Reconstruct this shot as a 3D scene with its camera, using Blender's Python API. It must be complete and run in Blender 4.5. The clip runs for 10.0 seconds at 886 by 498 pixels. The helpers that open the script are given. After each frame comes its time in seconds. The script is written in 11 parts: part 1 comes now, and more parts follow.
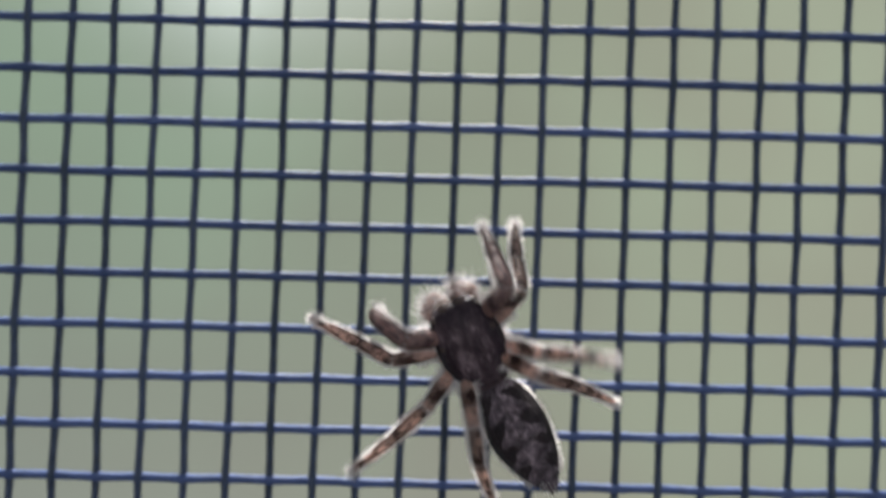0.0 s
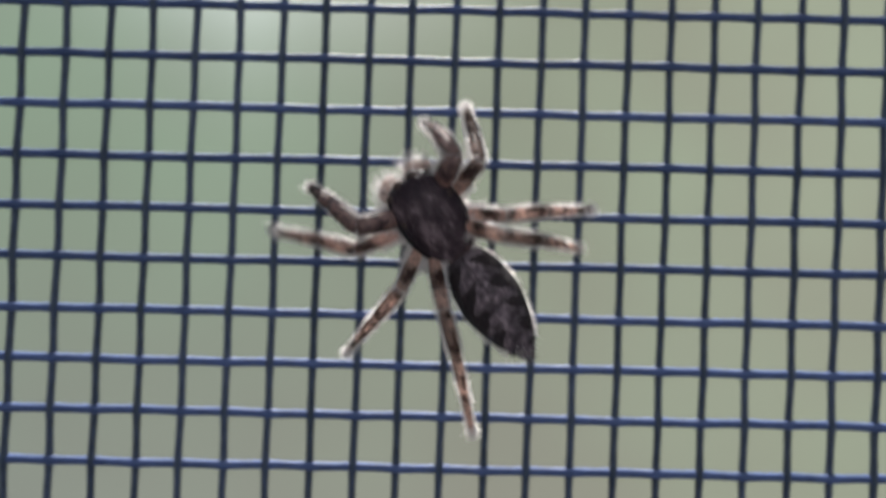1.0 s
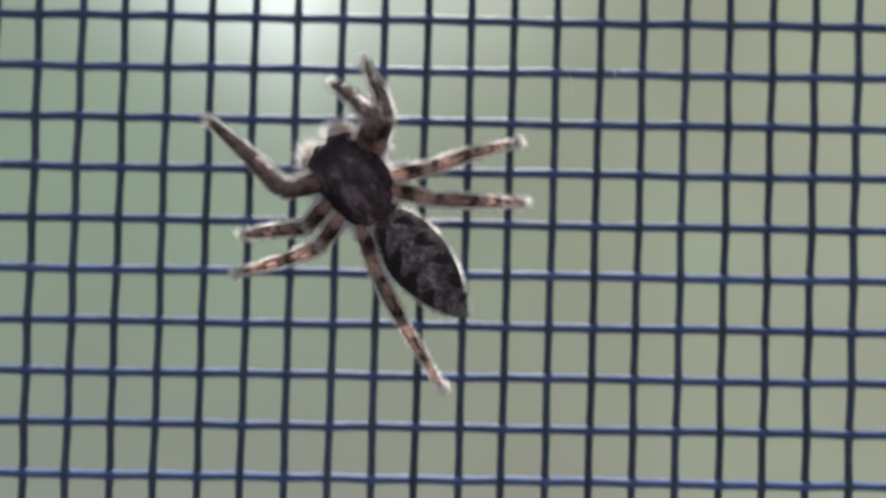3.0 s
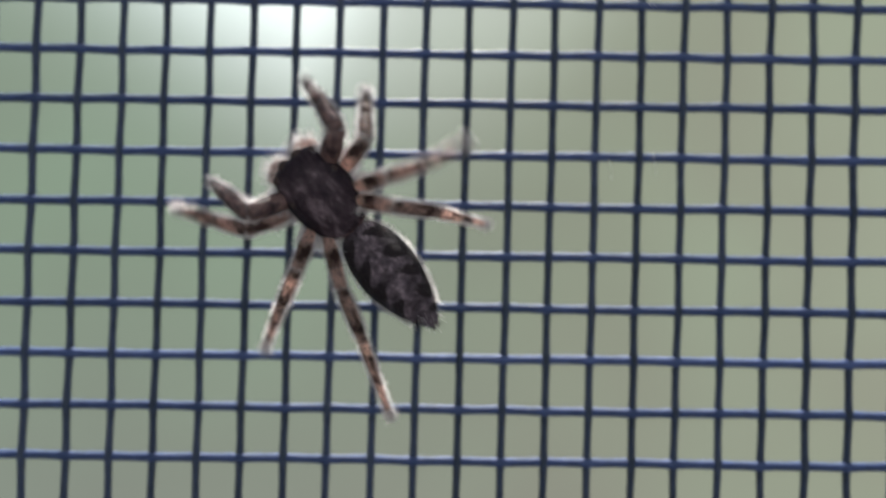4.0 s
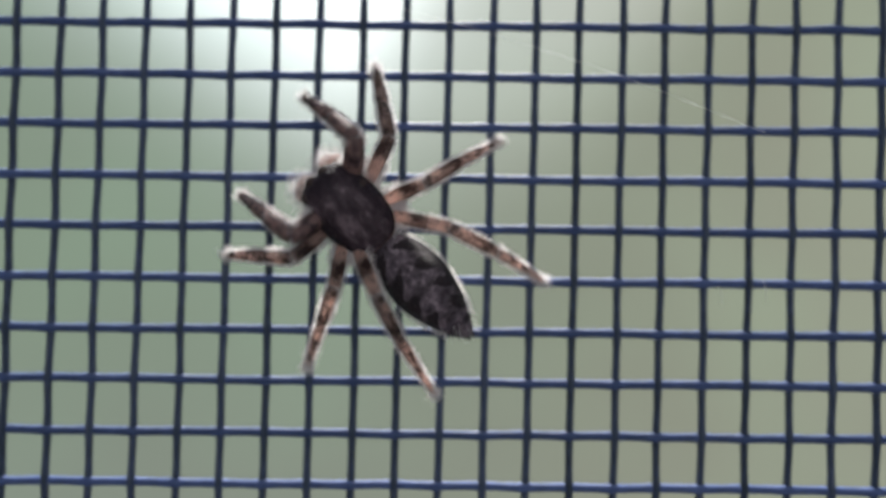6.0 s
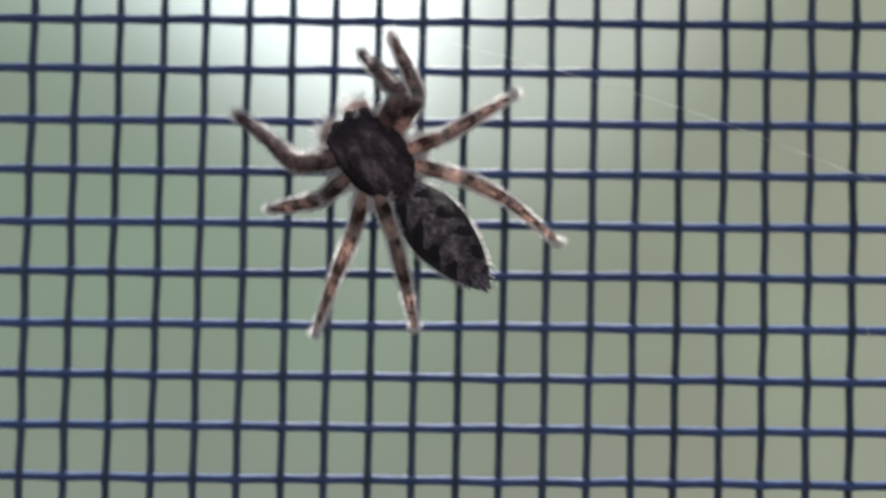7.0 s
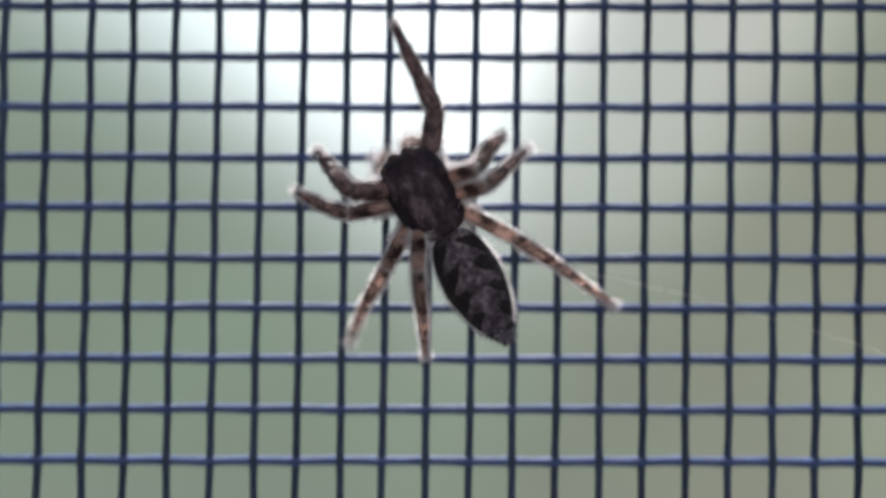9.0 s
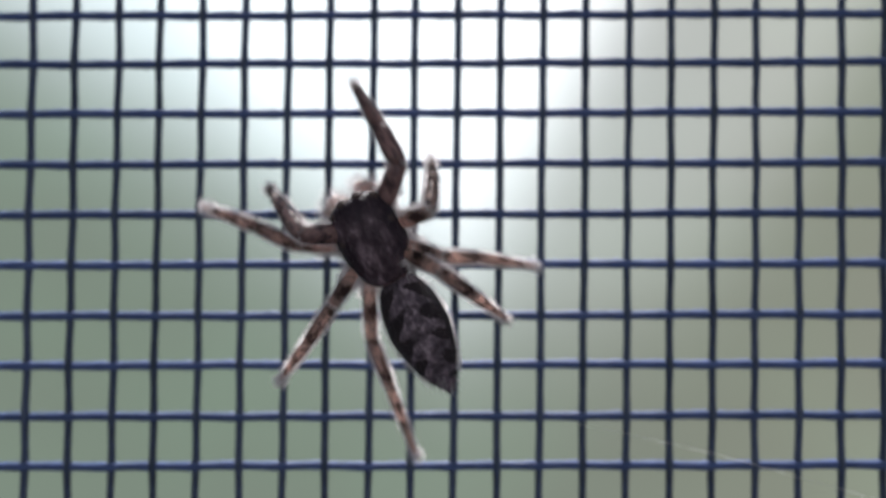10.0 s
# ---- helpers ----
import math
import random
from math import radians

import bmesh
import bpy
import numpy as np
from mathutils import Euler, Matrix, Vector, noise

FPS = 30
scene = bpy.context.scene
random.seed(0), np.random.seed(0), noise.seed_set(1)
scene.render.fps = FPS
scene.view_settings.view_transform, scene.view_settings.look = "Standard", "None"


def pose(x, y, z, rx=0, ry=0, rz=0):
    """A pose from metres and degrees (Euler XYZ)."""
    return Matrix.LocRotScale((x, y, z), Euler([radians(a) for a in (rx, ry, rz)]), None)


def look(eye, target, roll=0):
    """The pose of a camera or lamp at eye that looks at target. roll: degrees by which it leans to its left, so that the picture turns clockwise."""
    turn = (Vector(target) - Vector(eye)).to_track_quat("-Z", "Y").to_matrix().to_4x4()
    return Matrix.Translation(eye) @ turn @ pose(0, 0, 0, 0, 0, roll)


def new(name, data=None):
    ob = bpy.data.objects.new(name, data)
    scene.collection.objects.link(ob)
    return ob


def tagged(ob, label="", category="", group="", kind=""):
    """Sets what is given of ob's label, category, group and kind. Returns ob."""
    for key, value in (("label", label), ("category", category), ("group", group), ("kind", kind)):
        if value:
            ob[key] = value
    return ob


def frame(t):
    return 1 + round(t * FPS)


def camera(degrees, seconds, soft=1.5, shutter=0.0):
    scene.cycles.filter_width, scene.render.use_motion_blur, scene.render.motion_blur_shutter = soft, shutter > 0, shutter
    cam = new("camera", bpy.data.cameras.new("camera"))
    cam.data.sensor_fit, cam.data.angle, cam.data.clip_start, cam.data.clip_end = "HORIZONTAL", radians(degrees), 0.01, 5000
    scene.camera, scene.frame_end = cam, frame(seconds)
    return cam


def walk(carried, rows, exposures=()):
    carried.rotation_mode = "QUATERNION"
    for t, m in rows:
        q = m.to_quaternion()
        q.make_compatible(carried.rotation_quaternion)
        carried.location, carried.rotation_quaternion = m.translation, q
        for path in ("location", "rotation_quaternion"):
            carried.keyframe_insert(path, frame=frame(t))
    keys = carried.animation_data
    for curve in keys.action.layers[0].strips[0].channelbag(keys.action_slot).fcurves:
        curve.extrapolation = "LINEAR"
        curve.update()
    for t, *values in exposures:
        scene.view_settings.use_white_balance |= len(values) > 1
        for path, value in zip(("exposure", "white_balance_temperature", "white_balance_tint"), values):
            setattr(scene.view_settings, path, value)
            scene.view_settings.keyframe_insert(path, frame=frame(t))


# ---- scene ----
cam = camera(60.0, 10.0, 2.4, 0.9)
cam.data.dof.use_dof, cam.data.dof.focus_distance, cam.data.dof.aperture_fstop = True, 0.0234, 15.0
walk(cam, [
    (0, pose(0.002493, -0.02509, 0.000852, 90.44, -1.46, -0.19)),
    (0.3, pose(0.002203, -0.025119, 0.001084, 90.47, -1.41, -0.17)),
    (0.5, pose(0.002261, -0.025079, 0.000961, 90.49, -1.42, -0.16)),
    (0.8, pose(0.001779, -0.025078, 0.000436, 90.55, -1.37, -0.14)),
    (1, pose(0.001218, -0.025008, 0.00027, 90.58, -1.39, -0.13)),
    (1.2, pose(0.000789, -0.025038, 0.000317, 90.62, -1.36, -0.09)),
    (1.5, pose(0.000163, -0.024999, 0.000702, 90.69, -1.3, -0.05)),
    (1.8, pose(-0.000506, -0.025062, 0.001688, 90.71, -1.22, -0.05)),
    (2, pose(-0.000789, -0.025045, 0.002242, 90.71, -1.2, -0.07)),
    (2.2, pose(-0.000959, -0.025069, 0.002581, 90.73, -1.15, -0.05)),
    (2.5, pose(-0.00149, -0.025002, 0.003475, 90.75, -1.11, -0.03)),
    (2.8, pose(-0.00175, -0.025035, 0.004699, 90.77, -1.02, -0.04)),
    (3, pose(-0.002044, -0.024993, 0.005478, 90.78, -0.97, -0.05)),
    (3.2, pose(-0.002288, -0.024985, 0.006145, 90.79, -0.89, -0.06)),
    (4.3, pose(-0.003567, -0.025027, 0.008621, 90.79, -0.88, -0.05)),
    (4.5, pose(-0.0036, -0.024986, 0.008787, 90.8, -0.93, -0.01)),
    (4.8, pose(-0.003919, -0.024961, 0.00923, 90.81, -0.86, 0.04)),
    (5, pose(-0.004402, -0.024971, 0.00988, 90.83, -0.88, 0.08)),
    (5.2, pose(-0.00486, -0.024977, 0.010487, 90.85, -0.84, 0.11)),
    (6.3, pose(-0.007467, -0.024895, 0.012546, 91, -0.7, 0.07)),
    (6.5, pose(-0.00794, -0.024895, 0.012728, 91.01, -0.71, 0.11)),
    (6.8, pose(-0.009566, -0.024942, 0.01333, 91.02, -0.64, 0.17)),
    (7, pose(-0.01015, -0.02493, 0.013675, 91.04, -0.61, 0.2)),
    (7.2, pose(-0.010994, -0.025, 0.014154, 91.03, -0.58, 0.21)),
    (7.5, pose(-0.012162, -0.024978, 0.015136, 91.01, -0.48, 0.2)),
    (7.8, pose(-0.013296, -0.025055, 0.016041, 91.01, -0.31, 0.18)),
    (8, pose(-0.014082, -0.025043, 0.017004, 91, -0.23, 0.17)),
    (8.2, pose(-0.014549, -0.025092, 0.01791, 90.99, -0.18, 0.14)),
    (8.5, pose(-0.015032, -0.025147, 0.019213, 90.97, -0.11, 0.09)),
    (8.8, pose(-0.016094, -0.025184, 0.020436, 90.99, -0.12, 0.09)),
    (9, pose(-0.016133, -0.02519, 0.021407, 91, -0.14, 0.09)),
    (9.2, pose(-0.016068, -0.025197, 0.022414, 91, -0.11, 0.12)),
    (9.5, pose(-0.016474, -0.025243, 0.024003, 90.98, -0.03, 0.13)),
    (9.8, pose(-0.016709, -0.025321, 0.026042, 90.96, 0.1, 0.13)),
    (10, pose(-0.016924, -0.02532, 0.026606, 90.96, 0.15, 0.13)),
], [(0.0, 1.50, 6450, 10), (3.0, 1.44, 6450, 10), (6.5, 1.35, 6400, 11), (8.5, 1.30, 6370, 13), (10.0, 1.17, 6250, 15)])
MM = 0.001
world = bpy.data.worlds.new("daylight")
scene.world = world
world.use_nodes = True
sky = world.node_tree.nodes.new("ShaderNodeTexSky")
sky.sky_type, sky.sun_disc = "NISHITA", False
sky.sun_elevation, sky.sun_rotation = radians(59), radians(-3)
world.node_tree.links.new(sky.outputs[0], world.node_tree.nodes["Background"].inputs[0])
world.node_tree.nodes["Background"].inputs[1].default_value = 0.08

# the sun stands high outside, behind the screen
sun = bpy.data.lights.new("sun", "SUN")
sun.energy, sun.angle, sun.color = 4.6, radians(5.0), (1.0, 0.96, 0.90)
new("sun", sun).matrix_world = look((-0.03, 0.6, 1.0), (0, 0, 0))

# the sky's light that comes in by the room's other window, behind the camera
room_light = bpy.data.lights.new("window_light", "AREA")
room_light.shape, room_light.size, room_light.size_y = "RECTANGLE", 1.5, 1.2
room_light.energy, room_light.color = 8.4, (0.89, 0.94, 1.0)
lamp = new("window_light", room_light)
lamp.matrix_world = look((0.25, -2.58, 0.45), (0, 0, 0.0))


# ---- materials ----
def material(name, colour=(0.5, 0.5, 0.5), rough=0.6):
    m = bpy.data.materials.new(name)
    m.use_nodes = True
    b = m.node_tree.nodes["Principled BSDF"]
    b.inputs["Base Color"].default_value = (*colour, 1)
    b.inputs["Roughness"].default_value = rough
    return m, m.node_tree.nodes, m.node_tree.links, b


def node(nodes, kind, **values):
    n = nodes.new(kind)
    for key, value in values.items():
        n.inputs[key.replace("_", " ")].default_value = value
    return n


def maths(nodes, links, op, a, b=None, clamp=False):
    n = nodes.new("ShaderNodeMath")
    n.operation, n.use_clamp = op, clamp
    for i, v in enumerate((a, b)):
        if v is None:
            continue
        if isinstance(v, (int, float)):
            n.inputs[i].default_value = v
        else:
            links.new(v, n.inputs[i])
    return n.outputs[0]


def ramp(nodes, links, source, stops, ease="LINEAR"):
    n = nodes.new("ShaderNodeValToRGB")
    n.color_ramp.interpolation = ease
    while len(n.color_ramp.elements) < len(stops):
        n.color_ramp.elements.new(0.5)
    for e, (at, colour) in zip(n.color_ramp.elements, stops):
        e.position, e.color = at, (*colour, 1)
    links.new(source, n.inputs[0])
    return n.outputs[0]


def mix(nodes, links, factor, a, b):
    n = nodes.new("ShaderNodeMix")
    n.data_type = "RGBA"
    for socket, v in ((n.inputs[0], factor), (n.inputs[6], a), (n.inputs[7], b)):
        if isinstance(v, (int, float)):
            socket.default_value = v
        elif isinstance(v, tuple):
            socket.default_value = (*v, 1)
        else:
            links.new(v, socket)
    return n.outputs[2]


def place_in(nodes, links, scale=1000.0):
    """The place in the object's own space, in millimetres, and its three axes."""
    at = nodes.new("ShaderNodeTexCoord")
    s = nodes.new("ShaderNodeVectorMath")
    s.operation = "SCALE"
    s.inputs["Scale"].default_value = scale
    links.new(at.outputs["Object"], s.inputs[0])
    x = nodes.new("ShaderNodeSeparateXYZ")
    links.new(s.outputs[0], x.inputs[0])
    return s.outputs[0], x.outputs[0], x.outputs[1], x.outputs[2]


def noise_of(nodes, links, where, scale, detail=4.0, rough=0.55):
    n = node(nodes, "ShaderNodeTexNoise", Scale=scale, Detail=detail, Roughness=rough)
    links.new(where, n.inputs["Vector"])
    return n.outputs[0]


def bumped(nodes, links, b, height, distance, strength=0.6):
    n = node(nodes, "ShaderNodeBump", Strength=strength, Distance=distance)
    links.new(height, n.inputs["Height"])
    links.new(n.outputs[0], b.inputs["Normal"])


def wall_paint(name, colour):
    m, n, l, b = material(name, colour, 0.7)
    where = place_in(n, l, 1.0)[0]
    stains = noise_of(n, l, where, 1.3)
    l.new(mix(n, l, stains, tuple(c * 0.88 for c in colour), colour), b.inputs["Base Color"])
    bumped(n, l, b, noise_of(n, l, where, 90.0), 0.002, 0.3)
    return m


def wire_coat(name, dark, light):
    m, n, l, b = material(name, dark, 0.36)
    where = place_in(n, l)[0]
    grain = noise_of(n, l, where, 2.2)
    random_wire = n.new("ShaderNodeObjectInfo").outputs["Random"]
    tone = maths(n, l, "ADD", maths(n, l, "MULTIPLY", grain, 0.7), maths(n, l, "MULTIPLY", random_wire, 0.3), True)
    l.new(ramp(n, l, tone, [(0.25, dark), (0.75, light)]), b.inputs["Base Color"])
    b.inputs["Specular IOR Level"].default_value = 0.14
    rough = maths(n, l, "ADD", maths(n, l, "MULTIPLY", noise_of(n, l, where, 6.0), 0.2), 0.40)
    l.new(rough, b.inputs["Roughness"])
    bumped(n, l, b, noise_of(n, l, where, 9.0), 0.00004, 0.5)
    return m


def glowing_view():
    """Leaves and ground far out of focus, made to glow by themselves, and a gap in them with open sky."""
    m, n, l, b = material("glowing_view")
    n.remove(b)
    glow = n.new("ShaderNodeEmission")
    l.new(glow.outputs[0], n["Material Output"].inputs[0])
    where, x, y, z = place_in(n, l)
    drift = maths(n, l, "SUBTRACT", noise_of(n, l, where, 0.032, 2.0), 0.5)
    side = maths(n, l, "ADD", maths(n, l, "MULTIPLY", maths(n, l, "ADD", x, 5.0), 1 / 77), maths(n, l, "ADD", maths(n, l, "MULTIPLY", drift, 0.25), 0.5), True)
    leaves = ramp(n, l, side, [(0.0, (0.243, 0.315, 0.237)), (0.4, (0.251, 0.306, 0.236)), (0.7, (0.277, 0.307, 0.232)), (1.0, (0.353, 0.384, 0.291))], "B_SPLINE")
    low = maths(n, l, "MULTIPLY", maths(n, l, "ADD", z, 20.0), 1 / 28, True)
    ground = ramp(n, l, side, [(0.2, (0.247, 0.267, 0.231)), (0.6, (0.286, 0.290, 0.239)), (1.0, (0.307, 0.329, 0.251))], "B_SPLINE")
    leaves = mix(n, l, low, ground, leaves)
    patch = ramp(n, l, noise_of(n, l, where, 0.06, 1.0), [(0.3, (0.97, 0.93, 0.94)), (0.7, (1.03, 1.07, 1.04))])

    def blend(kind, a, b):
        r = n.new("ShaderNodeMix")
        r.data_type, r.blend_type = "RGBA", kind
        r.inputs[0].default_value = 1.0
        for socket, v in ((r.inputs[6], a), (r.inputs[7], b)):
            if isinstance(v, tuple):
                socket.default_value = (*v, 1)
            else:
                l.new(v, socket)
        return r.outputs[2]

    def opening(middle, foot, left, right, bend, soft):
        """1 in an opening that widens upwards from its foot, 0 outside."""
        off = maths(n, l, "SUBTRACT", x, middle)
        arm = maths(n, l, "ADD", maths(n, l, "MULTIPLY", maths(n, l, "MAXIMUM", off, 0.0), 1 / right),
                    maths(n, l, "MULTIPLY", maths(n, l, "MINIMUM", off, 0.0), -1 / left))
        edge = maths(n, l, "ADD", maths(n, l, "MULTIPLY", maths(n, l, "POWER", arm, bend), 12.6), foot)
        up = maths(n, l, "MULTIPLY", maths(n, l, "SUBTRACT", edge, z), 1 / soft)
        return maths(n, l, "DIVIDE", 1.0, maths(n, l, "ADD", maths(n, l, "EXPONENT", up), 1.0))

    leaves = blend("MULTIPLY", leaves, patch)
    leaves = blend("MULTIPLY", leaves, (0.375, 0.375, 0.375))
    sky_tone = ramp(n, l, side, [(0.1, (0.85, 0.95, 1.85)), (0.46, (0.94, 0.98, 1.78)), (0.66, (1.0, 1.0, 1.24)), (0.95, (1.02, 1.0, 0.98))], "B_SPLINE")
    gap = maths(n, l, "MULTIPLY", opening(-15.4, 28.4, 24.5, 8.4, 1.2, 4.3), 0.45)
    # haze paints the sky's bloom over the leaves around the gap
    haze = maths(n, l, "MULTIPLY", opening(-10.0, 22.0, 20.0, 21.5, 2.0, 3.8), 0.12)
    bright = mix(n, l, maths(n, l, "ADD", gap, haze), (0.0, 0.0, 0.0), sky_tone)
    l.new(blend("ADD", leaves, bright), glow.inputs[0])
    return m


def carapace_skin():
    """Black skin with shade painted in towards its sides; worn streaks of grey-brown hair lie along the middle of the
    back.
    """
    m, n, l, b = material("carapace_skin", (0.03, 0.025, 0.022), 0.45)
    b.inputs["Specular IOR Level"].default_value = 0.12
    where, x, y, z = place_in(n, l)
    streak = n.new("ShaderNodeMapping")
    streak.inputs["Scale"].default_value = (1.5, 0.7, 0.8)
    l.new(where, streak.inputs[0])
    coarse = noise_of(n, l, streak.outputs[0], 1.3, 5.0, 0.66)
    # the sides' shade is put into the colour: the coat darkens with |x|
    side_shade = maths(n, l, "MULTIPLY", maths(n, l, "SUBTRACT", maths(n, l, "ABSOLUTE", x), 0.55), 0.34)
    ahead = maths(n, l, "MULTIPLY", maths(n, l, "SUBTRACT", y, 1.85), 0.30, True)
    coat = maths(n, l, "SUBTRACT", coarse, maths(n, l, "MAXIMUM", side_shade, ahead))
    l.new(ramp(n, l, coat, [(0.38, (0.024, 0.017, 0.023)), (0.50, (0.062, 0.044, 0.054)), (0.65, (0.20, 0.154, 0.176))]), b.inputs["Base Color"])
    back = b.inputs["Base Color"].links[0].from_socket
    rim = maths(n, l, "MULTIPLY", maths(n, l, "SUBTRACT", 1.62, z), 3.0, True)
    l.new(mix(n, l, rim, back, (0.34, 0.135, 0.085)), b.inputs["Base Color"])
    bumped(n, l, b, noise_of(n, l, streak.outputs[0], 6.0, 3.0), 0.00007, 1.0)
    return m


def abdomen_skin():
    """Grey-brown felt along the middle with lobes that reach out between pairs of black blotches."""
    m, n, l, b = material("abdomen_skin", (0.08, 0.07, 0.07), 0.6)
    b.inputs["Specular IOR Level"].default_value = 0.14
    where, x, y, z = place_in(n, l)
    wob = maths(n, l, "SUBTRACT", noise_of(n, l, where, 1.9, 3.0), 0.5)
    sway = maths(n, l, "SUBTRACT", noise_of(n, l, where, 3.2, 4.0), 0.5)
    across = maths(n, l, "ADD", maths(n, l, "ABSOLUTE", maths(n, l, "ADD", x, maths(n, l, "MULTIPLY", wob, 0.35))), maths(n, l, "MULTIPLY", sway, 0.60))
    along = maths(n, l, "ADD", y, maths(n, l, "ADD", maths(n, l, "MULTIPLY", wob, 0.5), maths(n, l, "MULTIPLY", sway, -0.35)))
    # the pale middle sends out lobes between the blotches
    turn = maths(n, l, "MULTIPLY", maths(n, l, "ADD", maths(n, l, "ADD", along, 1.28), maths(n, l, "MULTIPLY", across, 0.8)), 2 * math.pi / 0.78)
    reach = maths(n, l, "ADD", maths(n, l, "MULTIPLY", maths(n, l, "COSINE", turn), 0.25), 0.36)
    black = maths(n, l, "MULTIPLY", maths(n, l, "SUBTRACT", across, reach), 5.5, True)
    # a dark line along the heart
    heart = maths(n, l, "MULTIPLY", maths(n, l, "SUBTRACT", 0.075, across), 9.0, True)
    heart = maths(n, l, "MULTIPLY", heart, maths(n, l, "MULTIPLY", maths(n, l, "ADD", along, 2.0), 2.0, True))
    black = maths(n, l, "MAXIMUM", black, maths(n, l, "MULTIPLY", heart, 0.8))
    flank = maths(n, l, "MULTIPLY", maths(n, l, "SUBTRACT", across, 0.82), 5.0, True)
    front = maths(n, l, "MULTIPLY", maths(n, l, "ADD", along, 0.42), 3.0, True)
    black = maths(n, l, "MAXIMUM", black, maths(n, l, "MULTIPLY", maths(n, l, "MAXIMUM", flank, maths(n, l, "MULTIPLY", front, 0.5)), 0.85))
    fine = noise_of(n, l, where, 2.8, 5.0, 0.62)
    felt = ramp(n, l, fine, [(0.34, (0.036, 0.028, 0.035)), (0.50, (0.096, 0.077, 0.092)), (0.66, (0.26, 0.21, 0.242))])
    dark = mix(n, l, fine, (0.009, 0.007, 0.009), (0.034, 0.027, 0.030))
    l.new(mix(n, l, black, felt, dark), b.inputs["Base Color"])
    bumped(n, l, b, noise_of(n, l, where, 9.0, 3.0), 0.00007, 1.0)
    return m


def leg_skin(name, pale, band, bands, shine, clear=-1.0):
    """Half-clear skin with dark rings; bands: where along the joint, in millimetres, the rings lie; clear: how far it is pale from its root."""
    m, n, l, b = material(name, pale, 0.5)
    where, x, y, z = place_in(n, l)
    wob = maths(n, l, "MULTIPLY", maths(n, l, "SUBTRACT", noise_of(n, l, where, 3.0, 4.0), 0.5), 0.8)
    x = maths(n, l, "ADD", x, wob)
    ring = None
    for at, half in bands:
        d = maths(n, l, "ABSOLUTE", maths(n, l, "SUBTRACT", x, at))
        r = maths(n, l, "MULTIPLY", maths(n, l, "SUBTRACT", half, d), 3.0, True)
        ring = r if ring is None else maths(n, l, "MAXIMUM", ring, r)
    long_way = n.new("ShaderNodeMapping")
    long_way.inputs["Scale"].default_value = (1.3, 2.6, 2.6)
    l.new(where, long_way.inputs[0])
    mottle = noise_of(n, l, long_way.outputs[0], 1.9, 4.0, 0.62)
    dark = maths(n, l, "ADD", maths(n, l, "MULTIPLY", ring, 0.8), maths(n, l, "MULTIPLY", maths(n, l, "SUBTRACT", mottle, 0.405), 3.4, True), True)
    dark = maths(n, l, "SUBTRACT", dark, maths(n, l, "MULTIPLY", maths(n, l, "SUBTRACT", clear, x), 1.6, True), True)
    tone = mix(n, l, dark, pale, band)
    l.new(tone, b.inputs["Base Color"])
    bumped(n, l, b, noise_of(n, l, where, 12.0, 3.0), 0.00004, 0.8)
    glow = n.new("ShaderNodeBsdfTranslucent")
    l.new(tone, glow.inputs[0])
    both = n.new("ShaderNodeMixShader")
    both.inputs[0].default_value = shine
    l.new(b.outputs[0], both.inputs[1])
    l.new(glow.outputs[0], both.inputs[2])
    l.new(both.outputs[0], n["Material Output"].inputs[0])
    return m


def hair_coat(name, colour, through_light):
    m, n, l, b = material(name, colour, 0.45)
    glow = n.new("ShaderNodeBsdfTranslucent")
    glow.inputs[0].default_value = (*colour, 1)
    both = n.new("ShaderNodeMixShader")
    both.inputs[0].default_value = through_light
    l.new(b.outputs[0], both.inputs[1])
    l.new(glow.outputs[0], both.inputs[2])
    l.new(both.outputs[0], n["Material Output"].inputs[0])
    return m


WALL = wall_paint("wall_paint", (0.78, 0.77, 0.74))
FLOOR = wall_paint("floor_boards", (0.34, 0.26, 0.19))
# one coat in two tones: level wires painted brighter, bluer for highlights and lens fringes
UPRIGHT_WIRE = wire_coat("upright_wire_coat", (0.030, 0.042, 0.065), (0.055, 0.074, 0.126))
LEVEL_WIRE = wire_coat("level_wire_bright_coat", (0.039, 0.060, 0.134), (0.070, 0.104, 0.240))
DISTANCE = glowing_view()
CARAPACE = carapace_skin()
ABDOMEN = abdomen_skin()
PALE_HAIR = hair_coat("pale_hair", (0.95, 0.93, 0.93), 0.7)
GREY_HAIR = hair_coat("grey_hair", (0.026, 0.020, 0.022), 0.1)
EYE, *_, eye_shader = material("eye_lens", (0.058, 0.044, 0.042), 0.5)
eye_shader.inputs["Specular IOR Level"].default_value = 0.05
PALP = leg_skin("palp_skin", (0.66, 0.50, 0.45), (0.26, 0.185, 0.165), [(0.1, 0.1)], 0.6)
DULL_LEG = leg_skin("front_leg_skin", (0.36, 0.235, 0.225), (0.080, 0.055, 0.060), [(1.45, 0.25)], 0.5)
BANDS = (("thigh", [(1.5, 0.36)], 1.2), ("shin", [(0.08, 0.22), (0.68, 0.09), (1.28, 0.22)], -1.0), ("foot", [(0.08, 0.12), (0.72, 0.12), (1.45, 0.16)], -1.0))
BANDED_LEG = {name: leg_skin("banded_" + name, (0.98, 0.775, 0.70), (0.120, 0.085, 0.080), bands, 0.88, clear) for name, bands, clear in BANDS}
BROWN_LEG = {name: leg_skin("brown_" + name, (0.70, 0.54, 0.49), (0.115, 0.082, 0.079), bands, 0.80, clear) for name, bands, clear in BANDS}


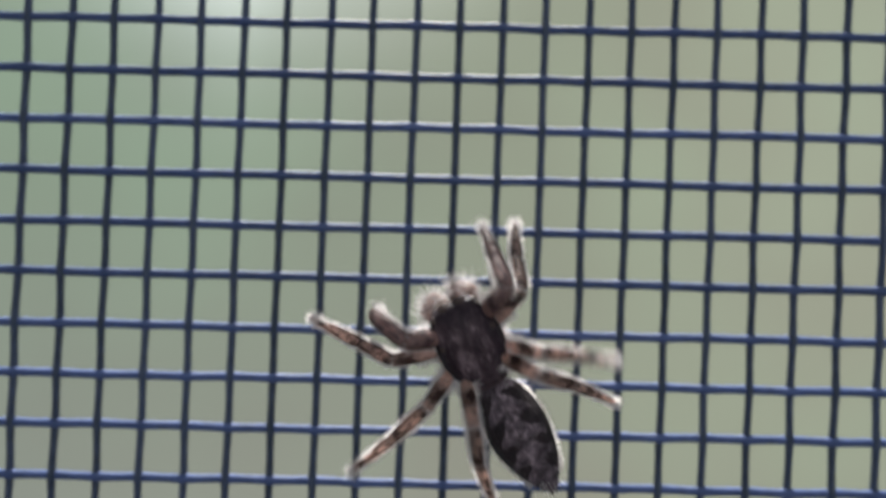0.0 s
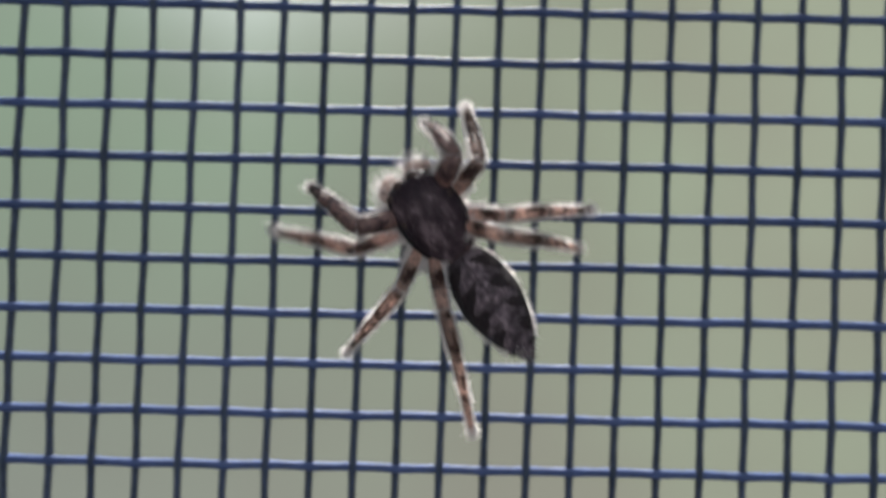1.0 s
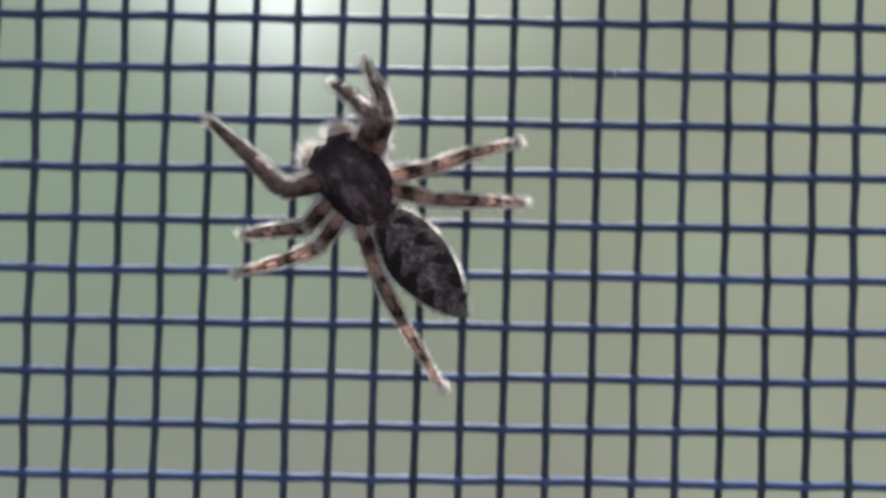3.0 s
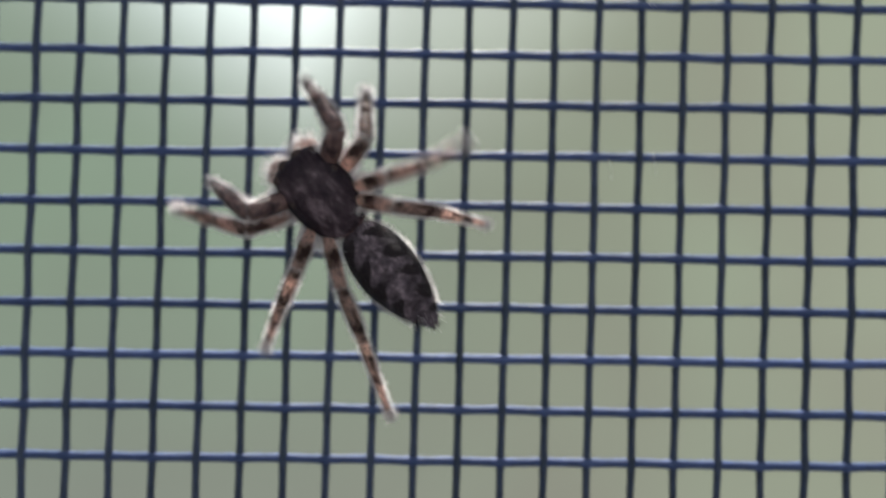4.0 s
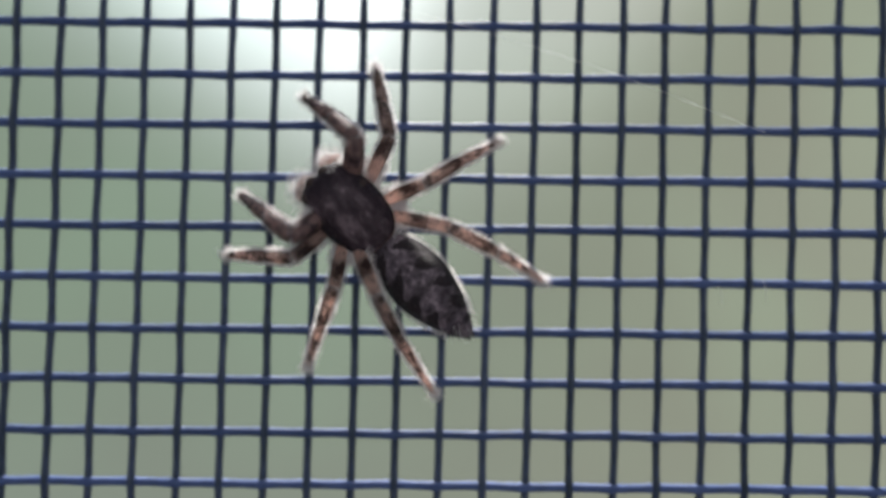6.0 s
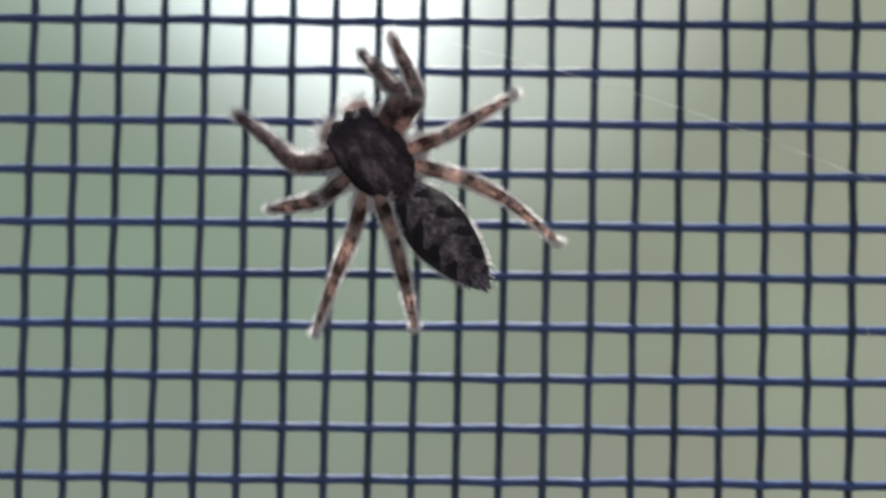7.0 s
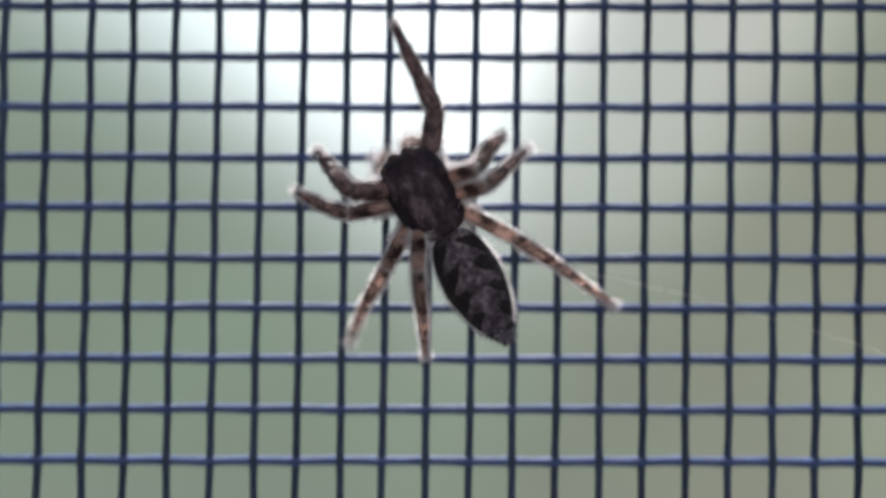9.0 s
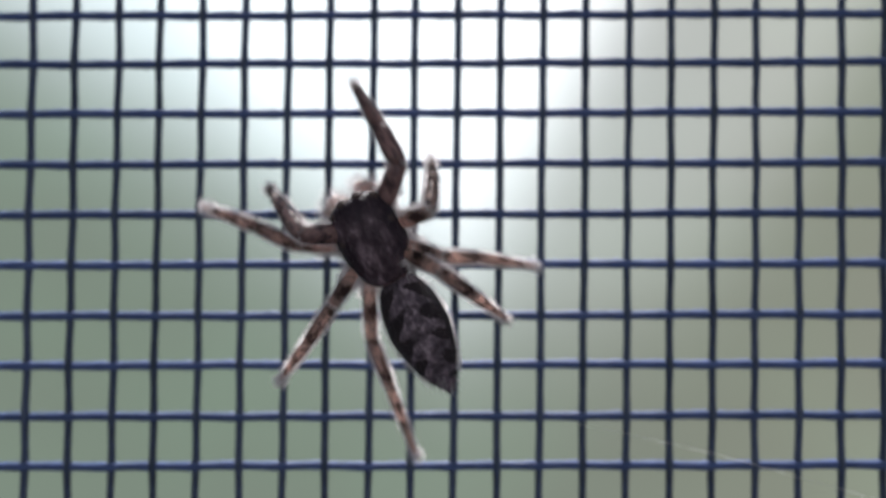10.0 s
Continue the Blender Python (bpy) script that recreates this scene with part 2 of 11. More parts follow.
# ---- the room and its window ----
def box_into(bm, lo, hi):
    vs = [bm.verts.new((x, y, z)) for x in (lo[0], hi[0]) for y in (lo[1], hi[1]) for z in (lo[2], hi[2])]
    for f in ((0, 1, 3, 2), (4, 6, 7, 5), (0, 4, 5, 1), (2, 3, 7, 6), (0, 2, 6, 4), (1, 5, 7, 3)):
        bm.faces.new([vs[i] for i in f])


def mesh_of(name, bm, *materials, smooth=False):
    me = bpy.data.meshes.new(name)
    bmesh.ops.recalc_face_normals(bm, faces=bm.faces)
    bm.to_mesh(me)
    bm.free()
    for m in materials:
        me.materials.append(m)
    if smooth:
        me.polygons.foreach_set("use_smooth", [True] * len(me.polygons))
    return me


def part(name, me, parent, label=""):
    ob = new(name, me)
    ob.parent = parent
    return tagged(ob, label)


def structure(name, boxes, mat, label, category):
    bm = bmesh.new()
    for lo, hi in boxes:
        box_into(bm, lo, hi)
    return tagged(new(name, mesh_of(name, bm, mat)), label, category, kind="structure")


X0, X1, Y0, Z0, Z1 = -1.6, 1.6, -2.7, -1.1, 1.3
OX, OZ, OW, OH = -0.0075, 0.013, 0.22, 0.26   # middle and half size of the opening
structure("wall_north", [
    ((X0, -0.084, Z0), (OX - OW, -0.004, Z1)), ((OX + OW, -0.084, Z0), (X1, -0.004, Z1)),
    ((OX - OW, -0.084, Z0), (OX + OW, -0.004, OZ - OH)), ((OX - OW, -0.084, OZ + OH), (OX + OW, -0.004, Z1))],
    WALL, "plain white painted wall with an open window hole", "wall")
structure("wall_east", [((X1, Y0, Z0), (X1 + 0.1, -0.004, Z1))], WALL, "plain white painted wall of the room", "wall")
structure("wall_west", [((X0 - 0.1, Y0, Z0), (X0, -0.004, Z1))], WALL, "plain white painted wall of the room", "wall")
structure("wall_south", [((X0 - 0.1, Y0 - 0.1, Z0), (X1 + 0.1, Y0, Z1))], WALL, "plain white painted wall of the room", "wall")
structure("floor", [((X0 - 0.1, Y0 - 0.1, Z0 - 0.1), (X1 + 0.1, -0.004, Z0))], FLOOR, "plain brown floor of the room", "floor")
structure("ceiling", [((X0 - 0.1, Y0 - 0.1, Z1), (X1 + 0.1, -0.004, Z1 + 0.1))], WALL, "plain white ceiling of the room", "ceiling")

# leaves and sky outside, far out of focus, on one sheet that glows by itself
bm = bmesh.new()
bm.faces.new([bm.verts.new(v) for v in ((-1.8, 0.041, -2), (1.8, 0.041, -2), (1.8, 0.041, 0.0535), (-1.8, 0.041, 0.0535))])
tagged(new("backdrop", mesh_of("backdrop", bm, DISTANCE)), "glowing sheet with blurred green garden leaves and bright sky above", "backdrop", kind="structure")


# ---- the insect screen ----
PITCH_X, PITCH_Z, LEAN = 1.411 * MM, 1.658 * MM, 0.0141
WARP_R, WEFT_R, DEPTH = 0.129 * MM, 0.150 * MM, 0.036 * MM
NEAR = 0.075   # half length of the stretch in which the weave is modelled


def wire_mesh(name, upright, phase, radius, half, pitch):
    """One wire that runs over and under those which cross it."""
    k = math.floor((-NEAR) / pitch)
    s = [-half]
    while k * pitch <= NEAR:
        s += [(k + q) * pitch for q in (-0.12, 0.0, 0.12, 0.36, 0.64)]
        k += 1
    s.append(half)
    verts, faces, sides = [], [], 8
    for u in s:
        bend = 0.0 if abs(u) >= half else DEPTH * math.cos(math.pi * u / pitch + phase)
        wave = 0.004 * MM * math.sin(u * 1900 + phase * 3) + 0.012 * MM * math.sin(u * 610 + phase)
        # the coat is thicker where it glues two wires together
        near = abs(u / pitch - round(u / pitch))
        thick = radius * (1.13 if near < 0.05 else 1.04 if near < 0.2 else 0.96)
        for j in range(sides):
            a = 2 * math.pi * j / sides
            p, q = thick * math.cos(a), thick * math.sin(a)
            if upright:
                verts.append((p + LEAN * u + wave, q + bend, u))
            else:
                verts.append((u, q + bend, p + wave))
    for i in range(len(s) - 1):
        for j in range(sides):
            a, b = i * sides + j, i * sides + (j + 1) % sides
            faces.append((a, b, b + sides, a + sides))
    me = bpy.data.meshes.new(name)
    me.from_pydata(verts, [], faces)
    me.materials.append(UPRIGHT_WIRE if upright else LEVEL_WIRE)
    me.polygons.foreach_set("use_smooth", [True] * len(faces))
    return me


def insect_screen():
    screen = tagged(new("insect_screen"), "dark blue-grey woven insect screen stretched across the window", "window screen")
    jitter = random.Random(4)
    # near wires, each a piece of its own
    iw, jw = range(-52, 42), range(-34, 52)
    warps = [wire_mesh("upright_wire", True, math.pi * n, WARP_R, OH + 0.004, PITCH_Z) for n in (0, 1)]
    wefts = [wire_mesh("level_wire", False, math.pi * (n + 1), WEFT_R, OW + 0.004, PITCH_X) for n in (0, 1)]
    for i in iw:
        ob = part("upright_wire", warps[i % 2], screen)
        ob.location = (i * PITCH_X + jitter.gauss(0, 0.016) * MM, 0, 0)
    for j in jw:
        ob = part("level_wire", wefts[j % 2], screen)
        ob.location = (0, 0, j * PITCH_Z + jitter.gauss(0, 0.016) * MM)
    # the rest of the cloth, out to the sides of the opening
    verts, faces = [], []
    def straight(upright, at, radius, lo, hi):
        n = len(verts)
        for u in (lo, hi):
            for j in range(4):
                p, q = radius * math.cos(j * math.pi / 2), radius * math.sin(j * math.pi / 2)
                verts.append((at + p + LEAN * u, q, u) if upright else (u, q, at + p))
        for j in range(4):
            faces.append((n + j, n + (j + 1) % 4, n + 4 + (j + 1) % 4, n + 4 + j))
    for i in range(int((OX - OW) / PITCH_X), int((OX + OW) / PITCH_X) + 1):
        if i not in iw:
            straight(True, i * PITCH_X, WARP_R, OZ - OH, OZ + OH)
    for j in range(int((OZ - OH) / PITCH_Z), int((OZ + OH) / PITCH_Z) + 1):
        if j not in jw:
            straight(False, j * PITCH_Z, WEFT_R, OX - OW, OX + OW)
    me = bpy.data.meshes.new("outer_mesh")
    me.from_pydata(verts, [], faces)
    me.materials.append(UPRIGHT_WIRE)
    tagged(part("outer_mesh", me, screen), kind="stuff")
    return screen


insect_screen()


# ---- old silk caught on the screen ----
SILK = hair_coat("silk", (0.85, 0.86, 0.88), 0.5)


def silk_thread(points, thick, label):
    """A fine thread that hangs from point to point, with a few specks of dust on it."""
    curve = bpy.data.curves.new("silk_thread", "CURVE")
    curve.dimensions, curve.bevel_depth, curve.bevel_resolution = "3D", thick * MM, 1
    line = curve.splines.new("NURBS")
    line.points.add(len(points) - 1)
    line.use_endpoint_u, line.order_u = True, 3
    for p, (x, y, z) in zip(line.points, points):
        p.co = (x * MM, y * MM, z * MM, 1)
    curve.materials.append(SILK)
    return tagged(new("silk_thread", curve), label, "silk thread")


silk_thread([(-12.6, -0.15, 21.3), (-10.5, -0.32, 20.88), (-8.2, -0.2, 20.35), (-5.8, -0.34, 19.7), (-3.6, -0.2, 19.06), (-1.4, -0.33, 18.33), (0.8, -0.2, 17.54), (3.4, -0.3, 16.5)], 0.0042,
            "long fine pale silk thread across the screen")
silk_thread([(1.95, -0.2, 11.55), (2.10, -0.3, 11.3), (2.06, -0.2, 10.9)], 0.0055, "short fine pale silk thread on the screen")
silk_thread([(3.40, -0.2, 11.75), (3.50, -0.3, 11.4), (3.49, -0.2, 11.0)], 0.0055, "short fine pale silk thread on the screen")


# ---- the spider ----
def between(stops, u):
    """A smooth curve through (u, value) stops."""
    u = min(max(u, stops[0][0]), stops[-1][0])
    k = next((i for i in range(len(stops) - 1) if u <= stops[i + 1][0]), len(stops) - 2)

    def slope(i):
        (a, p), (b, q) = stops[max(i - 1, 0)], stops[min(i + 1, len(stops) - 1)]
        return (q - p) / (b - a)

    (a, p), (b, q) = stops[k], stops[k + 1]
    d, v = b - a, (u - a) / (b - a)
    return ((2 * v ** 3 - 3 * v ** 2 + 1) * p + (v ** 3 - 2 * v ** 2 + v) * d * slope(k)
            + (3 * v ** 2 - 2 * v ** 3) * q + (v ** 3 - v ** 2) * d * slope(k + 1))


def lofted(bm, rings):
    """Skins closed rings of points into one body with pointed ends."""
    rows = [[bm.verts.new(p) for p in ring] for ring in rings]
    n = len(rows[0])
    for a, b in zip(rows, rows[1:]):
        for j in range(n):
            bm.faces.new((a[j], a[(j + 1) % n], b[(j + 1) % n], b[j]))
    for row in (rows[0], rows[-1]):
        tip = bm.verts.new(sum((v.co for v in row), Vector()) / n)
        for j in range(n):
            bm.faces.new((row[j], row[(j + 1) % n], tip))
    bmesh.ops.recalc_face_normals(bm, faces=bm.faces)


def hairs_on(bm, rng, count, length, spread, thick, lie, slot, where=None):
    """Fine tapered hairs that stand on the faces there are so far; lie: the way they lean."""
    faces = [f for f in bm.faces if f.material_index == 0 and (where is None or where(f.calc_center_median()))]
    bm.normal_update()
    areas = np.cumsum([f.calc_area() for f in faces])
    grown = []
    for _ in range(count):
        f = faces[int(np.searchsorted(areas, rng.random() * areas[-1]))]
        corner = [v.co for v in f.verts]
        u, v = rng.random(), rng.random()
        if len(corner) == 4:
            root = (corner[0] * (1 - u) + corner[1] * u) * (1 - v) + (corner[3] * (1 - u) + corner[2] * u) * v
        else:
            u, v = (u, v) if u + v < 1 else (1 - u, 1 - v)
            root = corner[0] + (corner[1] - corner[0]) * u + (corner[2] - corner[0]) * v
        up = f.normal
        way = up * spread + Vector(lie) + Vector((rng.gauss(0, 1), rng.gauss(0, 1), rng.gauss(0, 1))) * 0.28
        if way.dot(up) < 0.1:
            way += up * (0.2 - way.dot(up))
        way.normalize()
        grown.append((root - up * 0.01 * MM, way, length * rng.uniform(0.5, 1.3)))
    for root, way, size in grown:
        side = way.orthogonal().normalized()
        other = way.cross(side)
        spin = rng.uniform(0, 2)
        round_it = [side * math.cos(a + spin) + other * math.sin(a + spin) for a in (0, 2.094, 4.189)]
        droop = Vector((rng.gauss(0, 1), rng.gauss(0, 1), rng.gauss(0, 1))) * size * 0.12
        base = [bm.verts.new(root + c * thick) for c in round_it]
        tip = [bm.verts.new(root + way * size + droop + c * thick * 0.45) for c in round_it]
        for j in range(3):
            bm.faces.new((base[j], base[(j + 1) % 3], tip[(j + 1) % 3], tip[j])).material_index = slot


def body_ring(y, half, low, high, n, square=2.3):
    ring = []
    for j in range(n):
        a = 2 * math.pi * j / n
        c, s = math.cos(a), math.sin(a)
        c = math.copysign(abs(c) ** (2 / square), c)
        s = math.copysign(abs(s) ** (2 / square), s)
        ring.append((half * c * MM, y * MM, ((low + high) / 2 + (high - low) / 2 * s) * MM))
    return ring


def carapace(spider):
    bm = bmesh.new()
    rings = []
    for k in range(29):
        y = -0.09 + 2.91 * k / 28
        half = between([(-0.09, 0.26), (-0.03, 0.46), (0.10, 0.66), (0.45, 0.89), (1.15, 1.03), (1.8, 1.02), (2.35, 0.92), (2.6, 0.80), (2.76, 0.64), (2.82, 0.54)], y)
        high = between([(-0.09, 1.50), (0.05, 1.74), (0.4, 1.98), (1.4, 2.30), (2.2, 2.34), (2.55, 2.22), (2.76, 2.04), (2.82, 1.70)], y)
        low = between([(-0.09, 1.3), (0.5, 0.95), (1.5, 0.8), (2.3, 0.85), (2.76, 1.25), (2.82, 1.42)], y)
        rings.append(body_ring(y, half, low, high, 32, 2.2))
    lofted(bm, rings)
    rng = random.Random(11)
    hairs_on(bm, rng, 700, 0.20 * MM, 0.3, 0.006 * MM, (0, -0.7, 0), 2)
    hairs_on(bm, rng, 3600, 0.27 * MM, 1.0, 0.0045 * MM, (0, 0.1, 0), 1, lambda c: 0.95 * MM < c.z < 1.5 * MM and c.y < 2.5 * MM)
    hairs_on(bm, rng, 700, 0.40 * MM, 0.7, 0.004 * MM, (0, 0.8, -0.3), 1, lambda c: c.y > 2.3 * MM and c.z < 1.2 * MM)
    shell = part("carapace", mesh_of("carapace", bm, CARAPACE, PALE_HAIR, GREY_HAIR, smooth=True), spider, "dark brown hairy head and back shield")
    for x, y, z, r in ((0.25, 2.66, 1.90, 0.23), (0.66, 2.50, 1.88, 0.18), (0.76, 2.10, 2.00, 0.07), (0.79, 1.66, 1.98, 0.14)):
        for s in (-1, 1):
            bm = bmesh.new()
            bmesh.ops.create_uvsphere(bm, u_segments=16, v_segments=10, radius=r * MM)
            eye = part("eye", mesh_of("eye", bm, EYE, smooth=True), shell, "glossy black eye")
            eye.location = (s * x * MM, y * MM, z * MM)
    return shell


def abdomen(spider):
    bm = bmesh.new()
    rings = []
    for k in range(37):
        u = k / 36
        half = between([(0, 0.28), (0.04, 0.56), (0.14, 0.79), (0.34, 0.94), (0.52, 0.92), (0.8, 0.61), (0.94, 0.31), (1, 0.13)], u)
        high = between([(0, 1.52), (0.14, 1.72), (0.45, 2.12), (0.75, 1.86), (1, 1.12)], u)
        low = between([(0, 1.3), (0.15, 0.9), (0.45, 0.65), (0.8, 0.72), (1, 0.92)], u)
        rings.append(body_ring(0.04 - 3.94 * u, half, low - 1.4, high - 1.4, 32, 2.0))
    lofted(bm, rings)
    rng = random.Random(12)
    hairs_on(bm, rng, 900, 0.20 * MM, 0.3, 0.006 * MM, (0, -0.8, 0), 2)
    hairs_on(bm, rng, 3000, 0.17 * MM, 1.0, 0.0042 * MM, (0, -0.4, 0), 1, lambda c: -0.5 * MM < c.z < 0.05 * MM and -3.4 * MM < c.y < -0.05 * MM)
    hairs_on(bm, rng, 60, 0.30 * MM, 0.7, 0.004 * MM, (0, -0.8, 0), 1, lambda c: c.y < -3.2 * MM)
    belly = part("abdomen", mesh_of("abdomen", bm, ABDOMEN, PALE_HAIR, GREY_HAIR, smooth=True), spider, "mottled grey and black chevroned hairy abdomen")
    for s in (-1, 1):
        bm = bmesh.new()
        lofted(bm, [[(s * 0.07 * MM + 0.05 * w * MM * math.cos(a), -(3.78 + d) * MM, (-0.36 + 0.05 * w * math.sin(a)) * MM)
                     for a in (2 * math.pi * j / 8 for j in range(8))] for d, w in ((0, 1), (0.14, 1), (0.22, 0.6))])
        part("spinneret", mesh_of("spinneret", bm, GREY_HAIR, smooth=True), belly)
    return belly


def tube(bm, points, radii, n=12):
    """A bent round limb through points, thick as radii say."""
    rings = []
    for k, (p, r) in enumerate(zip(points, radii)):
        ahead = (Vector(points[min(k + 1, len(points) - 1)]) - Vector(points[max(k - 1, 0)])).normalized()
        side = ahead.cross(Vector((0, 0, 1)))
        side = side.normalized() if side.length > 0.1 else Vector((0, 1, 0))
        up = side.cross(ahead)
        rings.append([(Vector(p) + (side * math.cos(a) + up * math.sin(a)) * r) * MM for a in (2 * math.pi * j / n for j in range(n))])
    lofted(bm, rings)


def pedipalp(spider, s):
    bm = bmesh.new()
    pts = [(0.40 * s, 2.40, 1.0), (0.74 * s, 2.62, 1.2), (0.80 * s, 2.82, 1.2), (0.62 * s, 3.02, 1.08), (0.40 * s, 3.12, 0.85), (0.26 * s, 3.12, 0.45)]
    tube(bm, pts, [0.16, 0.17, 0.18, 0.18, 0.17, 0.09])
    rng = random.Random(20 + s)
    hairs_on(bm, rng, 1000, 0.36 * MM, 0.9, 0.0036 * MM, (0, 0.4, 0), 1)
    return part("pedipalp", mesh_of("pedipalp", bm, PALP, PALE_HAIR, smooth=True), spider, "short pale feeler with white hairs")


def chelicera(spider, s):
    bm = bmesh.new()
    tube(bm, [(0.22 * s, 2.5, 1.35), (0.24 * s, 2.8, 1.1), (0.22 * s, 2.85, 0.75), (0.16 * s, 2.75, 0.45)], [0.2, 0.22, 0.2, 0.08])
    hairs_on(bm, random.Random(30 + s), 300, 0.24 * MM, 0.8, 0.004 * MM, (0, 0.5, 0), 1)
    return part("chelicera", mesh_of("chelicera", bm, PALP, PALE_HAIR, smooth=True), spider, "pale brown hairy jaw")


def limb(name, length, radii, skin, seed, hairs, dark_hairs, parent, label="", curve=0.0, long_hair=0.16):
    """One joint of a leg, along its own x."""
    bm = bmesh.new()
    n = len(radii)
    pts = [(length * k / (n - 1), 0, curve * math.sin(math.pi * k / (n - 1))) for k in range(n)]
    tube(bm, pts, radii, 12)
    rng = random.Random(seed)
    hairs_on(bm, rng, hairs * 6, long_hair * MM, 1.0, 0.0038 * MM, (0.35, 0, 0), 1, lambda c: c.z < 0.09 * MM)
    hairs_on(bm, rng, dark_hairs, 0.14 * MM, 0.4, 0.006 * MM, (0.8, 0, 0), 2, lambda c: c.z > 0.04 * MM)
    if name == "leg":
        hairs_on(bm, rng, 1300, 0.25 * MM, 1.0, 0.0052 * MM, (0.2, 0, 0), 1, lambda c: c.z < 0.12 * MM and c.x < 1.2 * MM)
    if name == "foot":
        hairs_on(bm, rng, 260, 0.24 * MM, 0.9, 0.0045 * MM, (0.5, 0, 0), 1, lambda c: c.x > (length - 0.35) * MM)
    return part(name, mesh_of(name, bm, skin, PALE_HAIR, GREY_HAIR, smooth=True), parent, label)


# lengths of thigh, shin and foot, in millimetres, of the four pairs
JOINTS = {1: (2.02, 1.37, 1.91), 2: (1.87, 1.26, 1.75), 3: (1.99, 1.58, 1.89), 4: (2.46, 1.59, 2.62)}


def leg(spider, pair, s):
    thigh, shin, foot = JOINTS[pair]
    skin = {1: dict.fromkeys(BANDED_LEG, DULL_LEG), 2: BROWN_LEG}.get(pair, BANDED_LEG)
    w = {1: 1.34, 2: 0.98, 3: 0.90, 4: 0.92}[pair]
    seed = 100 * pair + 10 * (s > 0)
    label = "thick dark grey-brown hairy front leg" if pair == 1 else "half-clear brown leg with dark rings and white hairs"
    few = 300 if pair == 1 else 170
    base = limb("leg", thigh, [r * w for r in (0.15, 0.17, 0.19, 0.215, 0.225, 0.22, 0.205, 0.19)], skin["thigh"], seed, 300, few, spider, label, 0.05)
    lower = limb("shin", shin, [r * w for r in (0.17, 0.195, 0.2, 0.195, 0.19, 0.18, 0.15)], skin["shin"], seed + 1, 160 if pair == 1 else 330, few, base)
    end = limb("foot", foot, [r * w * (1.12 if pair == 2 else 1.0) for r in (0.15, 0.165, 0.16, 0.148, 0.134, 0.12, 0.11, 0.10, 0.06)], skin["foot"], seed + 2, 150 if pair == 1 else 300, few, base, "", 0.0, 0.15)
    return base, lower, end


def jumping_spider():
    spider = tagged(new("jumping_spider"), "small dark brown hairy jumping spider walking up the insect screen", "spider")
    bm = bmesh.new()
    tube(bm, [(0, 0.15, 1.4), (0, 0, 1.42), (0, -0.15, 1.4)], [0.16, 0.13, 0.16])
    part("waist", mesh_of("waist", bm, PALP, smooth=True), spider, "thin light brown waist")
    carapace(spider)
    bm = bmesh.new()
    lofted(bm, [body_ring(y, h, 0.72, 1.15, 20) for y, h in ((0.35, 0.25), (0.6, 0.5), (1.4, 0.62), (2.2, 0.45), (2.5, 0.2))])
    part("breast_plate", mesh_of("breast_plate", bm, DULL_LEG, smooth=True), spider)
    for s in (-1, 1):
        pedipalp(spider, s)
        chelicera(spider, s)
    return spider, abdomen(spider), {(n, s): leg(spider, n, s) for n in (1, 2, 3, 4) for s in (-1, 1)}


SPIDER, BELLY, LEGS = jumping_spider()


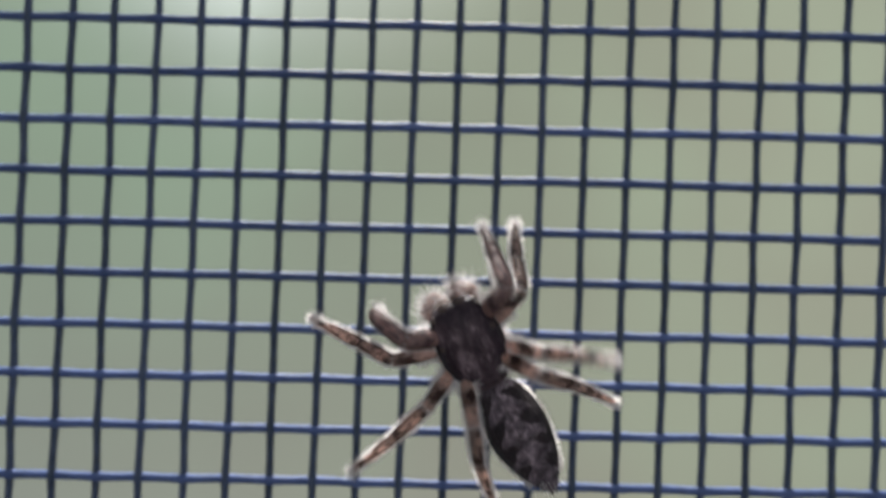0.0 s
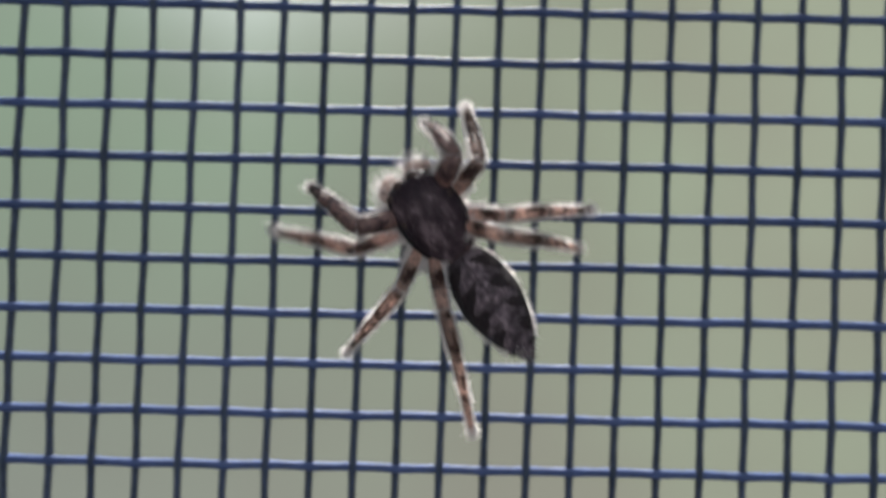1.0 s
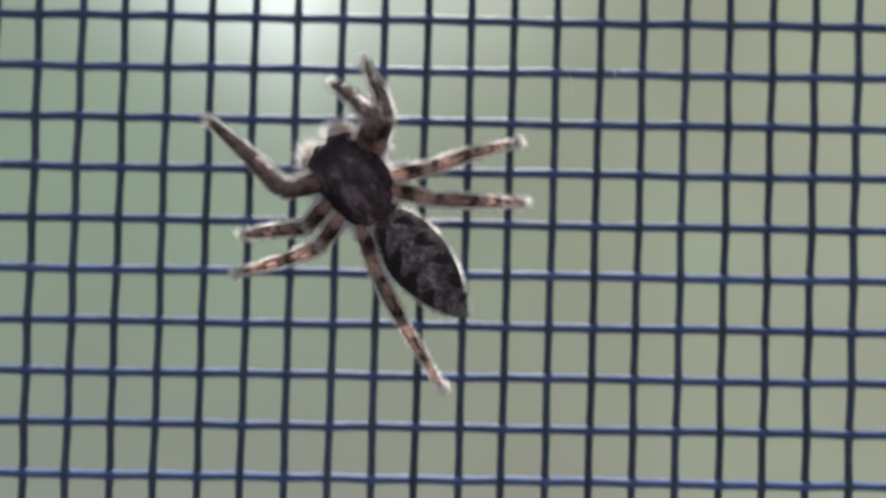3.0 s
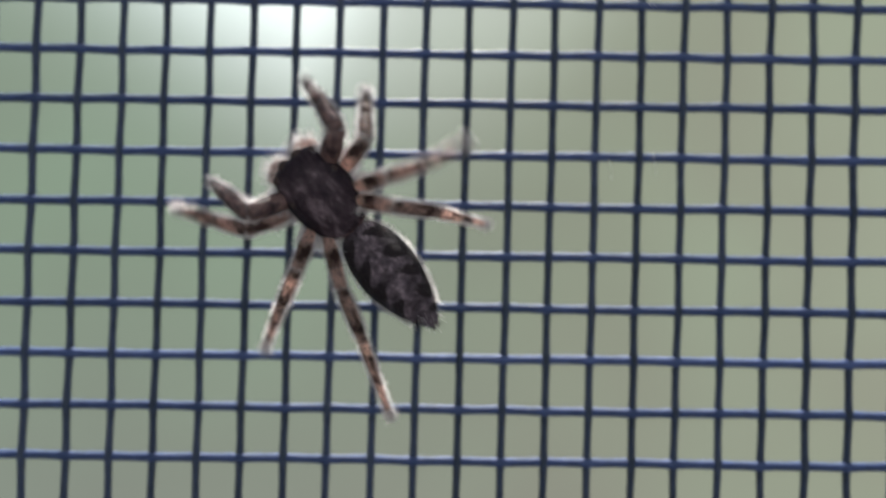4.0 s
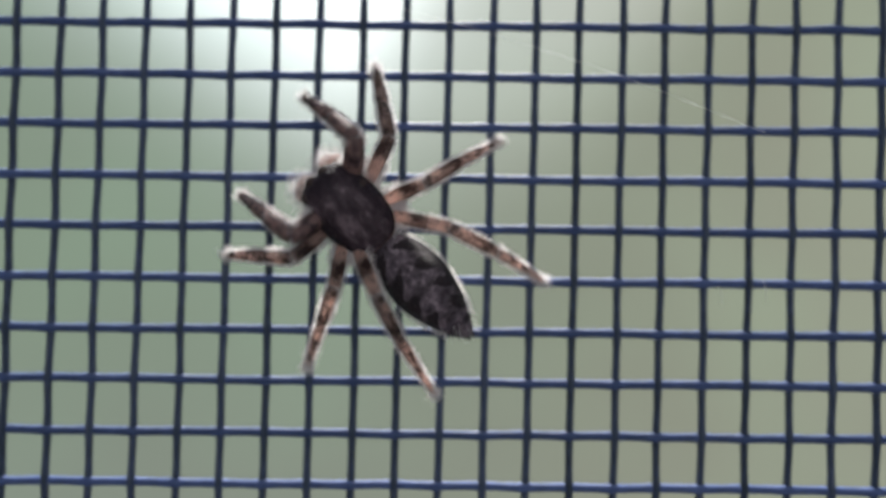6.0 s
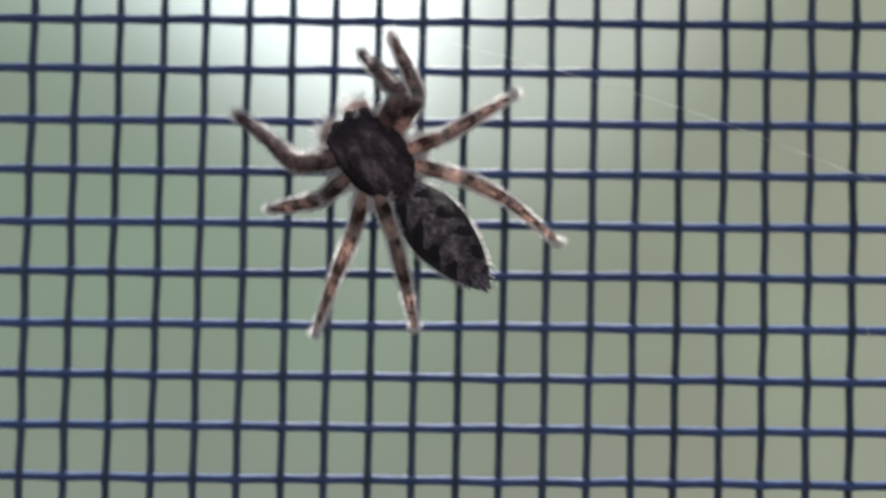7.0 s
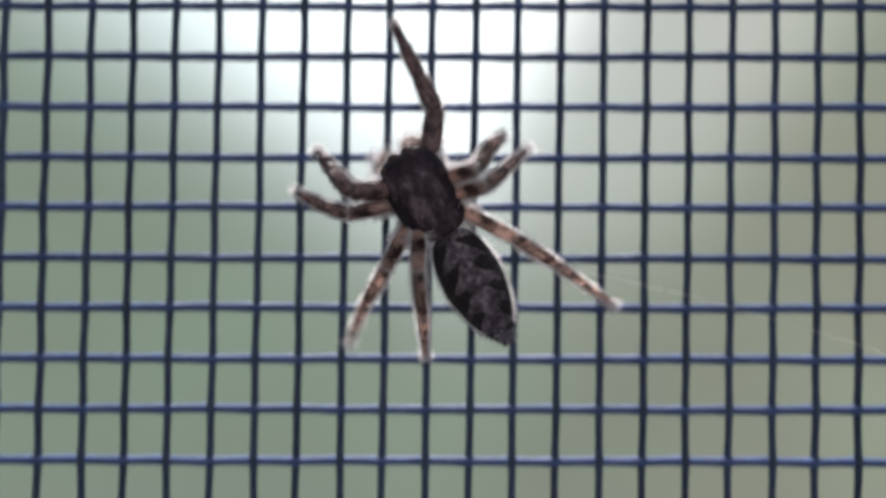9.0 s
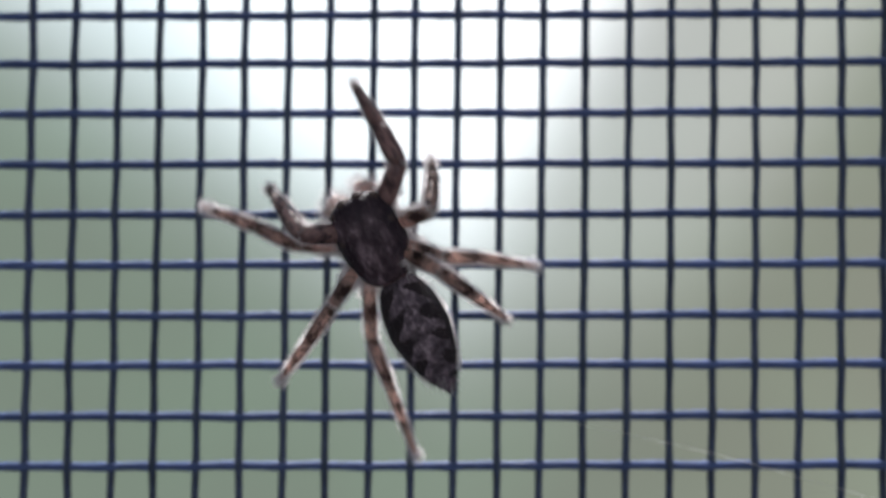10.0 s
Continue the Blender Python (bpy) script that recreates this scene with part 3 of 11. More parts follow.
def motions():
    # the spider over the screen
    walk(SPIDER, [
        (0, pose(0.004148, -0.00012, -0.003060, 90, -28.39, 0)),
        (0.3, pose(0.003530, -0.00012, -0.001989, 90, -33.75, 0)),
        (0.5, pose(0.003179, -0.00012, -0.001512, 90, -36.26, 0)),
        (0.8, pose(0.002483, -0.00012, -0.000478, 90, -37.76, 0)),
        (1, pose(0.001782, -0.00012, 0.000369, 90, -38.07, 0)),
        (1.2, pose(0.000972, -0.00012, 0.001074, 90, -39.70, 0)),
        (1.5, pose(-0.000098, -0.00012, 0.001896, 90, -39.48, 0)),
        (1.8, pose(-0.000749, -0.00012, 0.002831, 90, -40.36, 0)),
        (2, pose(-0.001352, -0.00012, 0.003294, 90, -39.84, 0)),
        (2.2, pose(-0.001784, -0.00012, 0.003943, 90, -40.13, 0)),
        (2.5, pose(-0.002446, -0.00012, 0.004964, 90, -39.09, 0)),
        (2.8, pose(-0.003230, -0.00012, 0.006075, 90, -40.59, 0)),
        (3, pose(-0.003835, -0.00012, 0.006752, 90, -40.36, 0)),
        (3.2, pose(-0.004312, -0.00012, 0.007170, 90, -41.22, 0)),
        (4.3, pose(-0.006755, -0.00012, 0.009898, 90, -44.68, 0)),
        (4.5, pose(-0.007276, -0.00012, 0.010525, 90, -46.12, 0)),
        (4.8, pose(-0.008308, -0.00012, 0.011678, 90, -46.23, 0)),
        (5, pose(-0.008329, -0.00012, 0.011588, 90, -46.64, 0)),
        (5.2, pose(-0.008367, -0.00012, 0.011738, 90, -45.40, 0)),
        (5.65, pose(-0.008436, -0.00012, 0.011882, 90, -45.33, 0)),
        (6.3, pose(-0.009351, -0.00012, 0.013790, 90, -44.33, 0)),
        (6.5, pose(-0.009909, -0.00012, 0.014261, 90, -44.02, 0)),
        (6.8, pose(-0.010723, -0.00012, 0.015330, 90, -43.81, 0)),
        (7, pose(-0.011438, -0.00012, 0.015851, 90, -41.79, 0)),
        (7.2, pose(-0.011998, -0.00012, 0.016498, 90, -39.16, 0)),
        (7.5, pose(-0.013098, -0.00012, 0.017446, 90, -36.40, 0)),
        (7.8, pose(-0.013713, -0.00012, 0.018045, 90, -34.80, 0)),
        (8, pose(-0.014025, -0.00012, 0.018851, 90, -35.05, 0)),
        (8.2, pose(-0.014323, -0.00012, 0.019406, 90, -34.84, 0)),
        (8.5, pose(-0.014774, -0.00012, 0.020119, 90, -34.58, 0)),
        (8.8, pose(-0.015811, -0.00012, 0.021582, 90, -32.12, 0)),
        (9, pose(-0.016045, -0.00012, 0.022306, 90, -31.26, 0)),
        (9.2, pose(-0.016631, -0.00012, 0.023041, 90, -30.72, 0)),
        (9.5, pose(-0.017371, -0.00012, 0.024228, 90, -30.44, 0)),
        (9.8, pose(-0.018120, -0.00012, 0.025321, 90, -29.80, 0)),
        (10, pose(-0.018459, -0.00012, 0.026084, 90, -29.49, 0)),
    ])
    walk(BELLY, [
        (0, pose(0, 0, 0.0014, 0, 0, 3.33)),
        (0.3, pose(0, 0, 0.0014, 0, 0, -1.11)),
        (0.5, pose(0, 0, 0.0014, 0, 0, -2.21)),
        (0.8, pose(0, 0, 0.0014, 0, 0, -2.44)),
        (1, pose(0, 0, 0.0014, 0, 0, -2.28)),
        (1.2, pose(0, 0, 0.0014, 0, 0, -2.11)),
        (1.5, pose(0, 0, 0.0014, 0, 0, -1.83)),
        (1.8, pose(0, 0, 0.0014, 0, 0, -1.37)),
        (2, pose(0, 0, 0.0014, 0, 0, -1.01)),
        (2.2, pose(0, 0, 0.0014, 0, 0, -0.71)),
        (2.5, pose(0, 0, 0.0014, 0, 0, -0.54)),
        (2.8, pose(0, 0, 0.0014, 0, 0, -0.66)),
        (3, pose(0, 0, 0.0014, 0, 0, -0.79)),
        (3.2, pose(0, 0, 0.0014, 0, 0, -0.95)),
        (4.3, pose(0, 0, 0.0014, 0, 0, -2.20)),
        (4.5, pose(0, 0, 0.0014, 0, 0, -2.04)),
        (4.8, pose(0, 0, 0.0014, 0, 0, -1.22)),
        (5, pose(0, 0, 0.0014, 0, 0, -0.76)),
        (5.2, pose(0, 0, 0.0014, 0, 0, -0.66)),
        (6.3, pose(0, 0, 0.0014, 0, 0, -1.20)),
        (6.5, pose(0, 0, 0.0014, 0, 0, -0.99)),
        (6.8, pose(0, 0, 0.0014, 0, 0, -0.61)),
        (7, pose(0, 0, 0.0014, 0, 0, -0.61)),
        (7.2, pose(0, 0, 0.0014, 0, 0, -0.85)),
        (7.5, pose(0, 0, 0.0014, 0, 0, -1.50)),
        (7.8, pose(0, 0, 0.0014, 0, 0, -2.20)),
        (8, pose(0, 0, 0.0014, 0, 0, -2.49)),
        (8.2, pose(0, 0, 0.0014, 0, 0, -2.58)),
        (8.5, pose(0, 0, 0.0014, 0, 0, -2.44)),
        (8.8, pose(0, 0, 0.0014, 0, 0, -2.22)),
        (9, pose(0, 0, 0.0014, 0, 0, -2.13)),
        (9.2, pose(0, 0, 0.0014, 0, 0, -2.17)),
        (9.5, pose(0, 0, 0.0014, 0, 0, -2.49)),
        (9.8, pose(0, 0, 0.0014, 0, 0, -2.99)),
        (10, pose(0, 0, 0.0014, 0, 0, -3.26)),
    ])
    # first leg, left side
    thigh, shin, foot = LEGS[1, -1]
    walk(thigh, [
        (0, pose(-0.000412, 0.00189, 0.00115, -14.24, -48.23, 155.82)), (0.133, pose(-0.000412, 0.00189, 0.00115, -22.49, -42.97, 158.01)), (0.3, pose(-0.000412, 0.00189, 0.00115, -26, -37.67, 159.86)),
        (0.4, pose(-0.000412, 0.00189, 0.00115, -18.84, -28.32, 155.63)), (0.5, pose(-0.000412, 0.00189, 0.00115, -12.08, -18.86, 152.1)), (0.667, pose(-0.000412, 0.00189, 0.00115, -11.62, -21.89, 148.3)),
        (0.8, pose(-0.000412, 0.00189, 0.00115, -10.57, -24.83, 144.33)), (0.9, pose(-0.000412, 0.00189, 0.00115, -15.19, -30.59, 151.88)), (1, pose(-0.000412, 0.00189, 0.00115, -20.43, -35.87, 160.35)),
        (1.1, pose(-0.000412, 0.00189, 0.00115, -25.03, -40.62, 165.62)), (1.2, pose(-0.000412, 0.00189, 0.00115, -30.15, -45.09, 171.67)), (1.333, pose(-0.000412, 0.00189, 0.00115, -31.04, -39.4, 166.16)),
        (1.5, pose(-0.000412, 0.00189, 0.00115, -28.33, -33.48, 161.5)), (1.667, pose(-0.000412, 0.00189, 0.00115, -25.59, -36.61, 150.22)), (1.8, pose(-0.000412, 0.00189, 0.00115, -21.49, -38.59, 138.17)),
        (1.9, pose(-0.000412, 0.00189, 0.00115, -19.93, -34.95, 138.46)), (2, pose(-0.000412, 0.00189, 0.00115, -17.81, -31.3, 138.73)), (2.1, pose(-0.000412, 0.00189, 0.00115, -19.29, -33.23, 142.34)),
        (2.2, pose(-0.000412, 0.00189, 0.00115, -20.64, -35.06, 146.11)), (2.333, pose(-0.000412, 0.00189, 0.00115, -25.82, -39.46, 154.53)), (2.5, pose(-0.000412, 0.00189, 0.00115, -31.25, -43.18, 164)),
        (2.667, pose(-0.000412, 0.00189, 0.00115, -39.63, -47.9, 172.86)), (2.8, pose(-0.000412, 0.00189, 0.00115, -49.9, -51.82, -176.67)), (2.9, pose(-0.000412, 0.00189, 0.00115, -41.87, -48.33, 170.31)),
        (3, pose(-0.000412, 0.00189, 0.00115, -32.79, -43.57, 159.22)), (3.1, pose(-0.000412, 0.00189, 0.00115, -10.32, -17.1, 145.61)), (3.2, pose(-0.000412, 0.00189, 0.00115, 4.97, 10.04, 135.64)),
        (3.333, pose(-0.000412, 0.00189, 0.00115, -10.5, -17.05, 147.66)), (3.5, pose(-0.000412, 0.00189, 0.00115, -31.25, -43.18, 164)), (3.6, pose(-0.000412, 0.00189, 0.00115, -39.63, -47.9, 172.86)),
        (3.72, pose(-0.000412, 0.00189, 0.00115, -49.9, -51.82, -176.67)), (3.8, pose(-0.000412, 0.00189, 0.00115, -32.7, -44.41, 170.27)), (3.9, pose(-0.000412, 0.00189, 0.00115, -20.43, -35.87, 160.35)),
        (4, pose(-0.000412, 0.00189, 0.00115, -25.03, -40.62, 165.62)), (4.08, pose(-0.000412, 0.00189, 0.00115, -30.15, -45.09, 171.67)), (4.2, pose(-0.000412, 0.00189, 0.00115, -17.56, -27.97, 151.96)),
        (4.3, pose(-0.000412, 0.00189, 0.00115, -4.81, -8.86, 138.02)), (4.4, pose(-0.000412, 0.00189, 0.00115, -13.89, -23.33, 145.63)), (4.5, pose(-0.000412, 0.00189, 0.00115, -23.92, -37.35, 155.1)),
        (4.667, pose(-0.000412, 0.00189, 0.00115, -27.29, -38.71, 165.52)), (4.8, pose(-0.000412, 0.00189, 0.00115, -29.87, -39.12, 176.19)), (4.9, pose(-0.000412, 0.00189, 0.00115, -30.56, -41.17, 174.83)),
        (5, pose(-0.000412, 0.00189, 0.00115, -31.11, -43.21, 173.38)), (5.1, pose(-0.000412, 0.00189, 0.00115, -28.41, -40.2, 173.16)), (5.2, pose(-0.000412, 0.00189, 0.00115, -25.77, -37.18, 172.96)),
        (5.4, pose(-0.000412, 0.00189, 0.00115, -25.77, -37.18, 172.96)), (5.6, pose(-0.000412, 0.00189, 0.00115, -25.77, -37.18, 172.96)), (5.767, pose(-0.000412, 0.00189, 0.00115, -36.53, -44.62, 177.49)),
        (5.95, pose(-0.000412, 0.00189, 0.00115, -49.9, -51.82, -176.67)), (6.133, pose(-0.000412, 0.00189, 0.00115, -32.15, -43.65, 167.43)), (6.3, pose(-0.000412, 0.00189, 0.00115, -19.72, -33.84, 155.67)),
        (6.4, pose(-0.000412, 0.00189, 0.00115, -21.12, -37.64, 157.87)), (6.5, pose(-0.000412, 0.00189, 0.00115, -22.35, -41.39, 160.3)), (6.667, pose(-0.000412, 0.00189, 0.00115, -26.37, -43.36, 167.33)),
        (6.8, pose(-0.000412, 0.00189, 0.00115, -30.77, -44.88, 174.77)), (6.9, pose(-0.000412, 0.00189, 0.00115, -26.7, -40.21, 163.61)), (7, pose(-0.000412, 0.00189, 0.00115, -21.72, -34.62, 154.01)),
        (7.1, pose(-0.000412, 0.00189, 0.00115, -13.32, -24.71, 141.44)), (7.2, pose(-0.000412, 0.00189, 0.00115, -6.64, -13.92, 130.8)), (7.333, pose(-0.000412, 0.00189, 0.00115, -15.58, -27.48, 140.2)),
        (7.5, pose(-0.000412, 0.00189, 0.00115, -27.05, -40.24, 152.18)), (7.667, pose(-0.000412, 0.00189, 0.00115, -30.17, -44.05, 157.32)), (7.8, pose(-0.000412, 0.00189, 0.00115, -33.32, -47.6, 163.14)),
        (7.9, pose(-0.000412, 0.00189, 0.00115, -31.72, -50.52, 165.28)), (8, pose(-0.000412, 0.00189, 0.00115, -29.34, -53.4, 167.7)), (8.1, pose(-0.000412, 0.00189, 0.00115, -28.39, -53.63, 168.66)),
        (8.2, pose(-0.000412, 0.00189, 0.00115, -27.5, -53.85, 169.63)), (8.333, pose(-0.000412, 0.00189, 0.00115, -26.99, -43.96, 157.34)), (8.5, pose(-0.000412, 0.00189, 0.00115, -21.47, -33.14, 148.71)),
        (8.667, pose(-0.000412, 0.00189, 0.00115, -19.64, -34.2, 146.4)), (8.8, pose(-0.000412, 0.00189, 0.00115, -17.26, -35.21, 144.04)), (8.9, pose(-0.000412, 0.00189, 0.00115, -20.42, -38.97, 150.15)),
        (9, pose(-0.000412, 0.00189, 0.00115, -23.72, -42.37, 156.92)), (9.1, pose(-0.000412, 0.00189, 0.00115, -28.37, -44.92, 155.46)), (9.2, pose(-0.000412, 0.00189, 0.00115, -32.12, -47.45, 153.86)),
        (9.333, pose(-0.000412, 0.00189, 0.00115, -17.58, -30.46, 143.28)), (9.5, pose(-0.000412, 0.00189, 0.00115, -6.59, -12.88, 135.97)), (9.667, pose(-0.000412, 0.00189, 0.00115, -11.38, -24.11, 138.69)),
        (9.8, pose(-0.000412, 0.00189, 0.00115, -14.68, -35.29, 141.93)), (9.9, pose(-0.000412, 0.00189, 0.00115, -18.71, -40.63, 147.58)), (10, pose(-0.000412, 0.00189, 0.00115, -23.51, -45.64, 154.17)),
    ])
    walk(shin, [
        (0, pose(0.00202, 0, 0, -69.67, 72.56, -82.92)), (0.133, pose(0.00202, 0, 0, -58.71, 74.63, -81.96)), (0.3, pose(0.00202, 0, 0, -54.27, 72.73, -85.1)),
        (0.4, pose(0.00202, 0, 0, -29.05, 56.95, -64.47)), (0.5, pose(0.00202, 0, 0, -17.78, 39.22, -58.39)), (0.667, pose(0.00202, 0, 0, -21.67, 50.1, -54.01)),
        (0.8, pose(0.00202, 0, 0, -25.34, 60.78, -50.11)), (0.9, pose(0.00202, 0, 0, -40.29, 65.52, -66.87)), (1, pose(0.00202, 0, 0, -61.12, 67.62, -88.75)),
        (1.1, pose(0.00202, 0, 0, -91.68, 69.6, -117.83)), (1.2, pose(0.00202, 0, 0, -120.36, 66.28, -144.8)), (1.333, pose(0.00202, 0, 0, -76.71, 70.4, -109.58)),
        (1.5, pose(0.00202, 0, 0, -38.34, 61.84, -77.55)), (1.667, pose(0.00202, 0, 0, -24.65, 58.32, -58.52)), (1.8, pose(0.00202, 0, 0, -13.47, 52.76, -41.4)),
        (1.9, pose(0.00202, 0, 0, -21.66, 60.48, -50.53)), (2, pose(0.00202, 0, 0, -34.9, 67.22, -63.81)), (2.1, pose(0.00202, 0, 0, -46.24, 67.06, -75.35)),
        (2.2, pose(0.00202, 0, 0, -57.49, 65.87, -86.49)), (2.333, pose(0.00202, 0, 0, -85.57, 70.58, -113.71)), (2.5, pose(0.00202, 0, 0, -117.09, 69.94, -144.6)),
        (2.667, pose(0.00202, 0, 0, -122.05, 66.8, -149.88)), (2.8, pose(0.00202, 0, 0, -126.06, 63.57, -154.13)), (2.9, pose(0.00202, 0, 0, -95.07, 70.5, -125.49)),
        (3, pose(0.00202, 0, 0, -54.32, 67.64, -86.07)), (3.1, pose(0.00202, 0, 0, -12.25, 34.51, -51.19)), (3.2, pose(0.00202, 0, 0, 0.65, -2.82, -39.06)),
        (3.333, pose(0.00202, 0, 0, -17.76, 44.9, -55.12)), (3.5, pose(0.00202, 0, 0, -117.09, 69.94, -144.6)), (3.6, pose(0.00202, 0, 0, -122.05, 66.8, -149.88)),
        (3.72, pose(0.00202, 0, 0, -126.06, 63.57, -154.13)), (3.8, pose(0.00202, 0, 0, -95.21, 68.77, -123.73)), (3.9, pose(0.00202, 0, 0, -61.12, 67.62, -88.75)),
        (4, pose(0.00202, 0, 0, -91.68, 69.6, -117.83)), (4.08, pose(0.00202, 0, 0, -120.36, 66.28, -144.8)), (4.2, pose(0.00202, 0, 0, -32.71, 62.11, -65.6)),
        (4.3, pose(0.00202, 0, 0, -7.09, 29.93, -42.27)), (4.4, pose(0.00202, 0, 0, -17.65, 53.34, -50.72)), (4.5, pose(0.00202, 0, 0, -51.48, 73.07, -80.69)),
        (4.667, pose(0.00202, 0, 0, -77.62, 73.5, -107.89)), (4.8, pose(0.00202, 0, 0, -98.15, 70.98, -129.19)), (4.9, pose(0.00202, 0, 0, -98.88, 68.88, -128.47)),
        (5, pose(0.00202, 0, 0, -99.07, 66.84, -127.16)), (5.1, pose(0.00202, 0, 0, -90.86, 68.66, -120.19)), (5.2, pose(0.00202, 0, 0, -81.06, 70.04, -111.41)),
        (5.4, pose(0.00202, 0, 0, -81.06, 70.04, -111.41)), (5.6, pose(0.00202, 0, 0, -81.06, 70.04, -111.41)), (5.767, pose(0.00202, 0, 0, -106.37, 68.01, -136.34)),
        (5.95, pose(0.00202, 0, 0, -126.06, 63.57, -154.13)), (6.133, pose(0.00202, 0, 0, -94.32, 72.8, -123.28)), (6.3, pose(0.00202, 0, 0, -44.72, 73.1, -72.7)),
        (6.4, pose(0.00202, 0, 0, -73.33, 75.72, -98.86)), (6.5, pose(0.00202, 0, 0, -104.23, 74.35, -127.06)), (6.667, pose(0.00202, 0, 0, -117.81, 72.82, -141.94)),
        (6.8, pose(0.00202, 0, 0, -128.26, 70.68, -153.86)), (6.9, pose(0.00202, 0, 0, -89.01, 73.22, -117.04)), (7, pose(0.00202, 0, 0, -51.46, 66.81, -81.98)),
        (7.1, pose(0.00202, 0, 0, -21.07, 52.57, -52.47)), (7.2, pose(0.00202, 0, 0, -7.86, 34.45, -38.73)), (7.333, pose(0.00202, 0, 0, -27.06, 61.52, -57.48)),
        (7.5, pose(0.00202, 0, 0, -107.89, 74.1, -135.5)), (7.667, pose(0.00202, 0, 0, -125.79, 71.1, -151.75)), (7.8, pose(0.00202, 0, 0, -137.44, 66.97, -161.7)),
        (7.9, pose(0.00202, 0, 0, -145.34, 69.67, -167.01)), (8, pose(0.00202, 0, 0, -151.68, 72.06, -170.46)), (8.1, pose(0.00202, 0, 0, -158.42, 70.6, -176.55)),
        (8.2, pose(0.00202, 0, 0, -164.44, 69.05, 177.96)), (8.333, pose(0.00202, 0, 0, -103.65, 79.45, -128.63)), (8.5, pose(0.00202, 0, 0, -38.63, 63.5, -71.04)),
        (8.667, pose(0.00202, 0, 0, -45.74, 68.94, -74.04)), (8.8, pose(0.00202, 0, 0, -56.96, 73.65, -80.83)), (8.9, pose(0.00202, 0, 0, -88.2, 76.52, -111.58)),
        (9, pose(0.00202, 0, 0, -120.45, 74.91, -143.37)), (9.1, pose(0.00202, 0, 0, -96.03, 74.81, -121.29)), (9.2, pose(0.00202, 0, 0, -72.06, 72.73, -98.83)),
        (9.333, pose(0.00202, 0, 0, -30.45, 61.3, -61.01)), (9.5, pose(0.00202, 0, 0, -14.27, 44.49, -46.62)), (9.667, pose(0.00202, 0, 0, -25.41, 61.62, -52.16)),
        (9.8, pose(0.00202, 0, 0, -56.58, 75.39, -77.14)), (9.9, pose(0.00202, 0, 0, -86.51, 76.29, -107.11)), (10, pose(0.00202, 0, 0, -112.89, 73.58, -133.36)),
    ])
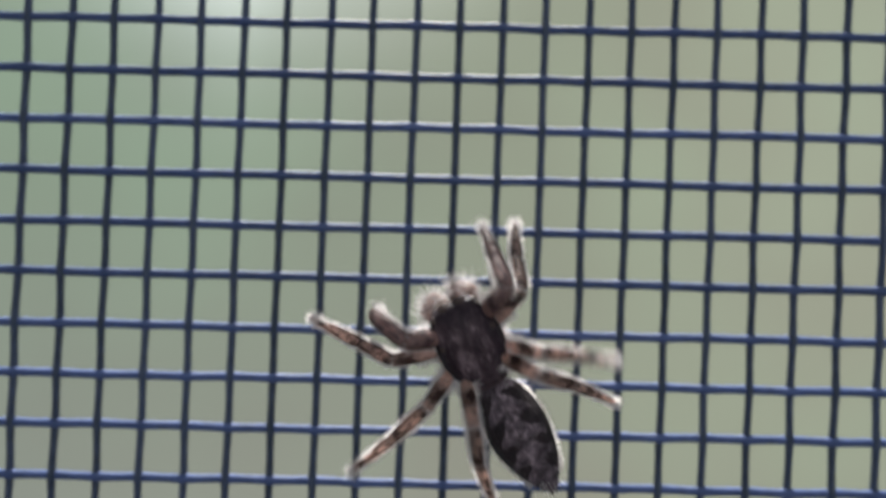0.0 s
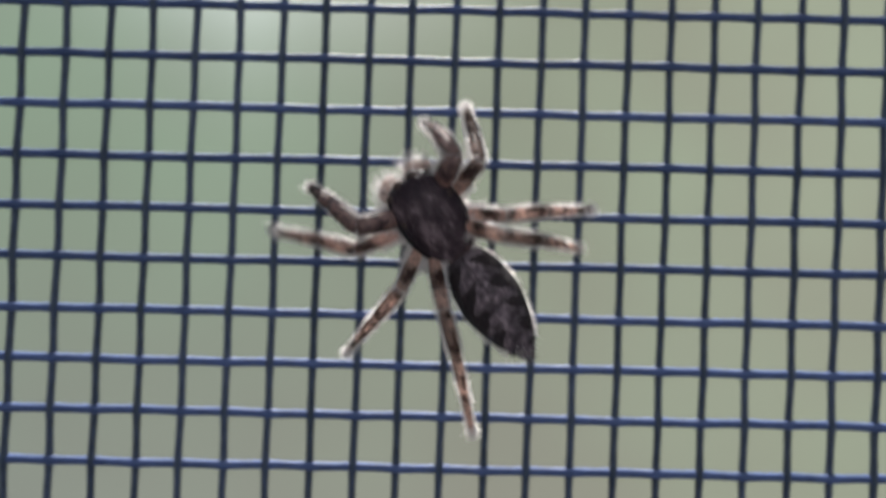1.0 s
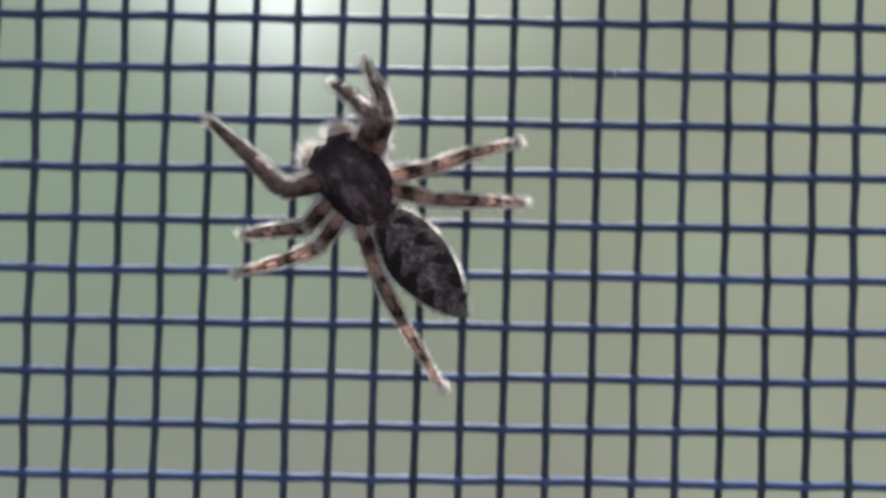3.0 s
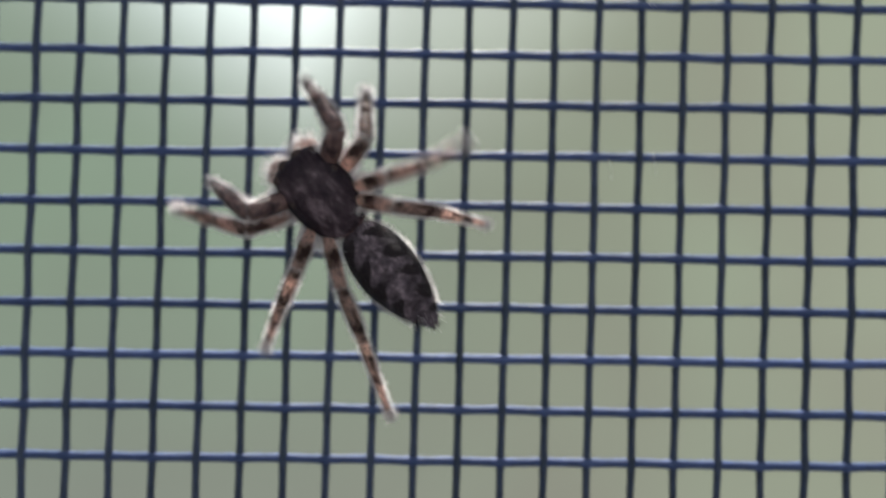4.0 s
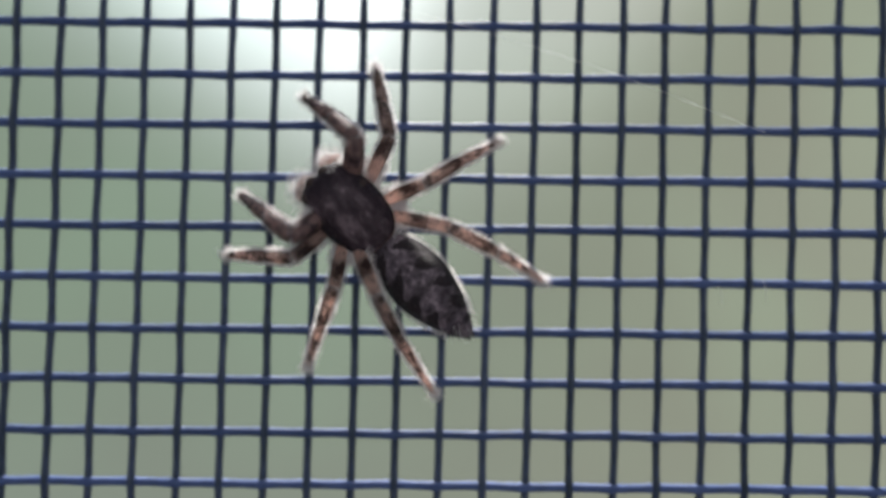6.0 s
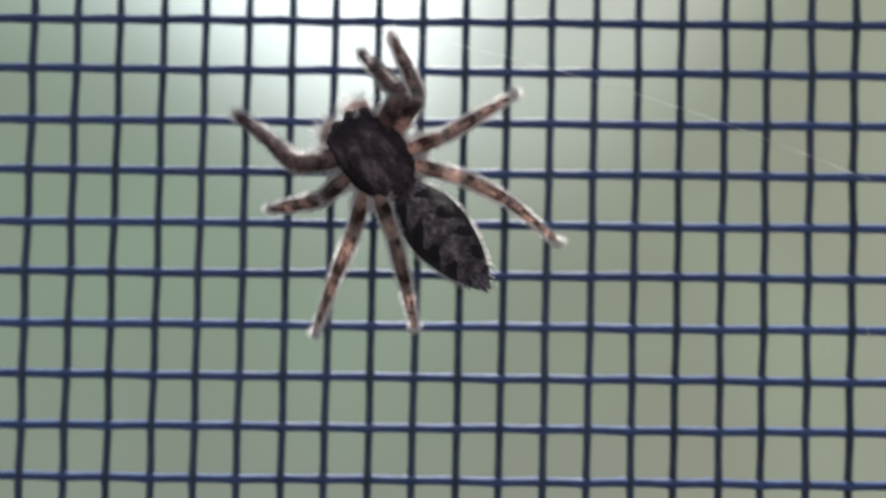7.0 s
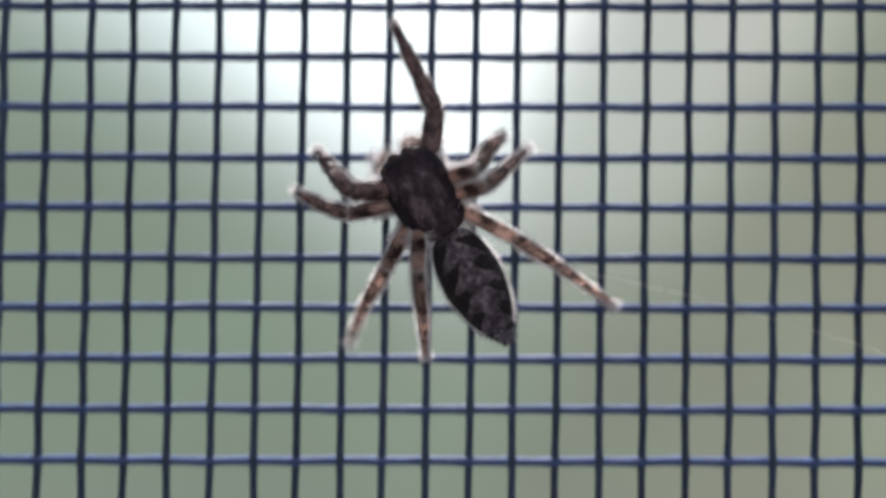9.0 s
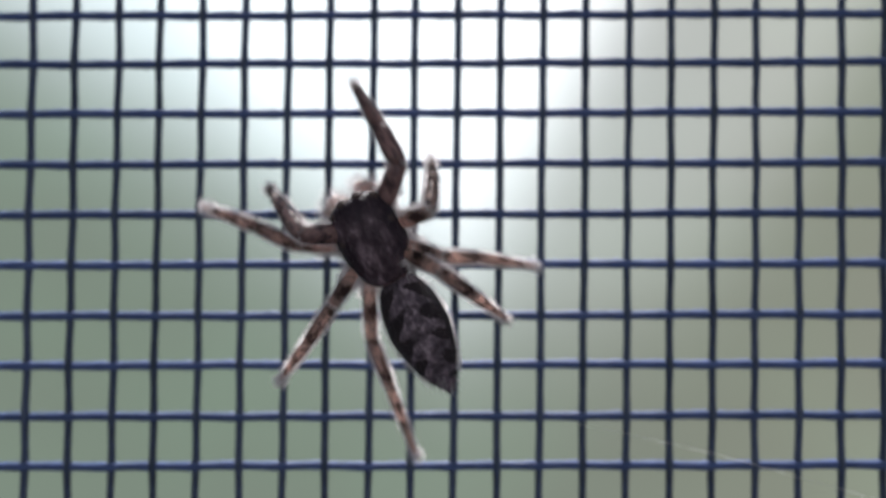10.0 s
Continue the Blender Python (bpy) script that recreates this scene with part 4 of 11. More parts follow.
    walk(foot, [
        (0, pose(0.002071, -0.000408, -0.001307, -178.71, 42.87, 169.5)), (0.133, pose(0.002071, -0.00036, -0.001321, -150.22, 63.77, -169.79)), (0.3, pose(0.002055, -0.000405, -0.001308, -73.01, 68.87, -103.68)),
        (0.4, pose(0.002342, -0.000674, -0.001148, -35.39, 59.1, -70.55)), (0.5, pose(0.002576, -0.000904, -0.000866, -17.58, 43.73, -56.12)), (0.667, pose(0.002536, -0.000711, -0.001051, -19.67, 51.06, -51.32)),
        (0.8, pose(0.002449, -0.000513, -0.001196, -21.63, 58.2, -46.63)), (0.9, pose(0.002243, -0.000522, -0.001247, -45.91, 72.11, -71.23)), (1, pose(0.002031, -0.000522, -0.001267, -109.5, 76.76, -134.79)),
        (1.1, pose(0.001797, -0.000422, -0.001284, -135.94, 72.2, -160.79)), (1.2, pose(0.00157, -0.000318, -0.001254, -150.13, 65.71, -174.38)), (1.333, pose(0.001866, -0.000433, -0.001291, -77.39, 70.44, -110.23)),
        (1.5, pose(0.002159, -0.000631, -0.001208, -30.97, 50.5, -73.53)), (1.667, pose(0.002396, -0.000614, -0.001166, -27.61, 50.86, -64.16)), (1.8, pose(0.002642, -0.000548, -0.001091, -23.48, 50.09, -54.18)),
        (1.9, pose(0.002449, -0.000521, -0.001192, -33.65, 58.91, -63.86)), (2, pose(0.002254, -0.000476, -0.001263, -48.71, 66.72, -77.81)), (2.1, pose(0.002155, -0.000517, -0.001262, -63.03, 72.77, -90.83)),
        (2.2, pose(0.002054, -0.000559, -0.00125, -86.34, 77.19, -113.1)), (2.333, pose(0.001837, -0.000417, -0.001292, -123.08, 72.41, -149.72)), (2.5, pose(0.001637, -0.000272, -0.001287, -140.89, 64.35, -166.89)),
        (2.667, pose(0.001553, -0.000271, -0.001259, -144.59, 63, -171.37)), (2.8, pose(0.001471, -0.000266, -0.001227, -147.88, 61.47, -175.48)), (2.9, pose(0.001755, -0.000372, -0.001291, -73.73, 71.76, -105.22)),
        (3, pose(0.002056, -0.00052, -0.001267, -22.5, 51, -57.71)), (3.1, pose(0.002728, -0.00088, -0.000776, -10.59, 28.46, -51.64)), (3.2, pose(0.003083, -0.000862, 0.000067, -2.23, 6.96, -43.93)),
        (3.333, pose(0.002575, -0.000796, -0.000967, -28.28, 53.56, -64.49)), (3.5, pose(0.001637, -0.000272, -0.001287, -140.89, 64.35, -166.89)), (3.6, pose(0.001553, -0.000271, -0.001259, -144.59, 63, -171.37)),
        (3.72, pose(0.001471, -0.000266, -0.001227, -147.88, 61.47, -175.48)), (3.8, pose(0.001745, -0.000413, -0.001277, -134.12, 70.07, -161.23)), (3.9, pose(0.002031, -0.000522, -0.001267, -109.5, 76.76, -134.79)),
        (4, pose(0.001797, -0.000422, -0.001284, -135.94, 72.2, -160.79)), (4.08, pose(0.00157, -0.000318, -0.001254, -150.13, 65.71, -174.38)), (4.2, pose(0.002285, -0.000584, -0.001211, -33.78, 58.27, -67.78)),
        (4.3, pose(0.002898, -0.000799, -0.000684, -4.37, 11.51, -49.24)), (4.4, pose(0.002538, -0.000633, -0.001099, -21.27, 43.57, -58.55)), (4.5, pose(0.002085, -0.000394, -0.001311, -67.29, 69.24, -96.61)),
        (4.667, pose(0.0019, -0.00037, -0.001314, -87.97, 70.97, -117.85)), (4.8, pose(0.001738, -0.000346, -0.001295, -105.56, 70.63, -136.2)), (4.9, pose(0.001713, -0.000387, -0.001278, -119.01, 71.84, -147.96)),
        (5, pose(0.001695, -0.000429, -0.00126, -133.18, 72, -160.56)), (5.1, pose(0.001769, -0.000431, -0.001276, -124.37, 72.08, -152.44)), (5.2, pose(0.001849, -0.000435, -0.001288, -115.8, 71.81, -144.49)),
        (5.4, pose(0.001849, -0.000435, -0.001288, -115.8, 71.81, -144.49)), (5.6, pose(0.001849, -0.000435, -0.001288, -115.8, 71.81, -144.49)), (5.767, pose(0.001649, -0.000354, -0.00127, -134.45, 67.21, -163.23)),
        (5.95, pose(0.001471, -0.000266, -0.001227, -147.88, 61.47, -175.48)), (6.133, pose(0.001798, -0.000339, -0.001309, -124.2, 68.93, -151.54)), (6.3, pose(0.002138, -0.00038, -0.001311, -89.74, 71, -116.47)),
        (6.4, pose(0.001968, -0.000334, -0.001328, -107.26, 73.15, -131.61)), (6.5, pose(0.001797, -0.000295, -0.001319, -126.12, 73.62, -148.33)), (6.667, pose(0.001701, -0.00025, -0.001309, -128.48, 70.95, -152.11)),
        (6.8, pose(0.001613, -0.0002, -0.001293, -129.94, 68.22, -155.06)), (6.9, pose(0.00184, -0.000352, -0.001312, -76.54, 72.74, -105.12)), (7, pose(0.002095, -0.000534, -0.001259, -32.71, 62.41, -64.13)),
        (7.1, pose(0.002527, -0.00066, -0.001088, -27.35, 57.27, -58.18)), (7.2, pose(0.002901, -0.000707, -0.000775, -23.57, 51.1, -54.3)), (7.333, pose(0.002371, -0.000551, -0.001204, -55.21, 68.11, -84.5)),
        (7.5, pose(0.001752, -0.000263, -0.001318, -120.85, 69.01, -147.4)), (7.667, pose(0.001629, -0.00021, -0.001296, -138.89, 64.8, -163.48)), (7.8, pose(0.001511, -0.000168, -0.001261, -150.91, 59.43, -173.77)),
        (7.9, pose(0.001556, -0.000107, -0.001285, -158.83, 51.91, -177.22)), (8, pose(0.001604, -0.00007, -0.001303, -165.14, 44.47, -179.25)), (8.1, pose(0.001566, -0.000027, -0.001292, -163.02, 47.64, -176.84)),
        (8.2, pose(0.00153, 0.000017, -0.001279, -160.4, 50.7, -173.93)), (8.333, pose(0.001863, -0.000196, -0.001347, -96.52, 71.07, -121.37)), (8.5, pose(0.002219, -0.000578, -0.001226, -23.16, 50.94, -58.13)),
        (8.667, pose(0.002155, -0.000473, -0.001278, -37.19, 64.39, -66.4)), (8.8, pose(0.002081, -0.000381, -0.001315, -68.89, 75.24, -92.33)), (8.9, pose(0.001902, -0.000297, -0.001332, -100.33, 75.19, -123.33)),
        (9, pose(0.001734, -0.000213, -0.001323, -124.45, 71.62, -146.86)), (9.1, pose(0.001834, -0.000307, -0.001322, -106.68, 73.81, -131.53)), (9.2, pose(0.001958, -0.000402, -0.001308, -84.21, 74.83, -110.42)),
        (9.333, pose(0.002339, -0.000576, -0.001202, -25.12, 54.34, -57.17)), (9.5, pose(0.002691, -0.00071, -0.00096, -8.89, 26.17, -46.19)), (9.667, pose(0.002419, -0.000514, -0.001205, -22.1, 53.88, -50.49)),
        (9.8, pose(0.002097, -0.000337, -0.001326, -66.09, 77.16, -86.32)), (9.9, pose(0.001924, -0.00031, -0.001331, -106.96, 77.92, -127.1)), (10, pose(0.001754, -0.000282, -0.001314, -137.3, 73.54, -157.41)),
    ])
    # first leg, right side
    thigh, shin, foot = LEGS[1, 1]
    walk(thigh, [
        (0, pose(0.000412, 0.00189, 0.00115, 24.81, -46.75, 24.92)), (0.133, pose(0.000412, 0.00189, 0.00115, 16.73, -32.59, 38.08)), (0.3, pose(0.000412, 0.00189, 0.00115, 8.63, -17.45, 47.49)),
        (0.4, pose(0.000412, 0.00189, 0.00115, 12.25, -24.3, 48.67)), (0.5, pose(0.000412, 0.00189, 0.00115, 15.95, -31.13, 49.99)), (0.667, pose(0.000412, 0.00189, 0.00115, 20.76, -35.34, 43.46)),
        (0.8, pose(0.000412, 0.00189, 0.00115, 25.72, -39.17, 36.25)), (0.9, pose(0.000412, 0.00189, 0.00115, 27.99, -45.92, 31.04)), (1, pose(0.000412, 0.00189, 0.00115, 30.08, -52.36, 24.42)),
        (1.1, pose(0.000412, 0.00189, 0.00115, 33.94, -49.71, 19.11)), (1.2, pose(0.000412, 0.00189, 0.00115, 36.35, -46.84, 14.37)), (1.333, pose(0.000412, 0.00189, 0.00115, 29.76, -44.97, 27.98)),
        (1.5, pose(0.000412, 0.00189, 0.00115, 24.06, -41.61, 40.42)), (1.667, pose(0.000412, 0.00189, 0.00115, 29.51, -41.9, 31.19)), (1.8, pose(0.000412, 0.00189, 0.00115, 33.84, -41.46, 21.99)),
        (1.9, pose(0.000412, 0.00189, 0.00115, 34.98, -44.31, 17.13)), (2, pose(0.000412, 0.00189, 0.00115, 36, -46.93, 11.79)), (2.1, pose(0.000412, 0.00189, 0.00115, 40.26, -48.83, 8.8)),
        (2.2, pose(0.000412, 0.00189, 0.00115, 44.61, -50.64, 5.59)), (2.333, pose(0.000412, 0.00189, 0.00115, 12.23, -20.92, 37.24)), (2.5, pose(0.000412, 0.00189, 0.00115, -4.7, 12.46, 57.16)),
        (2.667, pose(0.000412, 0.00189, 0.00115, 8.29, -15.97, 47.96)), (2.8, pose(0.000412, 0.00189, 0.00115, 29.32, -43.86, 35.45)), (2.9, pose(0.000412, 0.00189, 0.00115, 36.03, -47.74, 27.43)),
        (3, pose(0.000412, 0.00189, 0.00115, 43.56, -50.98, 18.23)), (3.1, pose(0.000412, 0.00189, 0.00115, 43.72, -51.09, 15.27)), (3.2, pose(0.000412, 0.00189, 0.00115, 43.63, -51.12, 12.3)),
        (3.333, pose(0.000412, 0.00189, 0.00115, 12.29, -20.71, 39.86)), (3.5, pose(0.000412, 0.00189, 0.00115, -4.7, 12.46, 57.16)), (3.6, pose(0.000412, 0.00189, 0.00115, 8.29, -15.97, 47.96)),
        (3.72, pose(0.000412, 0.00189, 0.00115, 29.32, -43.86, 35.45)), (3.8, pose(0.000412, 0.00189, 0.00115, 30.55, -48.24, 30.39)), (3.9, pose(0.000412, 0.00189, 0.00115, 30.08, -52.36, 24.42)),
        (4, pose(0.000412, 0.00189, 0.00115, 33.94, -49.71, 19.11)), (4.08, pose(0.000412, 0.00189, 0.00115, 36.35, -46.84, 14.37)), (4.2, pose(0.000412, 0.00189, 0.00115, 36.19, -42.68, 19.15)),
        (4.3, pose(0.000412, 0.00189, 0.00115, 35.65, -38.35, 23.32)), (4.4, pose(0.000412, 0.00189, 0.00115, 12.36, -17.95, 36.95)), (4.5, pose(0.000412, 0.00189, 0.00115, -1.59, 3.2, 47.61)),
        (4.667, pose(0.000412, 0.00189, 0.00115, 11.35, -17.58, 39.37)), (4.8, pose(0.000412, 0.00189, 0.00115, 31.08, -37.93, 28.91)), (4.9, pose(0.000412, 0.00189, 0.00115, 18.38, -25.72, 35.8)),
        (5, pose(0.000412, 0.00189, 0.00115, 8.31, -13.24, 41.37)), (5.1, pose(0.000412, 0.00189, 0.00115, 13.66, -20.77, 40.8)), (5.2, pose(0.000412, 0.00189, 0.00115, 19.47, -28.3, 40.18)),
        (5.4, pose(0.000412, 0.00189, 0.00115, 19.47, -28.3, 40.18)), (5.6, pose(0.000412, 0.00189, 0.00115, 19.47, -28.3, 40.18)), (5.767, pose(0.000412, 0.00189, 0.00115, 24.47, -36.1, 38.05)),
        (5.95, pose(0.000412, 0.00189, 0.00115, 29.32, -43.86, 35.45)), (6.133, pose(0.000412, 0.00189, 0.00115, 35.01, -47.25, 23.8)), (6.3, pose(0.000412, 0.00189, 0.00115, 41.73, -49.33, 10.9)),
        (6.4, pose(0.000412, 0.00189, 0.00115, 19.43, -29.72, 31.27)), (6.5, pose(0.000412, 0.00189, 0.00115, 4.44, -8.07, 44.52)), (6.667, pose(0.000412, 0.00189, 0.00115, 18.01, -31.23, 37.44)),
        (6.8, pose(0.000412, 0.00189, 0.00115, 34.5, -53.74, 25.53)), (6.9, pose(0.000412, 0.00189, 0.00115, 40.2, -51.52, 15.41)), (7, pose(0.000412, 0.00189, 0.00115, 44.48, -48.52, 6.38)),
        (7.1, pose(0.000412, 0.00189, 0.00115, 49.6, -52.46, 1.12)), (7.2, pose(0.000412, 0.00189, 0.00115, 55.28, -56.13, -5.13)), (7.333, pose(0.000412, 0.00189, 0.00115, 45.8, -50.36, 4.53)),
        (7.5, pose(0.000412, 0.00189, 0.00115, 37.11, -43.96, 12)), (7.667, pose(0.000412, 0.00189, 0.00115, 25.66, -38.47, 24.44)), (7.8, pose(0.000412, 0.00189, 0.00115, 16.63, -31.86, 34.96)),
        (7.9, pose(0.000412, 0.00189, 0.00115, 15.87, -30.57, 33.71)), (8, pose(0.000412, 0.00189, 0.00115, 14.6, -29.26, 32.49)), (8.1, pose(0.000412, 0.00189, 0.00115, 17.92, -35.82, 30.12)),
        (8.2, pose(0.000412, 0.00189, 0.00115, 21.28, -42.32, 27.32)), (8.333, pose(0.000412, 0.00189, 0.00115, 21.49, -37.41, 29.62)), (8.5, pose(0.000412, 0.00189, 0.00115, 20.34, -32.46, 31.64)),
        (8.667, pose(0.000412, 0.00189, 0.00115, 8.85, -19.31, 40.36)), (8.8, pose(0.000412, 0.00189, 0.00115, 1.84, -5.81, 47.75)), (8.9, pose(0.000412, 0.00189, 0.00115, 2.19, -6.42, 49.69)),
        (9, pose(0.000412, 0.00189, 0.00115, 2.53, -7.03, 51.63)), (9.1, pose(0.000412, 0.00189, 0.00115, 8.1, -15.78, 42.04)), (9.2, pose(0.000412, 0.00189, 0.00115, 16.57, -24.07, 31.6)),
        (9.333, pose(0.000412, 0.00189, 0.00115, 26.78, -36.45, 22.36)), (9.5, pose(0.000412, 0.00189, 0.00115, 37.78, -47.86, 9.73)), (9.667, pose(0.000412, 0.00189, 0.00115, 45.73, -51.06, 1.13)),
        (9.8, pose(0.000412, 0.00189, 0.00115, 54.85, -53.55, -8.59)), (9.9, pose(0.000412, 0.00189, 0.00115, 33.1, -42.49, 19.06)), (10, pose(0.000412, 0.00189, 0.00115, 16.7, -26.99, 37.09)),
    ])
    walk(shin, [
        (0, pose(0.00202, 0, 0, 141.94, 70.46, 161.82)), (0.133, pose(0.00202, 0, 0, 50.65, 72.26, 76.25)), (0.3, pose(0.00202, 0, 0, 17.38, 48.14, 48.31)),
        (0.4, pose(0.00202, 0, 0, 22.45, 57.93, 51.16)), (0.5, pose(0.00202, 0, 0, 30.21, 67.5, 56.69)), (0.667, pose(0.00202, 0, 0, 34.46, 70.45, 62.62)),
        (0.8, pose(0.00202, 0, 0, 41.62, 72.53, 71.01)), (0.9, pose(0.00202, 0, 0, 96.5, 75.79, 120.75)), (1, pose(0.00202, 0, 0, 136.44, 67.68, 155.35)),
        (1.1, pose(0.00202, 0, 0, 112.76, 74.45, 137.33)), (1.2, pose(0.00202, 0, 0, 72.04, 75.98, 101.61)), (1.333, pose(0.00202, 0, 0, 80.61, 79.28, 107.2)),
        (1.5, pose(0.00202, 0, 0, 89.26, 81.3, 113.93)), (1.667, pose(0.00202, 0, 0, 94.39, 76.49, 123.04)), (1.8, pose(0.00202, 0, 0, 95.47, 70.62, 127.39)),
        (1.9, pose(0.00202, 0, 0, 113.11, 70.64, 142.36)), (2, pose(0.00202, 0, 0, 128.02, 69.42, 155)), (2.1, pose(0.00202, 0, 0, 125.5, 68.21, 153)),
        (2.2, pose(0.00202, 0, 0, 122.99, 66.96, 150.8)), (2.333, pose(0.00202, 0, 0, 16.21, 48.81, 50.12)), (2.5, pose(0.00202, 0, 0, 0.24, 2.02, 27.2)),
        (2.667, pose(0.00202, 0, 0, 11.1, 43.2, 42.74)), (2.8, pose(0.00202, 0, 0, 85.46, 75.02, 112.61)), (2.9, pose(0.00202, 0, 0, 120.2, 71.71, 147.04)),
        (3, pose(0.00202, 0, 0, 140.18, 64.59, 166.47)), (3.1, pose(0.00202, 0, 0, 133.15, 64.8, 159.46)), (3.2, pose(0.00202, 0, 0, 125.5, 64.43, 151.85)),
        (3.333, pose(0.00202, 0, 0, 17.31, 49.4, 51.7)), (3.5, pose(0.00202, 0, 0, 0.24, 2.02, 27.2)), (3.6, pose(0.00202, 0, 0, 11.1, 43.2, 42.74)),
        (3.72, pose(0.00202, 0, 0, 85.46, 75.02, 112.61)), (3.8, pose(0.00202, 0, 0, 117.99, 73.26, 141.38)), (3.9, pose(0.00202, 0, 0, 136.44, 67.68, 155.35)),
        (4, pose(0.00202, 0, 0, 112.76, 74.45, 137.33)), (4.08, pose(0.00202, 0, 0, 72.04, 75.98, 101.61)), (4.2, pose(0.00202, 0, 0, 65.36, 72.92, 98.95)),
        (4.3, pose(0.00202, 0, 0, 59.51, 68.89, 97.6)), (4.4, pose(0.00202, 0, 0, 10.27, 31.99, 52.34)), (4.5, pose(0.00202, 0, 0, -1.55, -8.43, 36.87)),
        (4.667, pose(0.00202, 0, 0, 9.22, 32.6, 48.6)), (4.8, pose(0.00202, 0, 0, 52.07, 71.23, 87.1)), (4.9, pose(0.00202, 0, 0, 22.03, 55.28, 59.43)),
        (5, pose(0.00202, 0, 0, 10.32, 37.01, 48.39)), (5.1, pose(0.00202, 0, 0, 16.47, 49.89, 53.05)), (5.2, pose(0.00202, 0, 0, 26.67, 62.35, 61.32)),
        (5.4, pose(0.00202, 0, 0, 26.67, 62.35, 61.32)), (5.6, pose(0.00202, 0, 0, 26.67, 62.35, 61.32)), (5.767, pose(0.00202, 0, 0, 47.3, 71.13, 78.47)),
        (5.95, pose(0.00202, 0, 0, 85.46, 75.02, 112.61)), (6.133, pose(0.00202, 0, 0, 103.25, 73.89, 130.69)), (6.3, pose(0.00202, 0, 0, 115.25, 71.82, 143.9)),
        (6.4, pose(0.00202, 0, 0, 31.76, 63.39, 64.93)), (6.5, pose(0.00202, 0, 0, 9.11, 36.65, 43.67)), (6.667, pose(0.00202, 0, 0, 30.3, 64.84, 59.87)),
        (6.8, pose(0.00202, 0, 0, 120.51, 73.88, 142.08)), (6.9, pose(0.00202, 0, 0, 117.83, 69.29, 143.44)), (7, pose(0.00202, 0, 0, 115.48, 64.7, 145.08)),
        (7.1, pose(0.00202, 0, 0, 135.66, 60.45, 162.01)), (7.2, pose(0.00202, 0, 0, 149.82, 54.21, 173.25)), (7.333, pose(0.00202, 0, 0, 129.59, 66.75, 157.94)),
        (7.5, pose(0.00202, 0, 0, 84.68, 73.14, 116.94)), (7.667, pose(0.00202, 0, 0, 53.44, 71.79, 83.43)), (7.8, pose(0.00202, 0, 0, 32.53, 66.6, 59.52)),
        (7.9, pose(0.00202, 0, 0, 38.72, 64.77, 66.39)), (8, pose(0.00202, 0, 0, 44.96, 62.33, 72.65)), (8.1, pose(0.00202, 0, 0, 67.86, 70.75, 92.08)),
        (8.2, pose(0.00202, 0, 0, 106.66, 73.97, 127.77)), (8.333, pose(0.00202, 0, 0, 49.72, 69.6, 77.13)), (8.5, pose(0.00202, 0, 0, 24.06, 55.59, 57.08)),
        (8.667, pose(0.00202, 0, 0, 7.32, 30.38, 37.95)), (8.8, pose(0.00202, 0, 0, 0.72, 5.09, 25.56)), (8.9, pose(0.00202, 0, 0, 2.82, 16.66, 28.49)),
        (9, pose(0.00202, 0, 0, 5.84, 28.14, 31.92)), (9.1, pose(0.00202, 0, 0, 13.65, 48.8, 44.4)), (9.2, pose(0.00202, 0, 0, 33.63, 69.19, 67.99)),
        (9.333, pose(0.00202, 0, 0, 88.79, 73.98, 120.22)), (9.5, pose(0.00202, 0, 0, 128.68, 63.69, 154.67)), (9.667, pose(0.00202, 0, 0, 141.04, 58.91, 166.69)),
        (9.8, pose(0.00202, 0, 0, 150.14, 53.29, 175.52)), (9.9, pose(0.00202, 0, 0, 70.22, 69.54, 102.18)), (10, pose(0.00202, 0, 0, 15.17, 41.52, 51.67)),
    ])
